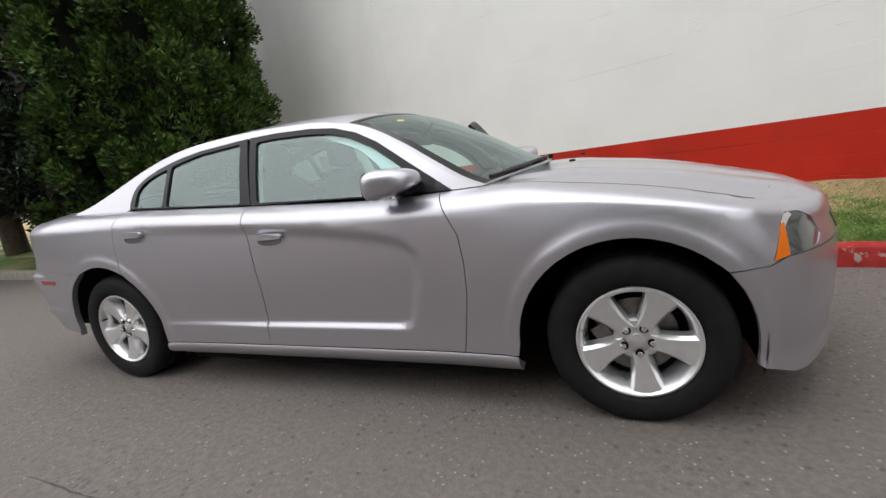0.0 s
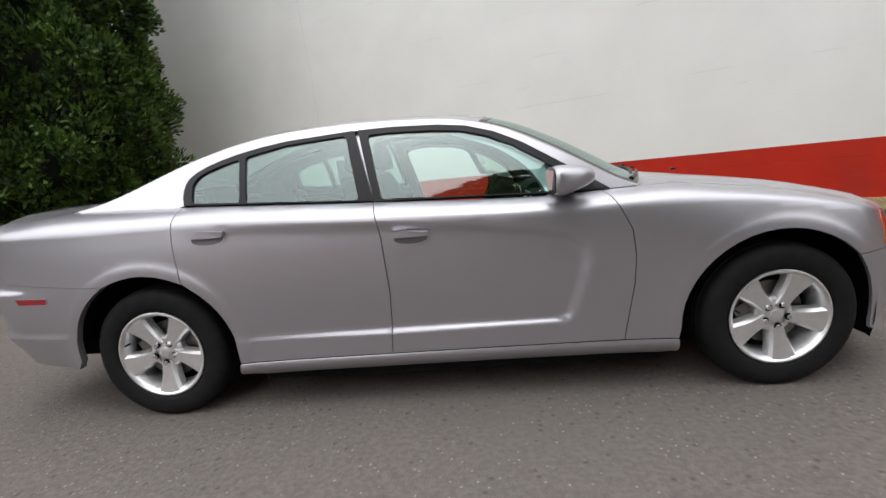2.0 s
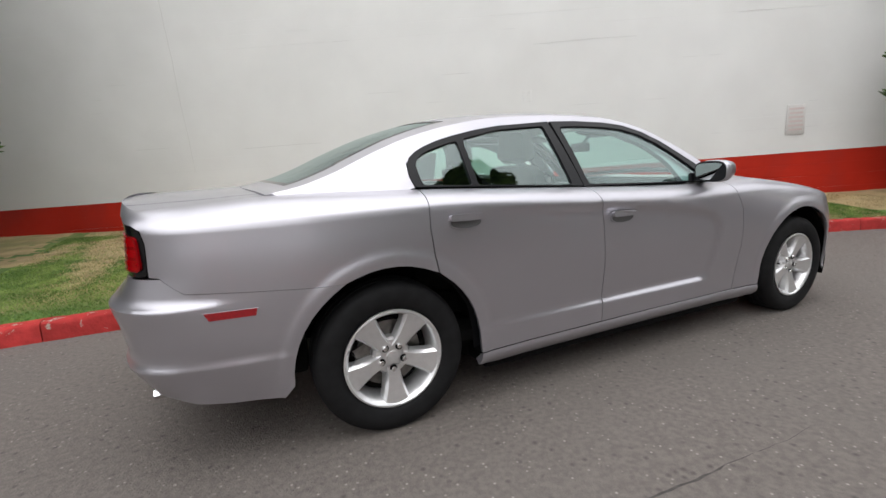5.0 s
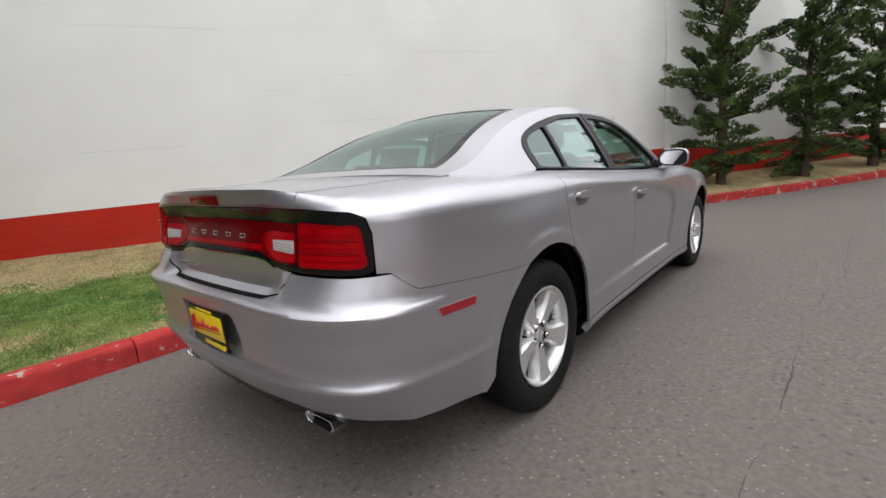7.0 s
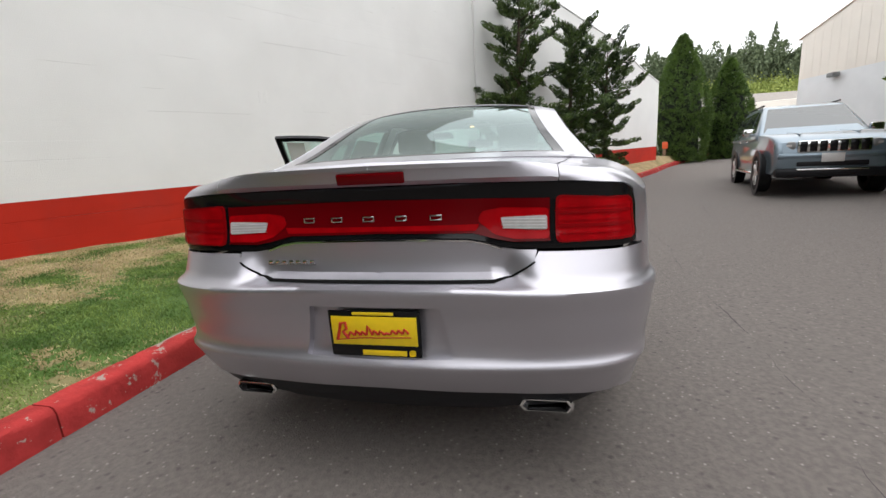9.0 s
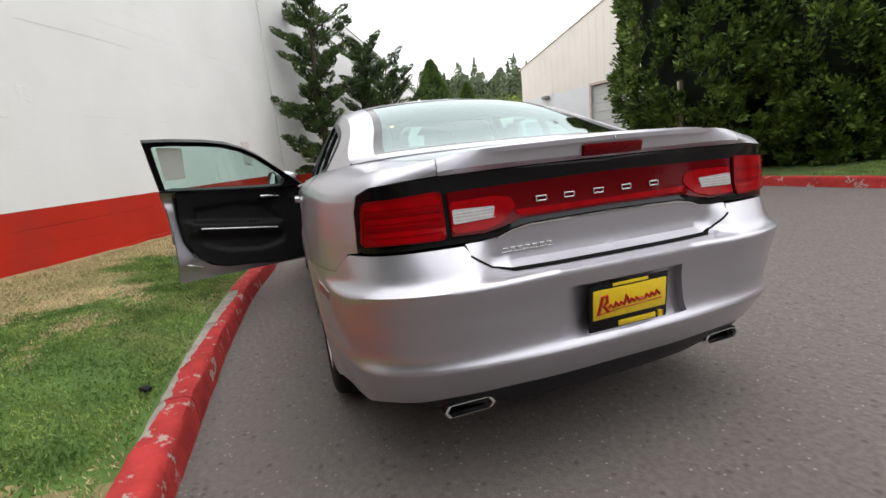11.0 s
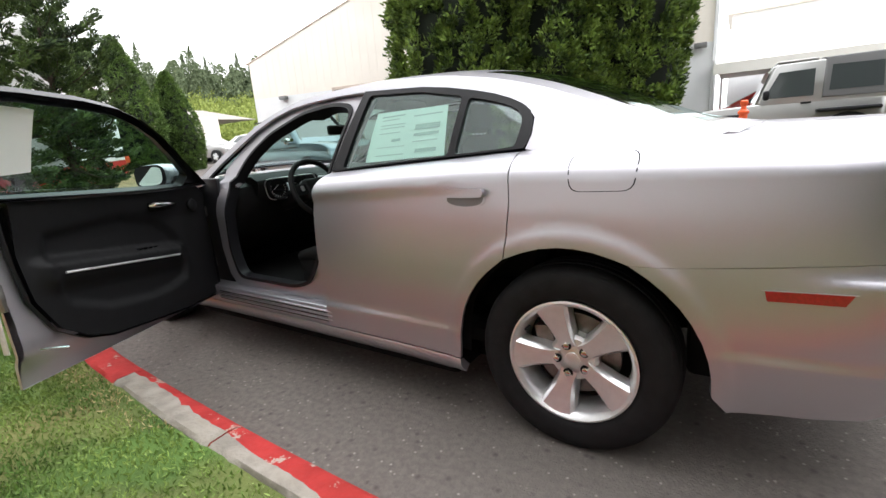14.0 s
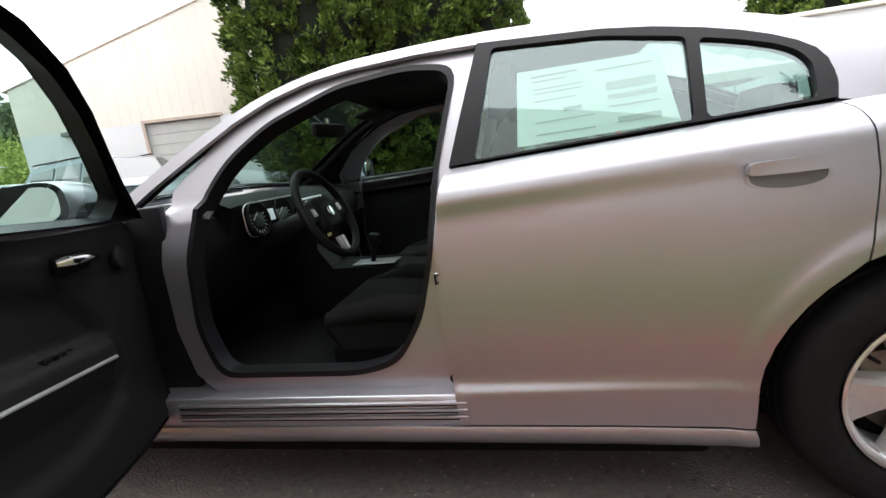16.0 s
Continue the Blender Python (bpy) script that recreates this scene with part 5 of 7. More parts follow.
part("dashboard", bm, CABIN, body, "black moulded dashboard")
bm = bmesh.new()
slab_profile(bm, [(0.70, 1.015), (0.56, 1.02), (0.49, 0.985), (0.485, 0.95), (0.53, 0.84), (0.70, 0.84)], 0.14, 0.62, 0.12)
part("instrument_hood", bm, CABIN, body)
gauge = new("instrument_panel")
gauge.parent = body
for y, r in ((0.49, 0.068), (0.30, 0.068)):
    face = pose(0.486, y, 0.918, 0, -80, 0)
    bm = bmesh.new()
    lathe(bm, [(r - 0.005, 0.0), (r - 0.003, 0.012), (r + 0.003, 0.012), (r + 0.006, 0.0)], 36, face)
    part("gauge_rim", bm, BLACK, gauge)
    bm = bmesh.new()
    cyl(bm, face @ pose(0, 0, -0.004), r - 0.004, 0.008, 32)
    part("gauge", bm, GLOSSBLACK, gauge)
    bm = bmesh.new()
    for k in range(15):
        q = radians(-40 + 18.6 * k)
        box(bm, face @ pose(math.sin(q) * (r - 0.016) * -1, math.cos(q) * (r - 0.016), 0.0015, 0, 0, math.degrees(q)), 0.003, 0.012, 0.002)
    box(bm, face @ pose(0.012, 0.012, 0.003, 0, 0, 35), 0.003, 0.05, 0.002)
    part("dial_mark", bm, CLEAR_LAMP, gauge, "pale dial marks and needle")
bm = bmesh.new()
run = rounded([(0.60, 0.985), (0.18, 0.985), (0.195, 0.852), (0.57, 0.852)], 0.05, 7)
tube(bm, [(0.472 + 0.10 * (0.985 - z), y, z) for y, z in run + run[:1]], 0.0032, 8)
part("silver_bezel", bm, ALLOY, gauge, "silver trim round the gauges")
# a faintly glowing plate makes the pale patch between the gauges
bm = bmesh.new()
box(bm, pose(0.484, 0.395, 0.925, 0, 10, 0), 0.004, 0.05, 0.05, 0.002)
part("trip_display", bm, mat("pale_glow_plate", (0.5, 0.55, 0.55), 0.3, emit=((0.7, 0.85, 0.9), 0.25)), gauge, "small pale plate with a faint glow")
stack = new("centre_console")
stack.parent = body
bm = bmesh.new()
slab_profile(bm, [(0.62, 0.97), (0.52, 0.965), (0.48, 0.85), (0.50, 0.72), (0.42, 0.60), (-0.25, 0.58), (-0.32, 0.66), (-0.42, 0.64), (-0.42, 0.36), (0.62, 0.36)], -0.13, 0.13, 0.02)
part("console_body", bm, CABIN, stack)
bm = bmesh.new()
tube(bm, [(0.505, 0.13, 0.955), (0.505, -0.13, 0.955), (0.475, -0.12, 0.79), (0.475, 0.12, 0.79), (0.505, 0.13, 0.955)], 0.006, 8)
part("silver_bezel", bm, ALLOY, stack, "silver trim ring")
bm = bmesh.new()
box(bm, pose(0.488, 0, 0.905, 0, -14, 0), 0.006, 0.18, 0.085, 0.003)
part("screen", bm, mat("screen_lit", (0.1, 0.12, 0.14), 0.15, emit=((0.75, 0.85, 0.9), 0.5)), stack)
bm = bmesh.new()
tube(bm, [(0.22, 0.0, 0.60), (0.20, 0.0, 0.70)], [0.012, 0.014], 10)
box(bm, pose(0.195, 0, 0.72, 0, -10, 0), 0.06, 0.05, 0.06, 0.02)
part("gear_lever", bm, CABIN, stack)
bm = bmesh.new()
box(bm, pose(0.2, 0, 0.604), 0.22, 0.12, 0.006, 0.002)
part("gear_plate", bm, ALLOY, stack, "silver gear surround")
bm = bmesh.new()
box(bm, pose(0.44, -0.02, 0.80, 0, 4, 0), 0.002, 0.045, 0.10, 0.0)
part("paper_tag", bm, mat("yellow_tag", (0.75, 0.68, 0.30), 0.6, vary=0.1, vscale=40), stack, "yellow paper tag")

# steering wheel
swheel = new("steering_wheel")
swheel.parent = car
swheel.matrix_basis = pose(0.24, 0.385, 0.905, 0, -66, 0)
bm = bmesh.new()
lathe(bm, [(0.185 + 0.0165 * math.cos(t), 0.0165 * math.sin(t)) for t in np.linspace(0, 2 * math.pi, 13)], 48)
part("wheel_ring", bm, CABIN, swheel, "black leather rim")
bm = bmesh.new()
box(bm, pose(0, 0, -0.02), 0.15, 0.17, 0.07, 0.03, 3)
part("airbag_pad", bm, CABIN, swheel)
for y in (-1, 1):
    bm = bmesh.new()
    box(bm, pose(0.01, y * 0.125, -0.01, 0, 0, 0), 0.07, 0.11, 0.025, 0.008)
    part("spoke", bm, CABIN, swheel)
    bm = bmesh.new()
    box(bm, pose(0.012, y * 0.115, 0.006), 0.034, 0.022, 0.012, 0.005)
    part("switch_pad", bm, ALLOY, swheel, "silver switch pad")
    bm = bmesh.new()
    box(bm, pose(-0.14, y * 0.02, -0.008, 0, 0, 6 * y), 0.07, 0.015, 0.018, 0.005)
    part("lower_spoke", bm, ALLOY, swheel, "silver spoke")
bm = bmesh.new()
cyl(bm, pose(0, 0, 0.018), 0.024, 0.008, 20, bevel=0.002)
part("badge", bm, CHROME, swheel)
bm = bmesh.new()
tube(bm, [(0.25, 0.385, 0.90), (0.6, 0.385, 0.80)], 0.05, 12)
part("steering_column", bm, CABIN, body)


def seat(y):
    """A front seat: cushion with bolsters, backrest, head restraint."""
    st = new("front_seat")
    st.parent = car
    bm = bmesh.new()
    slab_profile(bm, [(0.24, 0.50), (0.20, 0.555), (0.05, 0.565), (-0.25, 0.53), (-0.36, 0.50), (-0.36, 0.40), (0.18, 0.40)], y - 0.26, y + 0.26, 0.07)
    part("seat_cushion", bm, CLOTH, st, "black cloth cushion")
    for s in (-1, 1):
        bm = bmesh.new()
        tube(bm, [(0.2, y + s * 0.225, 0.52), (0.0, y + s * 0.235, 0.565), (-0.3, y + s * 0.235, 0.54)], [0.035, 0.05, 0.05], 10)
        part("bolster", bm, CLOTH, st)
    bm = bmesh.new()
    slab_profile(bm, [(-0.28, 0.50), (-0.36, 0.80), (-0.46, 1.10), (-0.50, 1.16), (-0.56, 1.15), (-0.54, 0.95), (-0.45, 0.55)], y - 0.25, y + 0.25, 0.08)
    part("backrest", bm, CLOTH, st, "black cloth backrest")
    bm = bmesh.new()
    slab_profile(bm, [(-0.45, 1.19), (-0.46, 1.30), (-0.49, 1.36), (-0.55, 1.35), (-0.56, 1.20), (-0.52, 1.17)], y - 0.135, y + 0.135, 0.06)
    part("head_restraint", bm, CLOTH, st)
    for s in (-0.06, 0.06):
        bm = bmesh.new()
        tube(bm, [(-0.51, y + s, 1.10), (-0.51, y + s, 1.22)], 0.007, 8)
        part("restraint_post", bm, CHROME, st)
    bm = bmesh.new()
    box(bm, pose(-0.05, y, 0.39), 0.5, 0.5, 0.09, 0.02)
    part("seat_base", bm, CABIN, st)


seat(-0.38)
seat(0.38)
bench = new("rear_seat")
bench.parent = car
bm = bmesh.new()
slab_profile(bm, [(-0.72, 0.50), (-0.78, 0.57), (-1.15, 0.53), (-1.2, 0.40), (-0.74, 0.40)], -0.66, 0.66, 0.08)
part("seat_cushion", bm, CLOTH, bench, "black cloth bench")
bm = bmesh.new()
slab_profile(bm, [(-1.08, 0.52), (-1.22, 0.85), (-1.32, 1.06), (-1.42, 1.06), (-1.30, 0.55)], -0.66, 0.66, 0.08)
part("backrest", bm, CLOTH, bench)
for y in (-0.36, 0.36):
    bm = bmesh.new()
    slab_profile(bm, [(-1.31, 1.07), (-1.33, 1.17), (-1.40, 1.17), (-1.41, 1.07)], y - 0.13, y + 0.13, 0.05)
    part("head_restraint", bm, CLOTH, bench)
bm = bmesh.new()
box(bm, pose(-1.60, 0, 1.045, 0, -3, 0), 0.5, 1.36, 0.03, 0.01)
part("parcel_shelf", bm, CABIN, body)

rmirror = new("rear_view_mirror")
rmirror.parent = car
bm = bmesh.new()
box(bm, pose(0.34, 0.0, 1.262, 0, 0, -12), 0.035, 0.24, 0.065, 0.015, 3)
tube(bm, [(0.36, 0.0, 1.28), (0.44, 0.0, 1.36)], 0.012, 8)
part("mirror_body", bm, CABIN, rmirror)
bm = bmesh.new()
slab_profile(bm, [(0.30, 1.405), (0.12, 1.425), (0.12, 1.445), (0.30, 1.43)], -0.1, 0.1, 0.03)
part("roof_console", bm, CABIN, body)
bm = bmesh.new()
box(bm, pose(0.2, 0.05, 1.408, 0, 5, 0), 0.04, 0.03, 0.008, 0.003)
part("map_light", bm, mat("map_light_lit", (0.9, 0.7, 0.4), 0.4, emit=((1.0, 0.55, 0.18), 3.0)), body, "lit warm map light")
for y, r in ((-0.36, 0), (0.40, 0)):
    bm = bmesh.new()
    box(bm, pose(0.20, y, 1.345, 0, 14, 0), 0.15, 0.34, 0.018, 0.008)
    part("sun_visor", bm, HEADLINER, body)

# driver's door aperture: silver jamb ring, sill treads, dark hinge post


def jamb(x, z):
    c = cab(x, np.asarray(z, float))[1]
    return x, np.where(np.asarray(z) < 1.0, -0.842 + 0.05 * step01(0.8, 1.0, z), c + 0.028), z


outer = [(0.625, 1.06), (0.635, 0.9), (0.635, 0.60), (0.60, 0.44), (0.54, 0.375), (-0.33, 0.375), (-0.345, 0.60), (-0.345, 0.85), (-0.37, 1.03), (-0.46, 1.39), (-0.25, 1.402), (0.0, 1.39), (0.14, 1.37), (0.28, 1.325), (0.45, 1.235)]
inner = rounded([(0.50, 1.02), (0.525, 0.90), (0.55, 0.60), (0.50, 0.43), (0.0, 0.425), (-0.13, 0.46), (-0.22, 0.60), (-0.275, 0.80), (-0.305, 1.03), (-0.375, 1.335), (-0.22, 1.362), (0.03, 1.338), (0.28, 1.245), (0.42, 1.14)], 0.06)
sheet("door_aperture", outer, jamb, PAINT, body, grid=0.03, holes=[inner], thick=0.05, mirror=True, label="silver door opening frame")
sheet("door_seal", ring(inner, 1.012), jamb, BLACK, body, grid=0.03, holes=[ring(inner, 0.972)], thick=0.06, mirror=True, lift=0.008, label="black rubber door seal")
sheet("door_aperture", [(x, z) for x, z in outer], jamb, PAINT, body, grid=0.05, holes=[inner], thick=0.03, mirror=False)
bm = bmesh.new()
box(bm, pose(0.74, 0.80, 0.66), 0.24, 0.03, 0.72, 0.01)
part("hinge_post", bm, BLACK, body)
for z in (0.50, 0.82):
    bm = bmesh.new()
    box(bm, pose(0.80, 0.835, z), 0.05, 0.06, 0.06, 0.008)
    cyl(bm, pose(0.83, 0.865, z), 0.013, 0.09, 12)
    part("door_hinge", bm, STEEL, body)
bm = bmesh.new()
slab_profile(bm, [(0.86, 0.24), (0.86, 0.376), (-0.345, 0.376), (-0.345, 0.24)], 0.76, 0.906, 0.012)
part("sill_step", bm, PAINT, body, "silver door sill")
for y, z in ((0.908, 0.312), (0.908, 0.334), (0.907, 0.356)):
    bm = bmesh.new()
    box(bm, pose(0.15, y, z), 0.98, 0.02, 0.008, 0.003)
    part("sill_ridge", bm, PAINT, body)
    # a dark strip under each ridge instead of a cut groove
    bm = bmesh.new()
    box(bm, pose(0.15, y - 0.004, z - 0.009), 0.98, 0.012, 0.007, 0.001)
    part("sill_groove", bm, DARK, body)
bm = bmesh.new()
cyl(bm, pose(-0.30, 0.853, 0.405, 90, 0, 0), 0.014, 0.012, 16, bevel=0.003)
part("grommet", bm, BLACK, body)
bm = bmesh.new()
tube(bm, [(-0.325, 0.85, 0.74), (-0.285, 0.88, 0.74), (-0.285, 0.88, 0.715), (-0.325, 0.85, 0.715)], 0.006, 8)
part("door_striker", bm, CHROME, body)

# inside of the open door
RIDGE = [(-0.14, 0.885), (0.23, 0.91), (0.45, 0.86), (0.56, 0.76), (0.62, 0.66), (0.62, 0.55), (0.58, 0.475), (0.45, 0.44), (0.32, 0.435), (0.08, 0.47), (-0.1, 0.55), (-0.17, 0.7)]


def trim(x, z):
    x, z = np.asarray(x, float), np.asarray(z, float)
    y = 0.822 - 0.032 * step01(0.80, 1.0, z)
    zt = 0.755 - 0.12 * (x + 0.13)
    arm = step01(zt + 0.03, zt - 0.02, z) * step01(zt - 0.15, zt - 0.05, z) * step01(0.64, 0.52, x) * step01(-0.23, -0.12, x)
    y = y - 0.05 * arm
    y = y + np.where(inside(x, z, RIDGE), 0.022 * step01(0, 0.05, edge_dist(x, z, RIDGE)), 0)
    y = y - 0.02 * step01(0.62, 0.78, x) * step01(0.5, 0.8, z)
    return x, -y, z


trim_line = [(-0.235, 1.035), (-0.24, 0.80), (-0.225, 0.62), (-0.16, 0.48), (-0.05, 0.40), (0.06, 0.365), (0.55, 0.318), (0.80, 0.325), (0.815, 0.6), (0.80, 0.93), (0.74, 0.985), (0.30, 1.0)]


def shell(x, z):
    """The inner steel of the door, running out to the folded lower edge."""
    fx, fy, fz = flank(x, z)
    return fx, fy + 0.05 - 0.040 * step01(0.46, 0.29, z), fz


TRIM_LINES = [[(x, 0.755 - 0.12 * (x + 0.13) + d) for x in np.arange(-0.22, 0.66, 0.012)] for d in (0.032, 0.018, 0.005, -0.008, -0.022, -0.05, -0.075, -0.1, -0.125, -0.152)]
sheet("door_shell", front_door, shell, PAINT, door_l, grid=0.04, thick=0, mirror=True)
sheet("inner_trim", trim_line, trim, CABIN, door_l, grid=0.012, thick=0.0, mirror=True, lines=TRIM_LINES, angle=80, label="black moulded door trim")
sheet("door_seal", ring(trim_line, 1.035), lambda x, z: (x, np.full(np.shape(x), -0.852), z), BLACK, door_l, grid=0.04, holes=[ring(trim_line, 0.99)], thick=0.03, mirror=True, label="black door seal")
bm = bmesh.new()
ty = lambda x, z: float(-trim(np.array([x]), np.array([z]))[1][0])
tube(bm, [(x, ty(x, 0.755 - 0.12 * (x + 0.13) - 0.05) - 0.004, 0.755 - 0.12 * (x + 0.13) - 0.05) for x in np.linspace(-0.10, 0.52, 14)], 0.0055, 8)
part("bright_strip", bm, ALLOY, door_l, "silver strip along the armrest")
bm = bmesh.new()
box(bm, pose(0.475, 0.80, 0.905), 0.15, 0.02, 0.05, 0.012)
part("handle_cup", bm, DARK, door_l)
bm = bmesh.new()
tube(bm, [(0.575, 0.783, 0.900), (0.53, 0.768, 0.906), (0.46, 0.762, 0.911), (0.405, 0.764, 0.914), (0.396, 0.784, 0.914)], [0.006, 0.010, 0.013, 0.014, 0.010], 10)
part("inner_handle", bm, CHROME, door_l, "chrome inner door handle")
for k in range(4):
    bm = bmesh.new()
    x = 0.30 + 0.035 * k
    box(bm, pose(x, ty(x, 0.69) + 0.02, 0.755 - 0.12 * (x + 0.13) + 0.006), 0.024, 0.02, 0.012, 0.004)
    part("window_switch", bm, GLOSSBLACK, door_l)
bm = bmesh.new()
cyl(bm, pose(0.70, 0.795, 0.88, 90, 0, 0), 0.035, 0.02, 24, bevel=0.005)
part("tweeter", bm, CABIN, door_l)
bm = bmesh.new()
tube(bm, [(-0.24, 0.86, 0.425), (-0.13, 0.86, 0.385)], 0.006, 8)
part("drain_strip", bm, CHROME, door_l)
bm = bmesh.new()
box(bm, pose(-0.296, 0.878, 0.66), 0.02, 0.03, 0.11, 0.005)
part("door_latch", bm, STEEL, door_l)
bm = bmesh.new()
box(bm, pose(-0.318, 0.90, 0.52, 0, 3, 0), 0.003, 0.03, 0.16, 0.001)
part("door_label", bm, CLEAR_LAMP, door_l, "pale paper label on the door edge")

# papers in the windows
PAPER = mat("window_paper", (0.82, 0.84, 0.82), 0.7, vary=0.03, vscale=10)
INK = mat("grey_print", (0.46, 0.48, 0.48), 0.7)
pap = new("window_sticker")
pap.parent = rdoor_l
q = [(-0.545, 1.072), (-0.975, 1.088), (-0.95, 1.29), (-0.56, 1.288)]
sheet("paper", q, cab, PAPER, pap, grid=0.06, thick=0.0005, mirror=True, lift=-0.012)
for x0, x1, z, h in ((-0.60, -0.73, 1.262, 0.006), (-0.60, -0.70, 1.248, 0.004), (-0.78, -0.93, 1.255, 0.005), (-0.80, -0.93, 1.198, 0.022), (-0.80, -0.93, 1.172, 0.012), (-0.60, -0.74, 1.225, 0.004), (-0.60, -0.74, 1.212, 0.004), (-0.60, -0.72, 1.19, 0.004), (-0.68, -0.73, 1.155, 0.012), (-0.80, -0.93, 1.148, 0.004), (-0.82, -0.93, 1.104, 0.016), (-0.6, -0.76, 1.095, 0.004), (-0.6, -0.76, 1.13, 0.003)):
    sheet("print_bar", [(x0, z), (x1, z + (x0 - x1) * 0.03), (x1, z + h + (x0 - x1) * 0.03), (x0, z + h)], cab, INK, pap, grid=0.06, thick=0, mirror=True, lift=-0.0105)
pap2 = new("window_sticker")
pap2.parent = door_l
sheet("paper", [(-0.335, 1.345), (-0.17, 1.335), (-0.155, 1.12), (-0.30, 1.11)], cab, PAPER, pap2, grid=0.06, thick=0.0005, mirror=True, lift=-0.012)

# ---- trees and shrubs ----
BARK = mat("bark", (0.085, 0.06, 0.042), 0.9, vary=0.4, vscale=14, bump=0.8, bscale=40)
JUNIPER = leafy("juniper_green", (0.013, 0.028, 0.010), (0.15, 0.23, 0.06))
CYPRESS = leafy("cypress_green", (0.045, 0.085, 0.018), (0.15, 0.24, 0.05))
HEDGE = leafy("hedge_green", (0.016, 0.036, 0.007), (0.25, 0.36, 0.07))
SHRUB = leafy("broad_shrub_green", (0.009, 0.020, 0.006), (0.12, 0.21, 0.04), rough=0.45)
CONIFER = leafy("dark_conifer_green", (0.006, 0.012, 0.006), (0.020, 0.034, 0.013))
# near-black core colour, standing in for the shade deep inside the crowns
INNER = mat("shaded_crown_core", (0.008, 0.013, 0.006), 0.95, vary=0.3, vscale=5)
RNG = np.random.default_rng(11)


def leaves(name, centers, dirs, length, width, material, parent, jitter=0.6, face=None):
    """Small bent leaf sprays at the given places, pointing roughly along dirs."""
    n = len(centers)
    d = dirs + RNG.normal(0, jitter, (n, 3))
    d /= np.linalg.norm(d, axis=1, keepdims=True)
    r = RNG.normal(0, 1, (n, 3)) if face is None else face + RNG.normal(0, 0.45, (n, 3))
    s = np.cross(d, r)
    s /= np.linalg.norm(s, axis=1, keepdims=True) + 1e-9
    L = (length * RNG.uniform(0.6, 1.3, n))[:, None]
    W = (width * RNG.uniform(0.6, 1.3, n))[:, None]
    nn = np.cross(d, s)
    a = centers - d * L * 0.5
    b = centers + s * W * 0.5 + nn * W * 0.15
    c = centers + d * L * 0.5
    e = centers - s * W * 0.5 + nn * W * 0.15
    V = np.stack([a, b, c, e], 1).reshape(-1, 3)
    me = bpy.data.meshes.new(name)
    me.vertices.add(4 * n)
    me.vertices.foreach_set("co", V.astype(np.float32).ravel())
    me.loops.add(4 * n)
    me.loops.foreach_set("vertex_index", np.arange(4 * n, dtype=np.int32))
    me.polygons.add(n)
    me.polygons.foreach_set("loop_start", np.arange(0, 4 * n, 4, dtype=np.int32))
    me.polygons.foreach_set("loop_total", np.full(n, 4, dtype=np.int32))
    me.update(calc_edges=True)
    me.materials.append(material)
    ob = new(name, me)
    ob.parent = parent
    return ob


def trunk(parent, pts, radii, name="trunk", material=None):
    bm = bmesh.new()
    tube(bm, pts, radii, 10)
    return part(name, bm, material or BARK, parent)


def dense_tree(name, x, y, z0, radius, height, shape, material, label, n, length, width, cat="tree", seed=1, clump=0.22, skirt=0.1, group="", ragged=1.0, per=48):
    """A tree clothed to the ground: clumps of sprays over an uneven envelope. shape(h) gives the share of the radius at height share h."""
    t = empty(name, pose(x, y, z0), label, cat, group)
    trunk(t, [(0, 0, -0.15), (0.02, 0, height * 0.4), (0, 0, height * 0.9)], [0.14, 0.09, 0.02])
    hs = np.linspace(skirt, 1, 14)
    # a dark core fills the crown in place of its inner shade
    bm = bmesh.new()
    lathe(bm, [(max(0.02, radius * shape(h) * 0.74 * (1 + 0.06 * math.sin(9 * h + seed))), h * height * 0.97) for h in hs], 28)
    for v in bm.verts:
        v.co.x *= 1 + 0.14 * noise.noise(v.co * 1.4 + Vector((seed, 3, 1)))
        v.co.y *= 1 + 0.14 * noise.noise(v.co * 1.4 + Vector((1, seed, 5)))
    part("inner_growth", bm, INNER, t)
    nc = max(40, n // per)
    h = skirt + (1 - skirt) * RNG.uniform(0, 1, nc) ** 1.15
    a = RNG.uniform(0, 2 * np.pi, nc)
    rr = np.array([shape(q) for q in h]) * radius
    wob = np.array([0.98 + ragged * 0.22 * noise.noise((math.cos(b) * 1.7 + seed, math.sin(b) * 1.7, q * 6)) + ragged * 0.22 * noise.noise((math.cos(b) * 4, math.sin(b) * 4 + seed, q * 15)) for b, q in zip(a, h)])
    C = np.stack([np.cos(a) * rr * wob, np.sin(a) * rr * wob, h * height], 1)
    size = clump * RNG.uniform(0.5, 1.25, nc) * 0.8
    k = RNG.integers(0, nc, n)
    ray = RNG.normal(0, 1, (n, 3))
    ray /= np.linalg.norm(ray, axis=1, keepdims=True)
    out = np.stack([np.cos(a[k]), np.sin(a[k]), np.full(n, 0.75)], 1)
    P = C[k] + ray * (size[k] * RNG.uniform(0.25, 1.0, n) ** 0.6)[:, None]
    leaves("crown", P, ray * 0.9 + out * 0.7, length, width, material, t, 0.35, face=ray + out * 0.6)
    return t


def column(h):
    return (min(1.0, (h + 0.12) / 0.3)) * (1 - 0.12 * h) if h < 0.72 else (1 - 0.12 * h) * math.sqrt(max(0.0, 1 - ((h - 0.72) / 0.30) ** 2))


def cone_shape(h):
    return (0.78 + 0.5 * h if h < 0.4 else 0.98 * (1 - (h - 0.4) / 0.6) ** 0.75 + 0.02) if h > 0.0 else 0.7


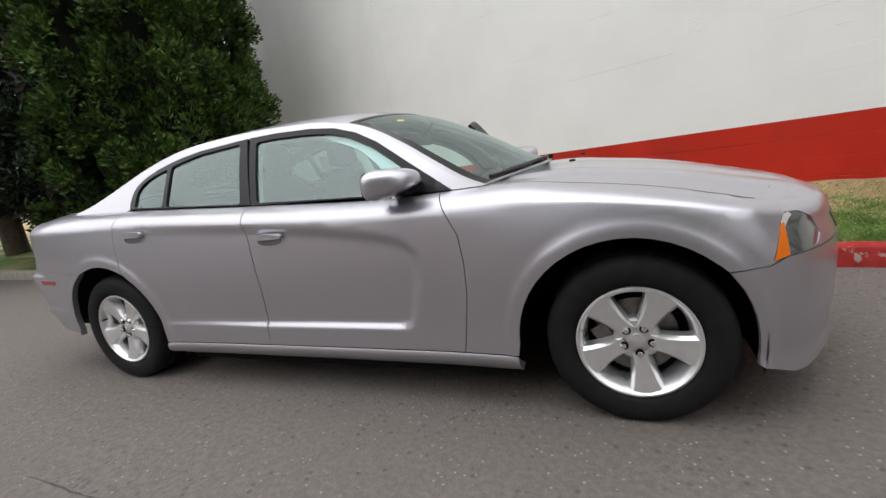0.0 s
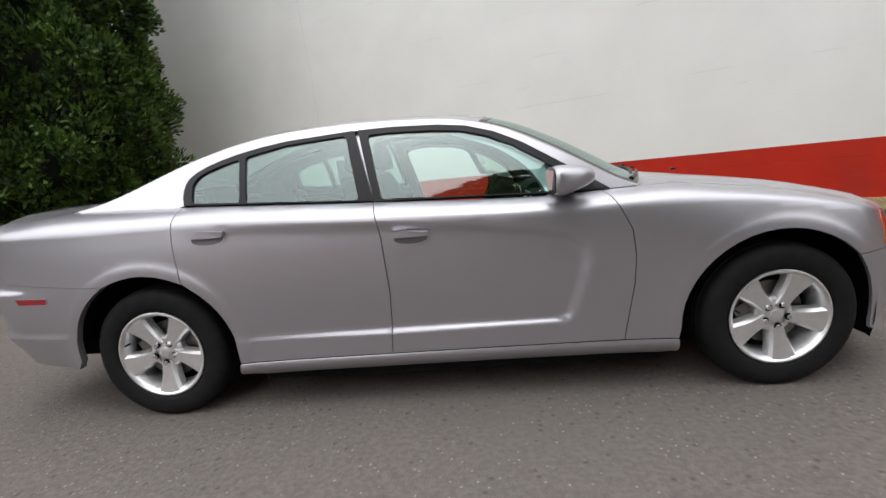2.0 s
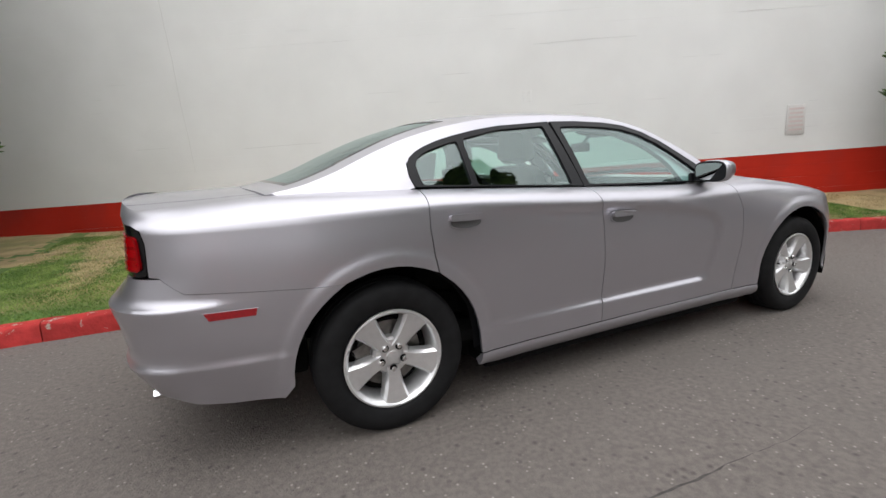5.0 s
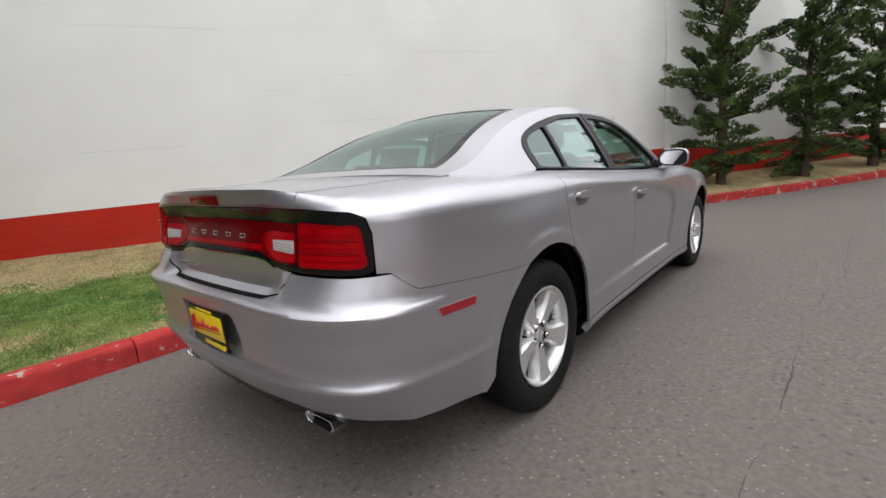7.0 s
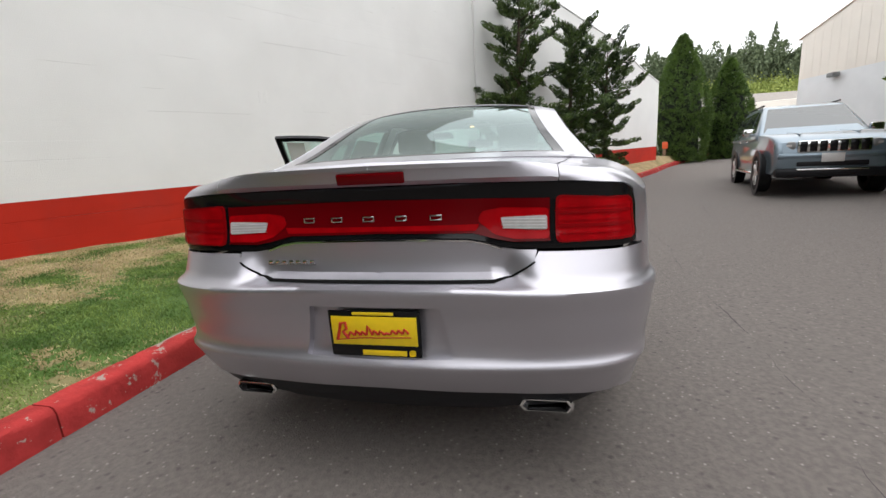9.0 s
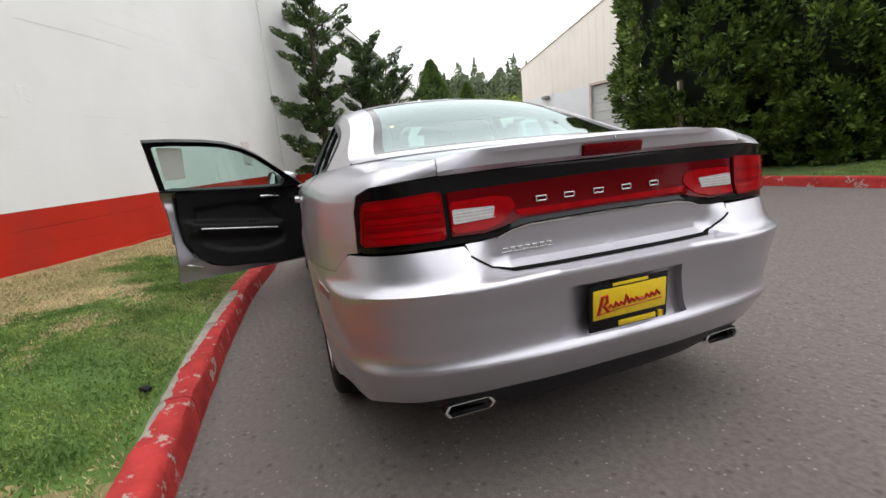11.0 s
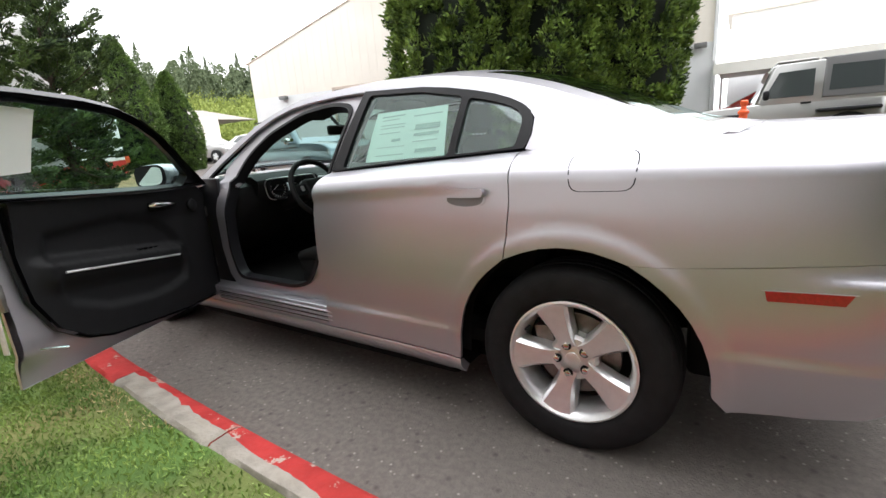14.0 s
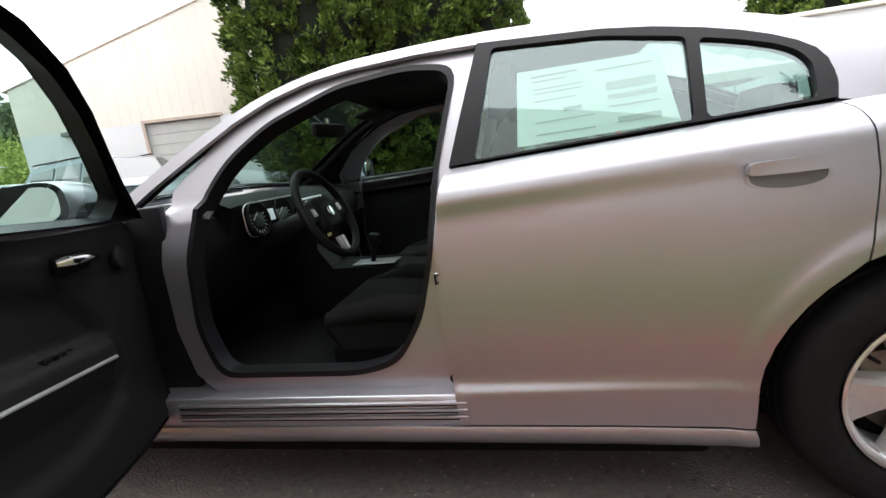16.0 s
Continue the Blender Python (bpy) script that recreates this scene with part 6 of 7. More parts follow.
def juniper(x, y, z0, height, spread, seed, label):
    """An open, wind-shaped juniper: leaning trunk, upswept limbs in layers, tufts along them with gaps between."""
    t = empty("juniper_tree", pose(x, y, z0), label, "tree", "junipers by the wall")
    rnd = random.Random(seed)
    trunk(t, [(0, 0, -0.1), (0.05, 0.03, height * 0.3), (-0.04, 0.05, height * 0.65), (0.03, 0, height * 0.98)], [0.10, 0.075, 0.045, 0.012])
    P, D, Fc = [], [], []
    nb = int(36 * height / 4)
    for i in range(nb):
        f = 0.035 + 0.955 * (i + rnd.random()) / nb
        a = i * 2.4 + rnd.uniform(-0.5, 0.5)
        reach = spread * (0.72 + 0.5 * f if f < 0.45 else 0.95 * (1.2 - f) ** 0.45) * rnd.choice((0.5, 0.75, 0.9, 1.0, 1.15))
        lift = rnd.uniform(0.1, 0.6) + 0.8 * max(0.0, f - 0.4) if f > 0.22 else rnd.uniform(-0.3, 0.25)
        base = Vector((0, 0, f * height))
        lift = max(lift, (0.12 - base.z) / reach)
        tip = base + Vector((math.cos(a) * reach, math.sin(a) * reach, reach * lift))
        mid = base.lerp(tip, 0.5) - Vector((0, 0, 0.08 * reach))
        trunk(t, [base, mid, tip], [0.028 * (1.1 - f) + 0.006, 0.014 * (1.1 - f) + 0.004, 0.004], "limb")
        tufts = max(4, int(reach * 6.5))
        for k in range(tufts):
            s = 0.06 + 0.94 * (k + rnd.random()) / tufts
            c = base * (1 - s) ** 2 + mid * 2 * s * (1 - s) + tip * s * s
            c = c + Vector((rnd.gauss(0, 0.08), rnd.gauss(0, 0.08), rnd.gauss(0.03, 0.04))) * (1.3 - 0.5 * s)
            m = 150
            o = RNG.normal(0, 1, (m, 3))
            o *= (RNG.uniform(0.3, 1.0, m) ** 0.5 / np.linalg.norm(o, axis=1))[:, None]
            along = np.array((math.cos(a), math.sin(a), lift))
            o = o * np.array([0.13, 0.13, 0.085]) * (1.25 - 0.4 * s) + along * (o @ along)[:, None] * 0.10
            P.append(np.array(c) + o)
            D.append(o * 5 + along * 0.8 + np.array((0, 0, 0.3)))
            Fc.append(o * 8 + np.array((0, 0, 0.5)))
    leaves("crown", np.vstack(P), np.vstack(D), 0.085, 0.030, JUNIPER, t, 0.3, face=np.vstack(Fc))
    return t


juniper(7.85, -0.12, float(lawn_z(7.85, -0.12)), 4.9, 1.3, 3, "dark green layered juniper on the bank by the white wall")
juniper(9.45, -1.45, float(lawn_z(9.45, -1.45)), 4.0, 1.2, 8, "open twisted juniper beside the white wall")
juniper(11.3, -2.62, float(lawn_z(11.3, -2.6)), 3.9, 1.3, 15, "ragged juniper beside the red foot of the wall")
dense_tree("cypress_tree", 19.6, -7.0, 0.50, 1.35, 5.65, cone_shape, CYPRESS, "tall clipped cone-shaped cypress behind the kerb", 42000, 0.10, 0.035, seed=2, clump=0.16, group="cypresses", ragged=0.3, per=16, skirt=0.015)
dense_tree("cypress_tree", 20.4, -9.3, 0.54, 1.15, 4.55, cone_shape, CYPRESS, "smaller clipped cone-shaped cypress behind the kerb", 32000, 0.10, 0.035, seed=5, clump=0.16, group="cypresses", ragged=0.3, per=16, skirt=0.015)
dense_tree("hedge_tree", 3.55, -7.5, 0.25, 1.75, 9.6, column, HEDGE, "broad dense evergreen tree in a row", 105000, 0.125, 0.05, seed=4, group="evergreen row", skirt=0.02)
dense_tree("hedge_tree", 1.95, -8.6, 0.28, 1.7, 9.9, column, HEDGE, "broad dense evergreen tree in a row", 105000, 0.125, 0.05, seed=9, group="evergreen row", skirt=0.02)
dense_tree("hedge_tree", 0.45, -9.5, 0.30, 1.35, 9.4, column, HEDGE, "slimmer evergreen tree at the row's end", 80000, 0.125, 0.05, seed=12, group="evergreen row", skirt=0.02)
# its top, out of view, is raised to block skylight on the wall
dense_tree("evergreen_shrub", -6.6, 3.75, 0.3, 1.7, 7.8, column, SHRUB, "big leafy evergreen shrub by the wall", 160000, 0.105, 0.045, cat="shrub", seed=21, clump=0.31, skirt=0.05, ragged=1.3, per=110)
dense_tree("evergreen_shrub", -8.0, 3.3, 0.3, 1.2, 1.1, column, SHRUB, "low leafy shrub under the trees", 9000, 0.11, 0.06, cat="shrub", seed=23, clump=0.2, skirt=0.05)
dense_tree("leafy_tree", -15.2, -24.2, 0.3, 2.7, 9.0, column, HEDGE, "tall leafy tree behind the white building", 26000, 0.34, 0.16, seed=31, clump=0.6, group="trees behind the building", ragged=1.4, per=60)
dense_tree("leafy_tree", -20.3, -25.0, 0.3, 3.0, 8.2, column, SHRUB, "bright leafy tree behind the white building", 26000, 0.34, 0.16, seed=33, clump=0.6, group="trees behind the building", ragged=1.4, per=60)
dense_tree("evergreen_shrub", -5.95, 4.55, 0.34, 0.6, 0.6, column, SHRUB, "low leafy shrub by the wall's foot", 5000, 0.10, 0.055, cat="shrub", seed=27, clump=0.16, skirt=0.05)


def tall_conifer(x, y, z0, height, spread, bare, seed, label):
    t = empty("conifer_tree", pose(x, y, z0), label, "tree", "dark conifers")
    rnd = random.Random(seed)
    trunk(t, [(0, 0, -0.2), (0.05, 0, height * 0.5), (0, 0, height)], [0.26, 0.17, 0.03])
    P, D = [], []
    for i in range(60):
        f = bare + (1 - bare) * (i + rnd.random()) / 60
        a = i * 2.4 + rnd.uniform(-0.4, 0.4)
        reach = spread * (1.05 - f) ** 0.6 * rnd.uniform(0.7, 1.1)
        base = Vector((0, 0, f * height))
        tip = base + Vector((math.cos(a) * reach, math.sin(a) * reach, -0.18 * reach))
        trunk(t, [base, base.lerp(tip, 0.5), tip], [0.035, 0.02, 0.005], "limb")
        for k in range(int(reach * 7)):
            s = 0.15 + 0.85 * (k + rnd.random()) / max(1, int(reach * 7))
            c = base.lerp(tip, s)
            m = 75
            P.append(np.array(c) + RNG.normal(0, 1, (m, 3)) * np.array([0.2, 0.2, 0.13]))
            D.append(np.tile(np.array((math.cos(a), math.sin(a), -0.3)), (m, 1)))
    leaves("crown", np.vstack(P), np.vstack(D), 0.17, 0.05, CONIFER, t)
    for k in range(5):
        a = k * 1.3 + seed
        z = 0.5 + 0.25 * k
        trunk(t, [(0, 0, z), (0.5 * math.cos(a), 0.5 * math.sin(a), z + 0.15), (1.0 * math.cos(a), 1.0 * math.sin(a), z - 0.05)], [0.03, 0.018, 0.006], "dead_limb")
    return t


tall_conifer(-8.6, 2.75, 0.3, 11, 2.4, 0.10, 3, "tall dark conifer with bare lower limbs on the lawn")
tall_conifer(-10.8, 4.0, 0.35, 12, 3.0, 0.07, 6, "tall dark conifer standing behind another on the lawn")
tall_conifer(-12.6, 3.6, 0.35, 12, 3.0, 0.08, 13, "tall dark conifer at the back of the lawn")
tall_conifer(-8.3, 5.6, 0.35, 12, 2.6, 0.2, 9, "tall dark conifer close to the wing wall")

# ---- far side: island, buildings, vehicles ----
isl = tagged(new("kerb_island"), "red painted kerb along the far grass strip", "kerb", kind="structure")
kerb_run([(x, -6.35 - 0.02 * (x + 2) ** 2 * (x < -2)) for x in np.arange(-14, 2.6, 0.4)] + [(2.9, -6.1), (3.2, -5.7)], isl, -1, 1.6)
IGRASS = mat("island_grass", (0.085, 0.13, 0.03), 0.95, vary=0.35, vscale=4, bump=0.8, bscale=60, dark=(0.12, 0.08, 0.04), dscale=0.8, damount=0.6)
isl_rows = []
for x in np.arange(-14, 5.6, 0.5):
    y0 = -6.5 - 0.02 * (x + 2) ** 2 * (x < -2)
    isl_rows.append([(x, y, float(gz(x, y)) + 0.13 + 0.02 * noise.noise((x, y, 0))) for y in np.linspace(y0, -8.3 if x < -1.2 else -11.6, 14)])
V = [p for r in isl_rows for p in r]
island = put("grass_strip", V, [(i * 14 + j, (i + 1) * 14 + j, (i + 1) * 14 + j + 1, i * 14 + j + 1) for i in range(len(isl_rows) - 1) for j in range(13)], IGRASS)
tagged(island, "mown grass strip with bare soil under the evergreens", "grass", kind="structure")

SIDING = mat("cream_siding", (0.86, 0.80, 0.72), 0.55, vary=0.04, vscale=1.5, dark=(0.62, 0.58, 0.52), dscale=0.4, damount=0.4)
BLOCKWHITE = mat("white_blockwork", (0.80, 0.81, 0.82), 0.65, vary=0.05, vscale=2, bump=0.2, bscale=60)
ROOFTRIM = mat("tan_roof_trim", (0.62, 0.50, 0.42), 0.6, vary=0.2, vscale=5)
ROLLER = mat("roller_door_paint", (0.60, 0.60, 0.57), 0.45, vary=0.06, vscale=4)
hall = tagged(new("hall_building"), "pale gabled metal hall with a roller door", "building")
ha, hb = Vector((13.48, -8.82, 0)), Vector((-1.28, -12.24, 0))
hd = (hb - ha).normalized()
hn = Vector((hd.y, -hd.x, 0)) * -1
if hn.y > 0:
    hn = -hn
hl = (hb - ha).length


def hall_slab(name, prof, d0, d1, material, label="", parent=None):
    vs = [tuple(ha + hd * s + hn * d + Vector((0, 0, h))) for d in (d0, d1) for s, h in prof]
    n = len(prof)
    return put(name, vs, [tuple(range(n)), tuple(range(n, 2 * n))[::-1]] + [(k, n + k, n + (k + 1) % n, (k + 1) % n) for k in range(n)], material, parent or hall, label, smooth=False)


APEX = 4.40 + 0.315 * hl / 2
G0, G1 = 3.52, 5.68
hall_slab("lower_wall", [(0, -0.2), (G0, -0.2), (G0, 3.13), (0, 3.13)], 0, 0.25, BLOCKWHITE, "white lower wall")
hall_slab("lower_wall", [(G1, -0.2), (hl, -0.2), (hl, 3.13), (G1, 3.13)], 0, 0.25, BLOCKWHITE)
hall_slab("gable_wall", [(0, 3.13), (hl, 3.13), (hl, 4.40), (hl / 2, APEX), (0, 4.40)], 0.0, 0.25, SIDING, "cream ribbed gable")
for k in range(int(hl / 0.3)):
    s = 0.15 + 0.3 * k
    top = 4.38 + 0.315 * min(s, hl - s)
    hall_slab("siding_rib", [(s, 3.14), (s + 0.035, 3.14), (s + 0.035, top), (s, top)], -0.006, -0.001, SIDING)
for k in range(9):
    z = 0.4 + 0.3 * k
    hall_slab("roller_slat", [(G0, z), (G1, z), (G1, z + 0.29), (G0, z + 0.29)], 0.09 + 0.006 * (k % 2), 0.14, ROLLER)
hall_slab("roller_door_jamb", [(G0 - 0.08, 0), (G0, 0), (G0, 3.18), (G0 - 0.08, 3.18)], -0.03, 0.05, ROOFTRIM)
hall_slab("roller_door_head", [(G0 - 0.08, 3.12), (G1 + 0.08, 3.12), (G1 + 0.08, 3.2), (G0 - 0.08, 3.2)], -0.035, 0.05, ROOFTRIM)
for s0, s1, z0, z1 in ((-0.12, hl / 2, 4.36, APEX), (hl / 2, hl + 0.12, APEX, 4.36)):
    hall_slab("roof_edge", [(s0, z0), (s1, z1), (s1, z1 + 0.035), (s0, z0 + 0.035)], -0.03, 0.3, ROOFTRIM, "tan roof edge")
hall_slab("roof", [(0, 4.42), (hl / 2, APEX + 0.02), (hl, 4.42), (hl, 4.40), (hl / 2, APEX), (0, 4.40)], 0.25, 22, ROOFTRIM)
for s in (0.12, hl - 0.12):
    hall_slab("side_wall", [(s - 0.12, -0.2), (s + 0.12, -0.2), (s + 0.12, 4.40), (s - 0.12, 4.40)], 0.25, 22, BLOCKWHITE)
LAMPGREY = mat("lamp_grey", (0.2, 0.2, 0.2), 0.5)
for s, h in ((1.42, 3.05), (hl - 0.35, 3.05)):
    fix = new("wall_lamp")
    fix.parent = hall
    fix.matrix_basis = Matrix.Translation(ha + hd * s - hn * 0.12 + Vector((0, 0, h)))
    bm = bmesh.new()
    box(bm, pose(0, 0, 0), 0.3, 0.2, 0.12, 0.02)
    part("lamp_body", bm, LAMPGREY, fix)
hall_slab("downpipe", [(hl - 0.05, 0.2), (hl + 0.03, 0.2), (hl + 0.03, 4.3), (hl - 0.05, 4.3)], -0.1, -0.02, BLOCKWHITE)

# paler building and a white tent roof beyond the parked four-by-four
annex = tagged(new("annex_building"), "white flat building behind the tent", "building")
bm = bmesh.new()
box(bm, pose(-9.5, -19, 2.3), 16, 3, 4.6, 0.05)
part("annex_wall", bm, BLOCKWHITE, annex)
bm = bmesh.new()
box(bm, pose(-9.5, -19, 4.68), 16.3, 3.3, 0.16, 0.03)
part("annex_roof_edge", bm, SIDING, annex)
tent = tagged(new("tent_canopy"), "white pitched fabric canopy on poles over a parking bay", "tent")
TENT = mat("tent_fabric", (0.82, 0.80, 0.74), 0.7, vary=0.03, vscale=3)
bm = bmesh.new()
n = 12
rows_ = []
for i in range(n + 1):
    r = []
    for j in range(n + 1):
        u, v = i / n * 2 - 1, j / n * 2 - 1
        m = max(abs(u), abs(v))
        r.append(bm.verts.new((-4.9 + u * 3.6, -14.4 + v * 2.6, 2.50 + 1.75 * (1 - m) ** 1.5)))
    rows_.append(r)
for i in range(n):
    for j in range(n):
        bm.faces.new((rows_[i][j], rows_[i + 1][j], rows_[i + 1][j + 1], rows_[i][j + 1]))
part("tent_roof", bm, TENT, tent, "white peaked fabric roof")
bm = bmesh.new()
box(bm, pose(-4.9, -11.79, 2.38), 7.2, 0.02, 0.26)
part("valance", bm, TENT, tent)
for px_ in (-1.32, -8.48):
    for py_ in (-11.82, -16.98):
        bm = bmesh.new()
        cyl(bm, pose(px_, py_, 1.35), 0.04, 2.5, 12)
        part("pole", bm, ALLOY, tent)

TINT = mat("dark_car_glass", (0.05, 0.058, 0.06), 0.05, coat=1.0)
BLUEMET = mat("light_blue_paint", (0.20, 0.26, 0.31), 0.32, 0.6, coat=1.0, vary=0.06, vscale=300)
HARDTOP = mat("dark_grey_hardtop", (0.12, 0.12, 0.122), 0.6, bump=0.05, bscale=300)
SILV2 = mat("silver_body_paint", (0.40, 0.40, 0.39), 0.32, 0.7, coat=1.0)
REDP = mat("red_car_paint", (0.45, 0.02, 0.015), 0.3, coat=1.0)
WHITEP = mat("white_car_paint", (0.7, 0.7, 0.7), 0.3, coat=1.0)
MAROON = mat("maroon_car_paint", (0.14, 0.012, 0.02), 0.3, coat=1.0)


def loft_body(bm, prof, hw, taper, edge=0.05):
    c = np.array(prof).mean(0)
    rows = []
    for f, k in ((-1, 0.90), (-0.994, 0.94), (-0.975, 0.97), (-0.93, 0.99), (-0.84, 1), (0.84, 1), (0.93, 0.99), (0.975, 0.97), (0.994, 0.94), (1, 0.90)):
        xm = max(q[0] for q in prof)
        rows.append([bm.verts.new((c[0] + (p[0] - c[0]) * k, f * hw * taper(p[1]) * (1 - 0.13 * float(step01(0.62, 1.02, p[0] / xm)) * (xm > 1.6)), c[1] + (p[1] - c[1]) * k)) for p in prof])
    n = len(prof)
    for p, q in zip(rows, rows[1:]):
        for j in range(n):
            bm.faces.new((p[j], p[(j + 1) % n], q[(j + 1) % n], q[j]))
    bm.faces.new(rows[0][::-1]), bm.faces.new(rows[-1])


def simple_wheel(parent, x, y, r, w=0.23):
    wh = new("wheel")
    wh.parent = parent
    wh.matrix_basis = pose(x, y, r, -90 if y < 0 else 90, 0, 0)
    bm = bmesh.new()
    lathe(bm, [(r * 0.64, -w / 2 + 0.01), (r * 0.9, -w / 2), (r, -w * 0.35), (r, w * 0.35), (r * 0.9, w / 2), (r * 0.64, w / 2)], 32)
    part("tyre", bm, RUBBER, wh)
    bm = bmesh.new()
    lathe(bm, [(r * 0.65, -w / 2), (r * 0.58, -w / 2 + 0.03), (r * 0.5, 0.02), (0, 0.02)], 28)
    part("rim", bm, STEEL, wh)
    for k in range(5):
        bm = bmesh.new()
        box(bm, Matrix.Rotation(radians(72 * k), 4, "Z") @ pose(r * 0.33, 0, -w / 2 + 0.015), r * 0.62, 0.09, 0.03, 0.01)
        part("spoke", bm, ALLOY, wh)


def vehicle(name, m, label, paint, prof, cabin, hw, taper, windows, wheels, r, screen, extra=None, cabin_paint=None, group=""):
    """A parked car seen from afar: body, cabin, glass, wheels, lamps."""
    v = empty(name, m, label, "car", group)
    bm = bmesh.new()
    loft_body(bm, prof, hw, taper)
    part("body", bm, paint, v)
    bm = bmesh.new()
    loft_body(bm, cabin, hw, taper)
    part("cabin", bm, cabin_paint or paint, v)
    for q in windows:
        for s in (-1, 1):
            pts = [(x, s * (hw * taper(z) + 0.004), z) for x, z in q]
            bm = bmesh.new()
            bm.faces.new([bm.verts.new(p) for p in pts])
            e = bmesh.ops.extrude_face_region(bm, geom=bm.faces[:])
            bmesh.ops.translate(bm, vec=(0, s * 0.006, 0), verts=[q_ for q_ in e["geom"] if isinstance(q_, bmesh.types.BMVert)])
            part("side_window", bm, TINT, v, smooth=False)
    for (x0, z0), (x1, z1) in screen:
        bm = bmesh.new()
        w0, w1 = hw * taper(z0) * 0.9, hw * taper(z1) * 0.9
        d = Vector((z0 - z1, 0, x1 - x0)).normalized()
        if d.z < 0:
            d = -d
        k = 0.012
        bm.faces.new([bm.verts.new(Vector(p) + d * k) for p in ((x0, -w0, z0), (x0, w0, z0), (x1, w1, z1), (x1, -w1, z1))])
        part("windscreen", bm, TINT, v, smooth=False)
    for x in wheels:
        for s in (-1, 1):
            simple_wheel(v, x, s * (hw - 0.10), r)
            # a black ring on the body stands in for the shaded wheel gap
            bm = bmesh.new()
            lathe(bm, [(r * 1.16, -0.02), (r * 1.16, 0.012), (r * 0.9, 0.014)], 28, pose(x, s * (hw + 0.002), r, 90, 0, 0))
            part("wheel_arch", bm, BLACK, v)
    return v


def bits(v, items):
    for nm, m, size, bev, material in items:
        bm = bmesh.new()
        box(bm, m, *size, bev)
        part(nm, bm, material, v)


suv_prof = [(-2.36, 0.45), (-2.40, 0.75), (-2.36, 1.08), (0.9, 1.11), (1.1, 1.13), (1.6, 1.12), (2.0, 1.08), (2.22, 1.02), (2.33, 0.94), (2.37, 0.74), (2.385, 0.60), (2.33, 0.46), (2.15, 0.36), (-2.2, 0.36)]
suv_cab = [(-2.34, 1.0), (-2.22, 1.45), (-2.0, 1.72), (-1.4, 1.77), (-0.2, 1.76), (0.25, 1.70), (1.15, 1.08), (1.1, 1.0)]
taper = lambda z: 1.0 if z < 1.0 else 1.0 - 0.29 * (z - 1.0) / 0.76
suv = vehicle("parked_suv", pose(7.6, -6.10, float(gz(7.6, -6.10)) - 0.0, 0, 0, 180 - 13.5), "light blue sport utility vehicle parked on the road", BLUEMET, suv_prof, suv_cab, 0.95, taper,
              [[(-1.95, 1.15), (-1.85, 1.6), (-1.05, 1.65), (-1.0, 1.14)], [(-0.92, 1.14), (-0.95, 1.65), (-0.1, 1.66), (0.0, 1.13)], [(0.08, 1.13), (0.0, 1.64), (0.22, 1.6), (0.86, 1.13)]], (-1.45, 1.46), 0.38, [((1.02, 1.15), (0.32, 1.66)), ((-2.30, 1.2), (-2.1, 1.6))])
items = [("grille", pose(2.365, 0, 0.86), (0.05, 1.02, 0.21), 0.02, CHROME), ("number_plate", pose(2.41, 0, 0.66), (0.015, 0.32, 0.15), 0.004, CLEAR_LAMP), ("lower_bumper", pose(2.27, 0, 0.40), (0.22, 1.62, 0.17), 0.06, BLACK), ("bonnet_ridge", pose(1.62, 0.42, 1.112, 0, 3, 0), (0.95, 0.03, 0.02), 0.008, BLUEMET), ("bonnet_ridge", pose(1.62, -0.42, 1.112, 0, 3, 0), (0.95, 0.03, 0.02), 0.008, BLUEMET), ("bumper_step", pose(2.34, 0, 0.70), (0.13, 1.58, 0.10), 0.04, BLUEMET), ("air_intake", pose(2.372, 0, 0.555), (0.03, 1.0, 0.09), 0.012, BLACK), ("bright_strip", pose(2.40, 0, 0.455), (0.03, 1.0, 0.03), 0.008, CHROME)]
for k in range(7):
    items.append(("grille_slot", pose(2.392, -0.42 + 0.14 * k, 0.86), (0.01, 0.105, 0.18), 0.004, GLOSSBLACK))
for s in (-1, 1):
    items += [("headlamp", pose(2.26, s * 0.67, 0.88, 0, 0, s * 20), (0.14, 0.34, 0.16), 0.05, LAMPGREY), ("headlamp_lens", pose(2.295, s * 0.66, 0.88, 0, 0, s * 20), (0.09, 0.24, 0.10), 0.04, CLEAR_LAMP), ("fog_lamp", pose(2.34, s * 0.62, 0.60), (0.06, 0.16, 0.08), 0.02, CLEAR_LAMP), ("mirror", pose(0.85, s * 1.03, 1.18), (0.12, 0.22, 0.16), 0.04, CHROME), ("roof_rail", pose(-0.95, s * 0.66, 1.775), (1.9, 0.035, 0.03), 0.01, BLACK), ("door_handle", pose(-0.65, s * 0.965, 1.0), (0.18, 0.03, 0.03), 0.01, CHROME), ("door_handle", pose(0.25, s * 0.965, 1.0), (0.18, 0.03, 0.03), 0.01, CHROME), ("side_step", pose(0.0, s * 0.93, 0.36), (2.1, 0.12, 0.06), 0.02, CHROME)]
bits(suv, items)

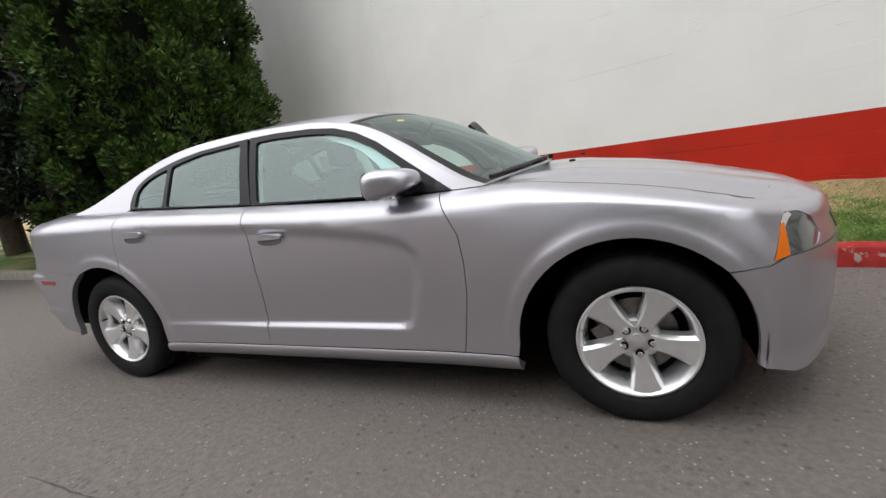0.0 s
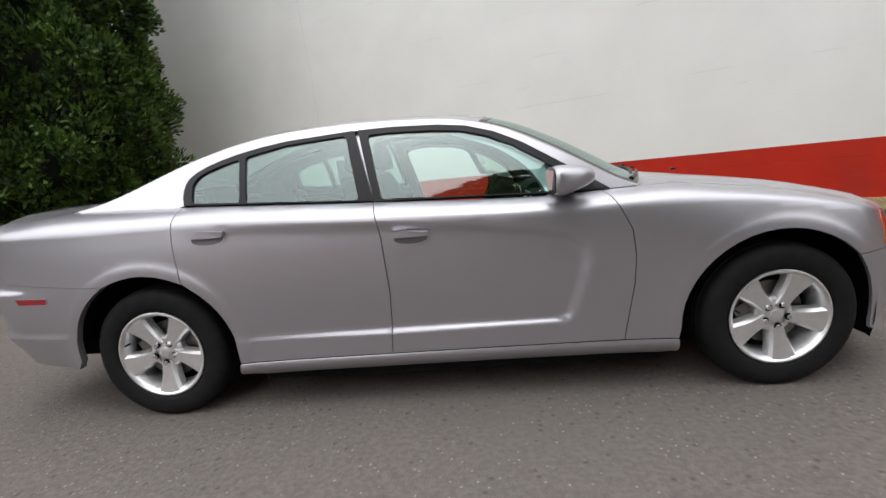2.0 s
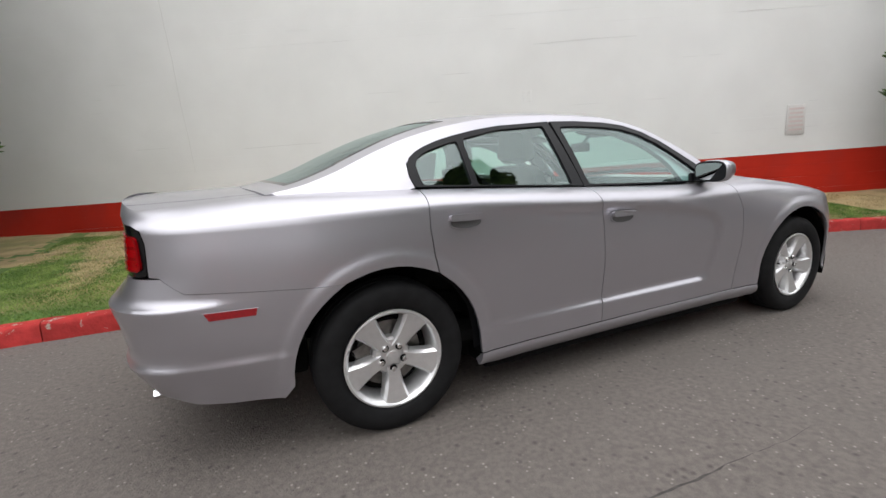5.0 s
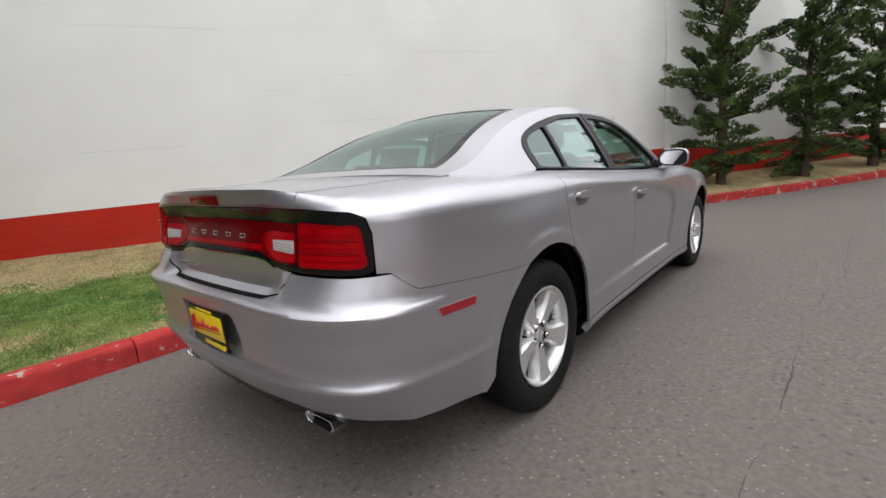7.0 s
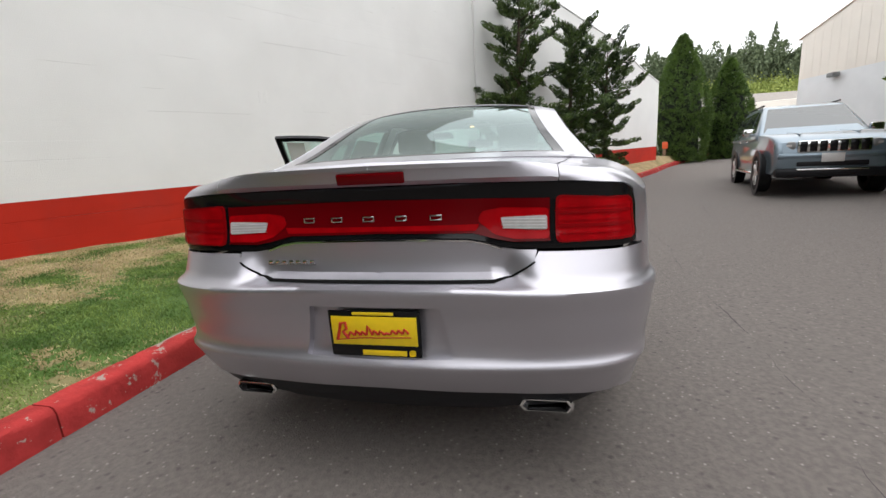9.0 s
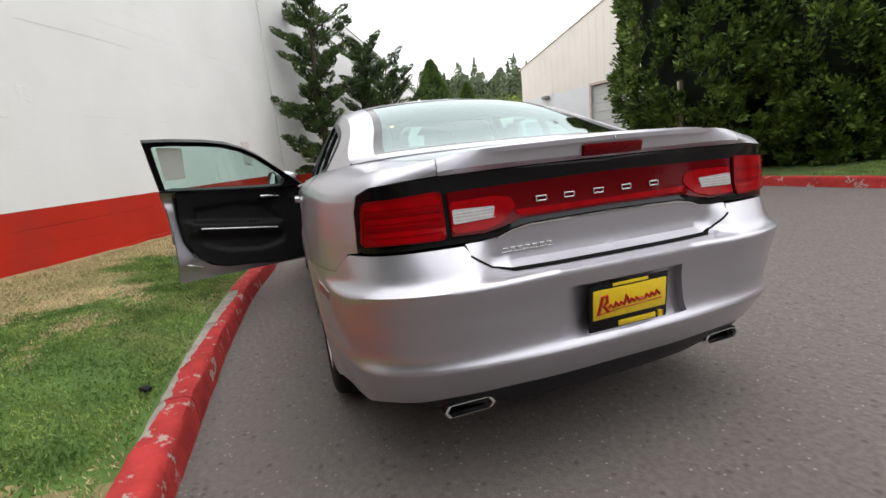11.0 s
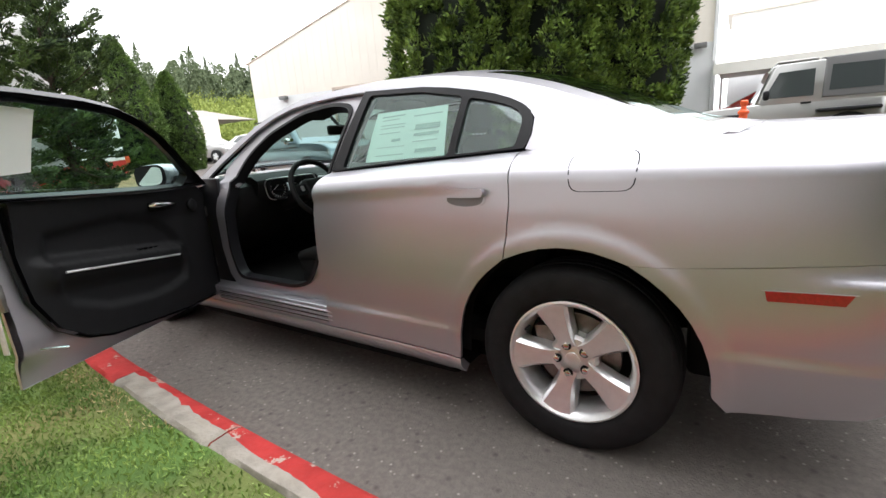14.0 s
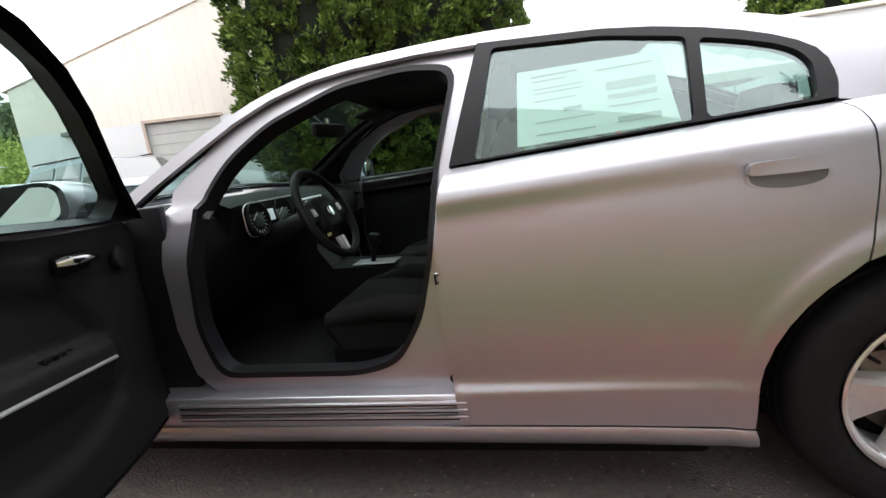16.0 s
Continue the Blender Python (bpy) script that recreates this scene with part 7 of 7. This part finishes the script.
wr_prof = [(-1.70, 0.55), (-1.73, 1.10), (0.20, 1.12), (1.36, 1.06), (1.46, 0.95), (1.48, 0.6), (1.35, 0.5), (-1.6, 0.5)]
wr_cab = [(-1.70, 1.05), (-1.68, 1.78), (-1.5, 1.84), (-0.05, 1.82), (0.03, 1.76), (0.27, 1.12), (0.22, 1.05)]
taper2 = lambda z: 0.82 if z < 1.1 else 0.82 - 0.06 * (z - 1.1) / 0.7
wr = vehicle("parked_off_roader", pose(-2.42, -9.5, float(gz(-2.4, -9.5)) - 0.05, 0, 0, 3), "silver two-door off-road car with a black hardtop", SILV2, wr_prof, wr_cab, 0.93, taper2,
             [[(-0.62, 1.2), (-0.62, 1.68), (-0.08, 1.66), (0.14, 1.2)]], (-1.12, 0.92), 0.40, [((0.24, 1.18), (0.04, 1.74))], cabin_paint=SILV2)
items = [("front_bumper", pose(1.56, 0, 0.58), (0.16, 1.55, 0.2), 0.05, BLACK), ("spare_tyre", pose(-1.83, 0, 1.05), (0.2, 0.7, 0.7), 0.09, RUBBER), ("roof_light", pose(-0.36, 0, 1.85), (0.62, 1.36, 0.04), 0.018, SILV2)]
for s in (-1, 1):
    items += [("fender_flare", pose(0.92, s * 0.86, 0.92), (0.90, 0.22, 0.07), 0.03, BLACK), ("fender_flare", pose(-1.12, s * 0.86, 0.92), (0.90, 0.22, 0.07), 0.03, BLACK), ("mirror", pose(0.12, s * 0.95, 1.26), (0.1, 0.2, 0.18), 0.04, BLACK), ("door_handle", pose(-0.52, s * 0.775, 1.08), (0.16, 0.03, 0.03), 0.01, BLACK), ("indicator", pose(1.38, s * 0.9, 0.93), (0.05, 0.1, 0.05), 0.01, AMBER), ("headlamp", pose(1.48, s * 0.5, 0.86), (0.05, 0.2, 0.2), 0.05, CLEAR_LAMP)]
bits(wr, items)
bm = bmesh.new()
loft_body(bm, [(-1.74, 1.13), (-1.72, 1.79), (-1.55, 1.87), (-0.74, 1.86), (-0.72, 1.13)], 0.945, taper2)
part("hardtop", bm, HARDTOP, wr, "dark grey hardtop")
for s in (-1, 1):
    bm = bmesh.new()
    bm.faces.new([bm.verts.new((x, s * (0.945 * taper2(z) + 0.004), z)) for x, z in ((-1.58, 1.27), (-1.56, 1.70), (-0.86, 1.71), (-0.84, 1.27))])
    e = bmesh.ops.extrude_face_region(bm, geom=bm.faces[:])
    bmesh.ops.translate(bm, vec=(0, s * 0.006, 0), verts=[q_ for q_ in e["geom"] if isinstance(q_, bmesh.types.BMVert)])
    part("side_window", bm, TINT, wr, smooth=False)

sed_prof = [(-2.2, 0.45), (-2.25, 0.8), (-2.1, 0.98), (-1.3, 1.0), (0.9, 0.98), (1.9, 0.85), (2.2, 0.7), (2.25, 0.45), (2.1, 0.28), (-2.1, 0.28)]
sed_cab = [(-1.75, 0.95), (-1.1, 1.36), (-0.5, 1.45), (0.2, 1.42), (1.05, 0.98), (0.9, 0.9)]
taper3 = lambda z: 1.0 if z < 0.95 else 1.0 - 0.28 * (z - 0.95) / 0.5
swin = [[(-1.2, 1.02), (-0.85, 1.34), (-0.35, 1.38), (-0.35, 1.02)], [(-0.27, 1.02), (-0.27, 1.38), (0.15, 1.36), (0.7, 1.02)]]
for nm, x, y, a, paint, lab in (("parked_car", -6.6, -12.6, 2, REDP, "red car parked under the white tent"), ("parked_car", -2.6, -14.2, 5, REDP, "red car parked behind the off-road car"), ("parked_car", 24.0, -12.9, 190, SILV2, "silver car parked far along the road"), ("parked_car", 29, -16.0, 200, MAROON, "maroon car in the far row"), ("parked_car", 33.5, -17.0, 200, WHITEP, "white car in the far row"), ("parked_car", 21.5, -14.5, 195, WHITEP, "white car parked beside the far row")):
    vehicle(nm, pose(x, y, float(gz(x, y)), 0, 0, a), lab, paint, sed_prof, sed_cab, 0.88, taper3, swin, (-1.35, 1.35), 0.32, [((0.98, 1.02), (0.25, 1.40)), ((-1.68, 1.0), (-1.12, 1.33))], group="far parked cars")

# traffic cone, bollard, posts
ORANGE = mat("cone_orange", (0.75, 0.11, 0.03), 0.5, vary=0.12, vscale=12)
WSTRIPE = mat("reflective_white", (0.7, 0.7, 0.68), 0.4, vary=0.1, vscale=30)


def traffic_cone(x, y, h=0.71):
    c = empty("traffic_cone", pose(x, y, float(gz(x, y))), "orange traffic cone with white bands on the asphalt", "traffic cone", "traffic cones")
    bm = bmesh.new()
    box(bm, pose(0, 0, 0.02), 0.36, 0.36, 0.04, 0.012)
    part("base", bm, ORANGE, c)
    rad = lambda z: 0.135 - 0.11 * z / h
    for nm, z0, z1, material in (("cone_shell", 0.04, 0.36, ORANGE), ("white_band", 0.36, 0.46, WSTRIPE), ("cone_shell", 0.46, 0.53, ORANGE), ("white_band", 0.53, h, WSTRIPE)):
        bm = bmesh.new()
        lathe(bm, [(rad(z0), z0), (rad(z1), z1)] + ([(0.0, z1)] if z1 == h else []), 28)
        part(nm, bm, material, c)


traffic_cone(-1.35, -5.35)
traffic_cone(3.75, -6.0)


def bollard(x, y):
    b = empty("bollard", pose(x, y, float(gz(x, y))), "slim orange marker post with white bands on a black base", "bollard", "marker posts")
    bm = bmesh.new()
    lathe(bm, [(0.0, 0.06), (0.1, 0.055), (0.2, 0.03), (0.21, 0.0)], 24)
    part("base", bm, RUBBER, b)
    zb = [0.05, 0.66, 0.76, 0.83, 0.93, 1.06]
    for k in range(5):
        bm = bmesh.new()
        cyl(bm, pose(0, 0, (zb[k] + zb[k + 1]) / 2), 0.05, zb[k + 1] - zb[k], 20)
        part("tube" if k % 2 == 0 else "white_band", bm, ORANGE if k % 2 == 0 else WSTRIPE, b)
    bm = bmesh.new()
    lathe(bm, [(0.05, 1.06), (0.068, 1.075), (0.068, 1.10), (0.034, 1.13), (0.03, 1.17), (0.05, 1.20), (0.05, 1.235), (0.03, 1.25), (0.0, 1.252)], 20)
    part("top_grip", bm, ORANGE, b)


bollard(-2.0, -5.25)
bollard(-3.53, -5.35)

WOOD = mat("weathered_post_wood", (0.24, 0.15, 0.09), 0.85, vary=0.35, vscale=25, bump=0.5, bscale=60)
post = empty("marker_post", pose(18.6, -6.15, 0.50), "short wooden post with a small red sign by the kerb", "post")
bm = bmesh.new()
box(bm, pose(0, 0, 0.5), 0.12, 0.12, 1.0, 0.01)
part("post_shaft", bm, WOOD, post)
bm = bmesh.new()
box(bm, pose(-0.07, 0, 0.83, 0, 0, 0), 0.02, 0.24, 0.30, 0.004)
part("post_sign", bm, ORANGE, post)
sp = empty("sign_post", pose(3.0, -6.15, 0.2), "pale post with a narrow white sign by the evergreens", "post")
bm = bmesh.new()
box(bm, pose(0, 0, 0.95), 0.08, 0.08, 1.9, 0.01)
part("post_shaft", bm, WOOD, sp)
bm = bmesh.new()
box(bm, pose(-0.03, 0.06, 1.66, 0, 0, 30), 0.02, 0.14, 0.42, 0.004)
part("post_sign", bm, WSTRIPE, sp)

cottage = tagged(new("far_building"), "low pale building with a shallow grey roof", "building")
bm = bmesh.new()
box(bm, pose(36, -15.5, 2.2, 0, 0, -25), 14, 8, 3.2, 0.05)
part("building_wall", bm, SIDING, cottage)
bm = bmesh.new()
slab_profile(bm, [(29, 3.7), (36, 5.0), (43, 3.7)], -20, -11, 0.1)
part("building_roof", bm, mat("grey_shingle", (0.30, 0.27, 0.24), 0.85, vary=0.2, vscale=6), cottage)

# wooded slope in the distance
fp, fdirs, sp_, sd_ = [], [], [], []
def hill_z(d):
    return 2.0 + 9.0 * step01(40, 108, d)


for i in range(440):
    a = radians(RNG.uniform(-48, 14))
    d = RNG.uniform(88, 113)
    x, y = d * math.cos(a), d * math.sin(a)
    g = float(hill_z(d))
    h = RNG.uniform(4.0, 8.5) * (1.25 if RNG.random() < 0.25 else 1)
    spire = RNG.random() < 0.10
    h = h * (1.3 if spire else 1)
    rad_ = h * (RNG.uniform(0.24, 0.30) if spire else RNG.uniform(0.24, 0.42))
    m = 620
    t_ = RNG.uniform(0, 1, m)
    th = RNG.uniform(0, 2 * np.pi, m)
    rr = rad_ * np.clip(1 - t_, 0.02, 1) ** (1.0 if spire else 0.5) * RNG.uniform(0.35, 1.05, m) * (1 + 0.22 * np.sin(3 * th + 9 * t_ + i) + 0.15 * np.sin(5 * th - 17 * t_ + 2 * i))
    fp.append(np.stack([x + np.cos(th) * rr, y + np.sin(th) * rr, g + t_ * h], 1))
    fdirs.append(np.tile([0, 0, 1.0], (m, 1)))
for i in range(420):
    a = radians(RNG.uniform(-46, 4))
    d = RNG.uniform(48, 97)
    m = 300
    c = np.array([d * math.cos(a), d * math.sin(a), float(hill_z(d)) + 0.2])
    o = RNG.normal(0, 1, (m, 3)) * np.array([1.7, 1.7, 1.0])
    o[:, 2] = np.abs(o[:, 2])
    sp_.append(c + o)
    sd_.append(np.tile([0, 0, 1.0], (m, 1)))
# distance haze is mixed into these leaf colours, making them paler
WOODS = leafy("hazy_wood_green", (0.09, 0.12, 0.07), (0.24, 0.29, 0.16), rough=0.8)
HILLG = mat("hillside_green", (0.10, 0.14, 0.05), 0.95, vary=0.4, vscale=0.3)
hg = [[(d * math.cos(a), d * math.sin(a), float(hill_z(d)) + 0.4 * noise.noise((d * 0.1, a * 8, 2))) for d in np.linspace(38, 118, 18)] for a in np.radians(np.arange(-54, 21, 3.0))]
n18 = 18
hill = put("hillside", [p for r in hg for p in r], [(i * n18 + j, (i + 1) * n18 + j, (i + 1) * n18 + j + 1, i * n18 + j + 1) for i in range(len(hg) - 1) for j in range(n18 - 1)], HILLG)
tagged(hill, "green wooded hillside in the distance", "hill", kind="structure")
BRUSH = leafy("yellow_green_brush", (0.16, 0.21, 0.05), (0.38, 0.42, 0.11), rough=0.8)
o = tagged(leaves("far_woods", np.vstack(fp), np.vstack(fdirs), 0.48, 0.30, WOODS, None), "hazy mixed trees on a rise far behind", "woods", kind="stuff")
o = tagged(leaves("far_brush", np.vstack(sp_), np.vstack(sd_), 0.38, 0.22, BRUSH, None), "yellow-green brush below the far trees", "brush", kind="stuff")

# ---- lawn grass, wall details ----
def blades(name, n, x0, x1, ymin, ymax, zf, material, label, tall=0.045, dry=None):
    x = RNG.uniform(x0, x1, n)
    t = RNG.uniform(0, 1, n)
    y0, y1 = ymin(x), ymax(x)
    y = y0 + (y1 - y0) * t
    keep = np.array([noise.noise((a * 0.8, b * 0.8, 4)) + 0.5 * noise.noise((a * 3, b * 3, 8)) for a, b in zip(x, y)]) > RNG.uniform(-1.0, 0.35, n)
    if dry is not None:
        s = (y - kerb_y(x)) / np.maximum(0.3, wall_y(x) - kerb_y(x)) + np.array([0.7 * noise.noise((a * 0.8, b * 0.8, 3)) + 0.45 * noise.noise((a * 2.6, b * 2.6, 6)) for a, b in zip(x, y)])
        s = s + 0.42 * step01(0.42, 0.17, y - kerb_y(x))
        share = step01(0.30, 0.72, s)
        keep &= RNG.uniform(0, 1, n) < (share if dry else 1 - 0.93 * share)
    x, y = x[keep], y[keep]
    C = np.stack([x, y, zf(x, y) + tall * 0.35], 1)
    return tagged(leaves(name, C, np.tile([0, 0, 1.0], (len(x), 1)), tall, 0.0062, material, None, 0.6), label, "grass", kind="stuff")


GRASS = leafy("grass_blades", (0.07, 0.14, 0.025), (0.29, 0.38, 0.10), rough=0.6)
STRAW = leafy("dry_grass_blades", (0.34, 0.27, 0.13), (0.62, 0.51, 0.30), rough=0.7)
blades("grass", 360000, -4.5, 6.2, lambda x: kerb_y(x) + 0.17, lambda x: kerb_y(x) + 0.17 + (wall_y(x) - kerb_y(x)) * 0.85, lawn_z, GRASS, "short green grass blades on the lawn", 0.025, dry=False)
blades("dry_grass", 130000, -4.5, 7.0, lambda x: kerb_y(x) + 0.17, lambda x: wall_y(x) - 0.12, lawn_z, STRAW, "dry straw-coloured grass towards the wall", 0.028, dry=True)
blades("grass", 16000, -6.0, 1.0, lambda x: np.full(np.shape(x), -8.1), lambda x: np.full(np.shape(x), -6.55), lambda x, y: gz(x, y) + 0.14, GRASS, "short green grass on the far strip")


def on_wall(s, z, d=-0.004):
    """A pose on the long wall's face: s metres from its left end."""
    return main_wall.matrix_world @ Matrix.Translation((s, d, z))


def wall_s(x):
    return (x - WALL_L[0]) / WALL_D[0]


SIGNW = mat("faded_sign", (0.66, 0.635, 0.615), 0.5, vary=0.08, vscale=30)
SIGNR = mat("faded_red_print", (0.64, 0.54, 0.52), 0.6)
sign = empty("wall_sign", on_wall(wall_s(6.27), 1.32, -0.012), "small faded parking sign on the white wall", "sign")
bm = bmesh.new()
box(bm, pose(0, 0, 0), 0.30, 0.006, 0.46, 0.002)
part("sign_plate", bm, SIGNW, sign)
for k in range(6):
    bm = bmesh.new()
    box(bm, pose(0, -0.004, 0.17 - 0.065 * k), 0.24 - 0.03 * (k % 2), 0.002, 0.03)
    part("print_bar", bm, SIGNR, sign)
CRACKM = mat("open_joint", (0.60, 0.59, 0.57), 0.9)
for nm, pts in (("wall_crack", [(2.36, 1.2), (2.35, 1.7), (2.31, 2.3), (2.30, 2.9), (2.26, 3.6), (2.22, 4.4)]), ("wall_crack", [(6.2, 1.73), (6.7, 1.735), (7.2, 1.73), (7.6, 1.735)]), ("wall_crack", [(7.9, 2.75), (8.8, 2.77), (9.6, 2.76)]), ("wall_crack", [(3.2, 1.5), (4.0, 1.51), (4.5, 1.50)])):
    bm = bmesh.new()
    dense_ = []
    for (a0, b0), (a1, b1) in zip(pts, pts[1:]):
        for k in range(8):
            f = k / 8
            dense_.append((5.0 + a0 + (a1 - a0) * f + 0.008 * noise.noise((a0 * 9 + f * 7, b0, 1)), -0.0012, b0 + (b1 - b0) * f + 0.006 * noise.noise((a0, b0 * 9 + f * 7, 3))))
    tube(bm, dense_, 0.0032, 4)
    ob = part(nm, bm, CRACKM, main_wall)
rj = random.Random(8)
for k in range(46):
    a0, b0, ln = rj.uniform(5.5, 17.5), 0.8 + 0.2 * rj.randrange(2, 18), rj.uniform(0.08, 0.55)
    bm = bmesh.new()
    tube(bm, [(a0 + ln * q / 6, -0.0008, b0 + 0.0035 * noise.noise((a0 + q * 0.7, b0, k))) for q in range(7)], [0.0006, 0.002, 0.0026, 0.0018, 0.0028, 0.002, 0.0006], 4)
    part("wall_crack", bm, CRACKM if k % 3 else WHITE, main_wall)
bm = bmesh.new()
gp = {}
for i in range(15):
    for j in range(17):
        u, v = i / 14 * 2 - 1, j / 16 * 2 - 1
        reach = 0.86 + 0.22 * noise.noise((u * 2.3, v * 2.3, 4))
        rim = max(abs(u), abs(v))
        lift = 0.006 * max(0.0, min(1.0, (reach - rim) * 9)) * (0.55 + 0.9 * abs(noise.noise((u * 3, v * 3, 1))) + 0.5 * abs(noise.noise((u * 8, v * 8, 2))))
        gp[i, j] = bm.verts.new((wall_s(2.34) + u * 0.092, 0.0015 - lift, 1.985 + v * 0.108))
for i in range(14):
    for j in range(16):
        bm.faces.new((gp[i, j], gp[i + 1, j], gp[i + 1, j + 1], gp[i, j + 1]))
part("render_patch", bm, WHITE, main_wall, "lumpy filled patch", smooth=False)
litter = empty("litter", pose(-1.38, 1.77, float(lawn_z(-1.38, 1.77)) + 0.015, 10, 5, 30), "small crumpled black scrap on the lawn edge", "litter")
bm = bmesh.new()
bmesh.ops.create_icosphere(bm, subdivisions=2, radius=0.034)
for v in bm.verts:
    v.co = Vector((v.co.x * 1.3, v.co.y * 0.7, v.co.z * 0.5)) * (1 + 0.5 * noise.noise(v.co * 30))
part("scrap", bm, RUBBER, litter, smooth=False)

# the long seam and a few cracks in the asphalt
SEAM = mat("asphalt_seam", (0.075, 0.068, 0.063), 0.9, vary=0.4, vscale=30)
for nm, pts, wd in (("road_seam", [(-3.2, -1.5), (-2.35, -1.60), (-1.85, -1.68), (-1.1, -1.75), (-0.47, -1.77), (0.34, -1.79), (1.6, -2.0), (3.1, -2.06), (5.0, -2.3)], 0.010), ("road_crack", [(3.0, -3.4), (3.9, -3.2), (5.2, -3.5), (6.6, -3.3)], 0.006), ("road_crack", [(-1.0, -2.9), (-0.4, -3.3), (0.2, -3.2), (0.9, -3.6)], 0.005)):
    vs, fs = [], []
    run = []
    for (x0, y0), (x1, y1) in zip(pts, pts[1:]):
        n = max(2, int(math.hypot(x1 - x0, y1 - y0) / 0.04))
        run += [(x0 + (x1 - x0) * k / n, y0 + (y1 - y0) * k / n) for k in range(n)]
    for x, y in run:
        y = y + 0.035 * noise.noise((x * 2.3, 1, 4)) + 0.014 * noise.noise((x * 11, 3, 2))
        w = 0.55 * wd * max(0.0, 0.30 + 1.0 * noise.noise((x * 2.1, y, 9)) + 0.7 * noise.noise((x * 19, 1, 5)))
        z = float(gz(x, y)) + 0.0022
        vs += [(x, y - w, z), (x, y + w, z)]
    fs = [(2 * k, 2 * k + 2, 2 * k + 3, 2 * k + 1) for k in range(len(run) - 1)]
    put(nm, vs, fs, SEAM, ground)
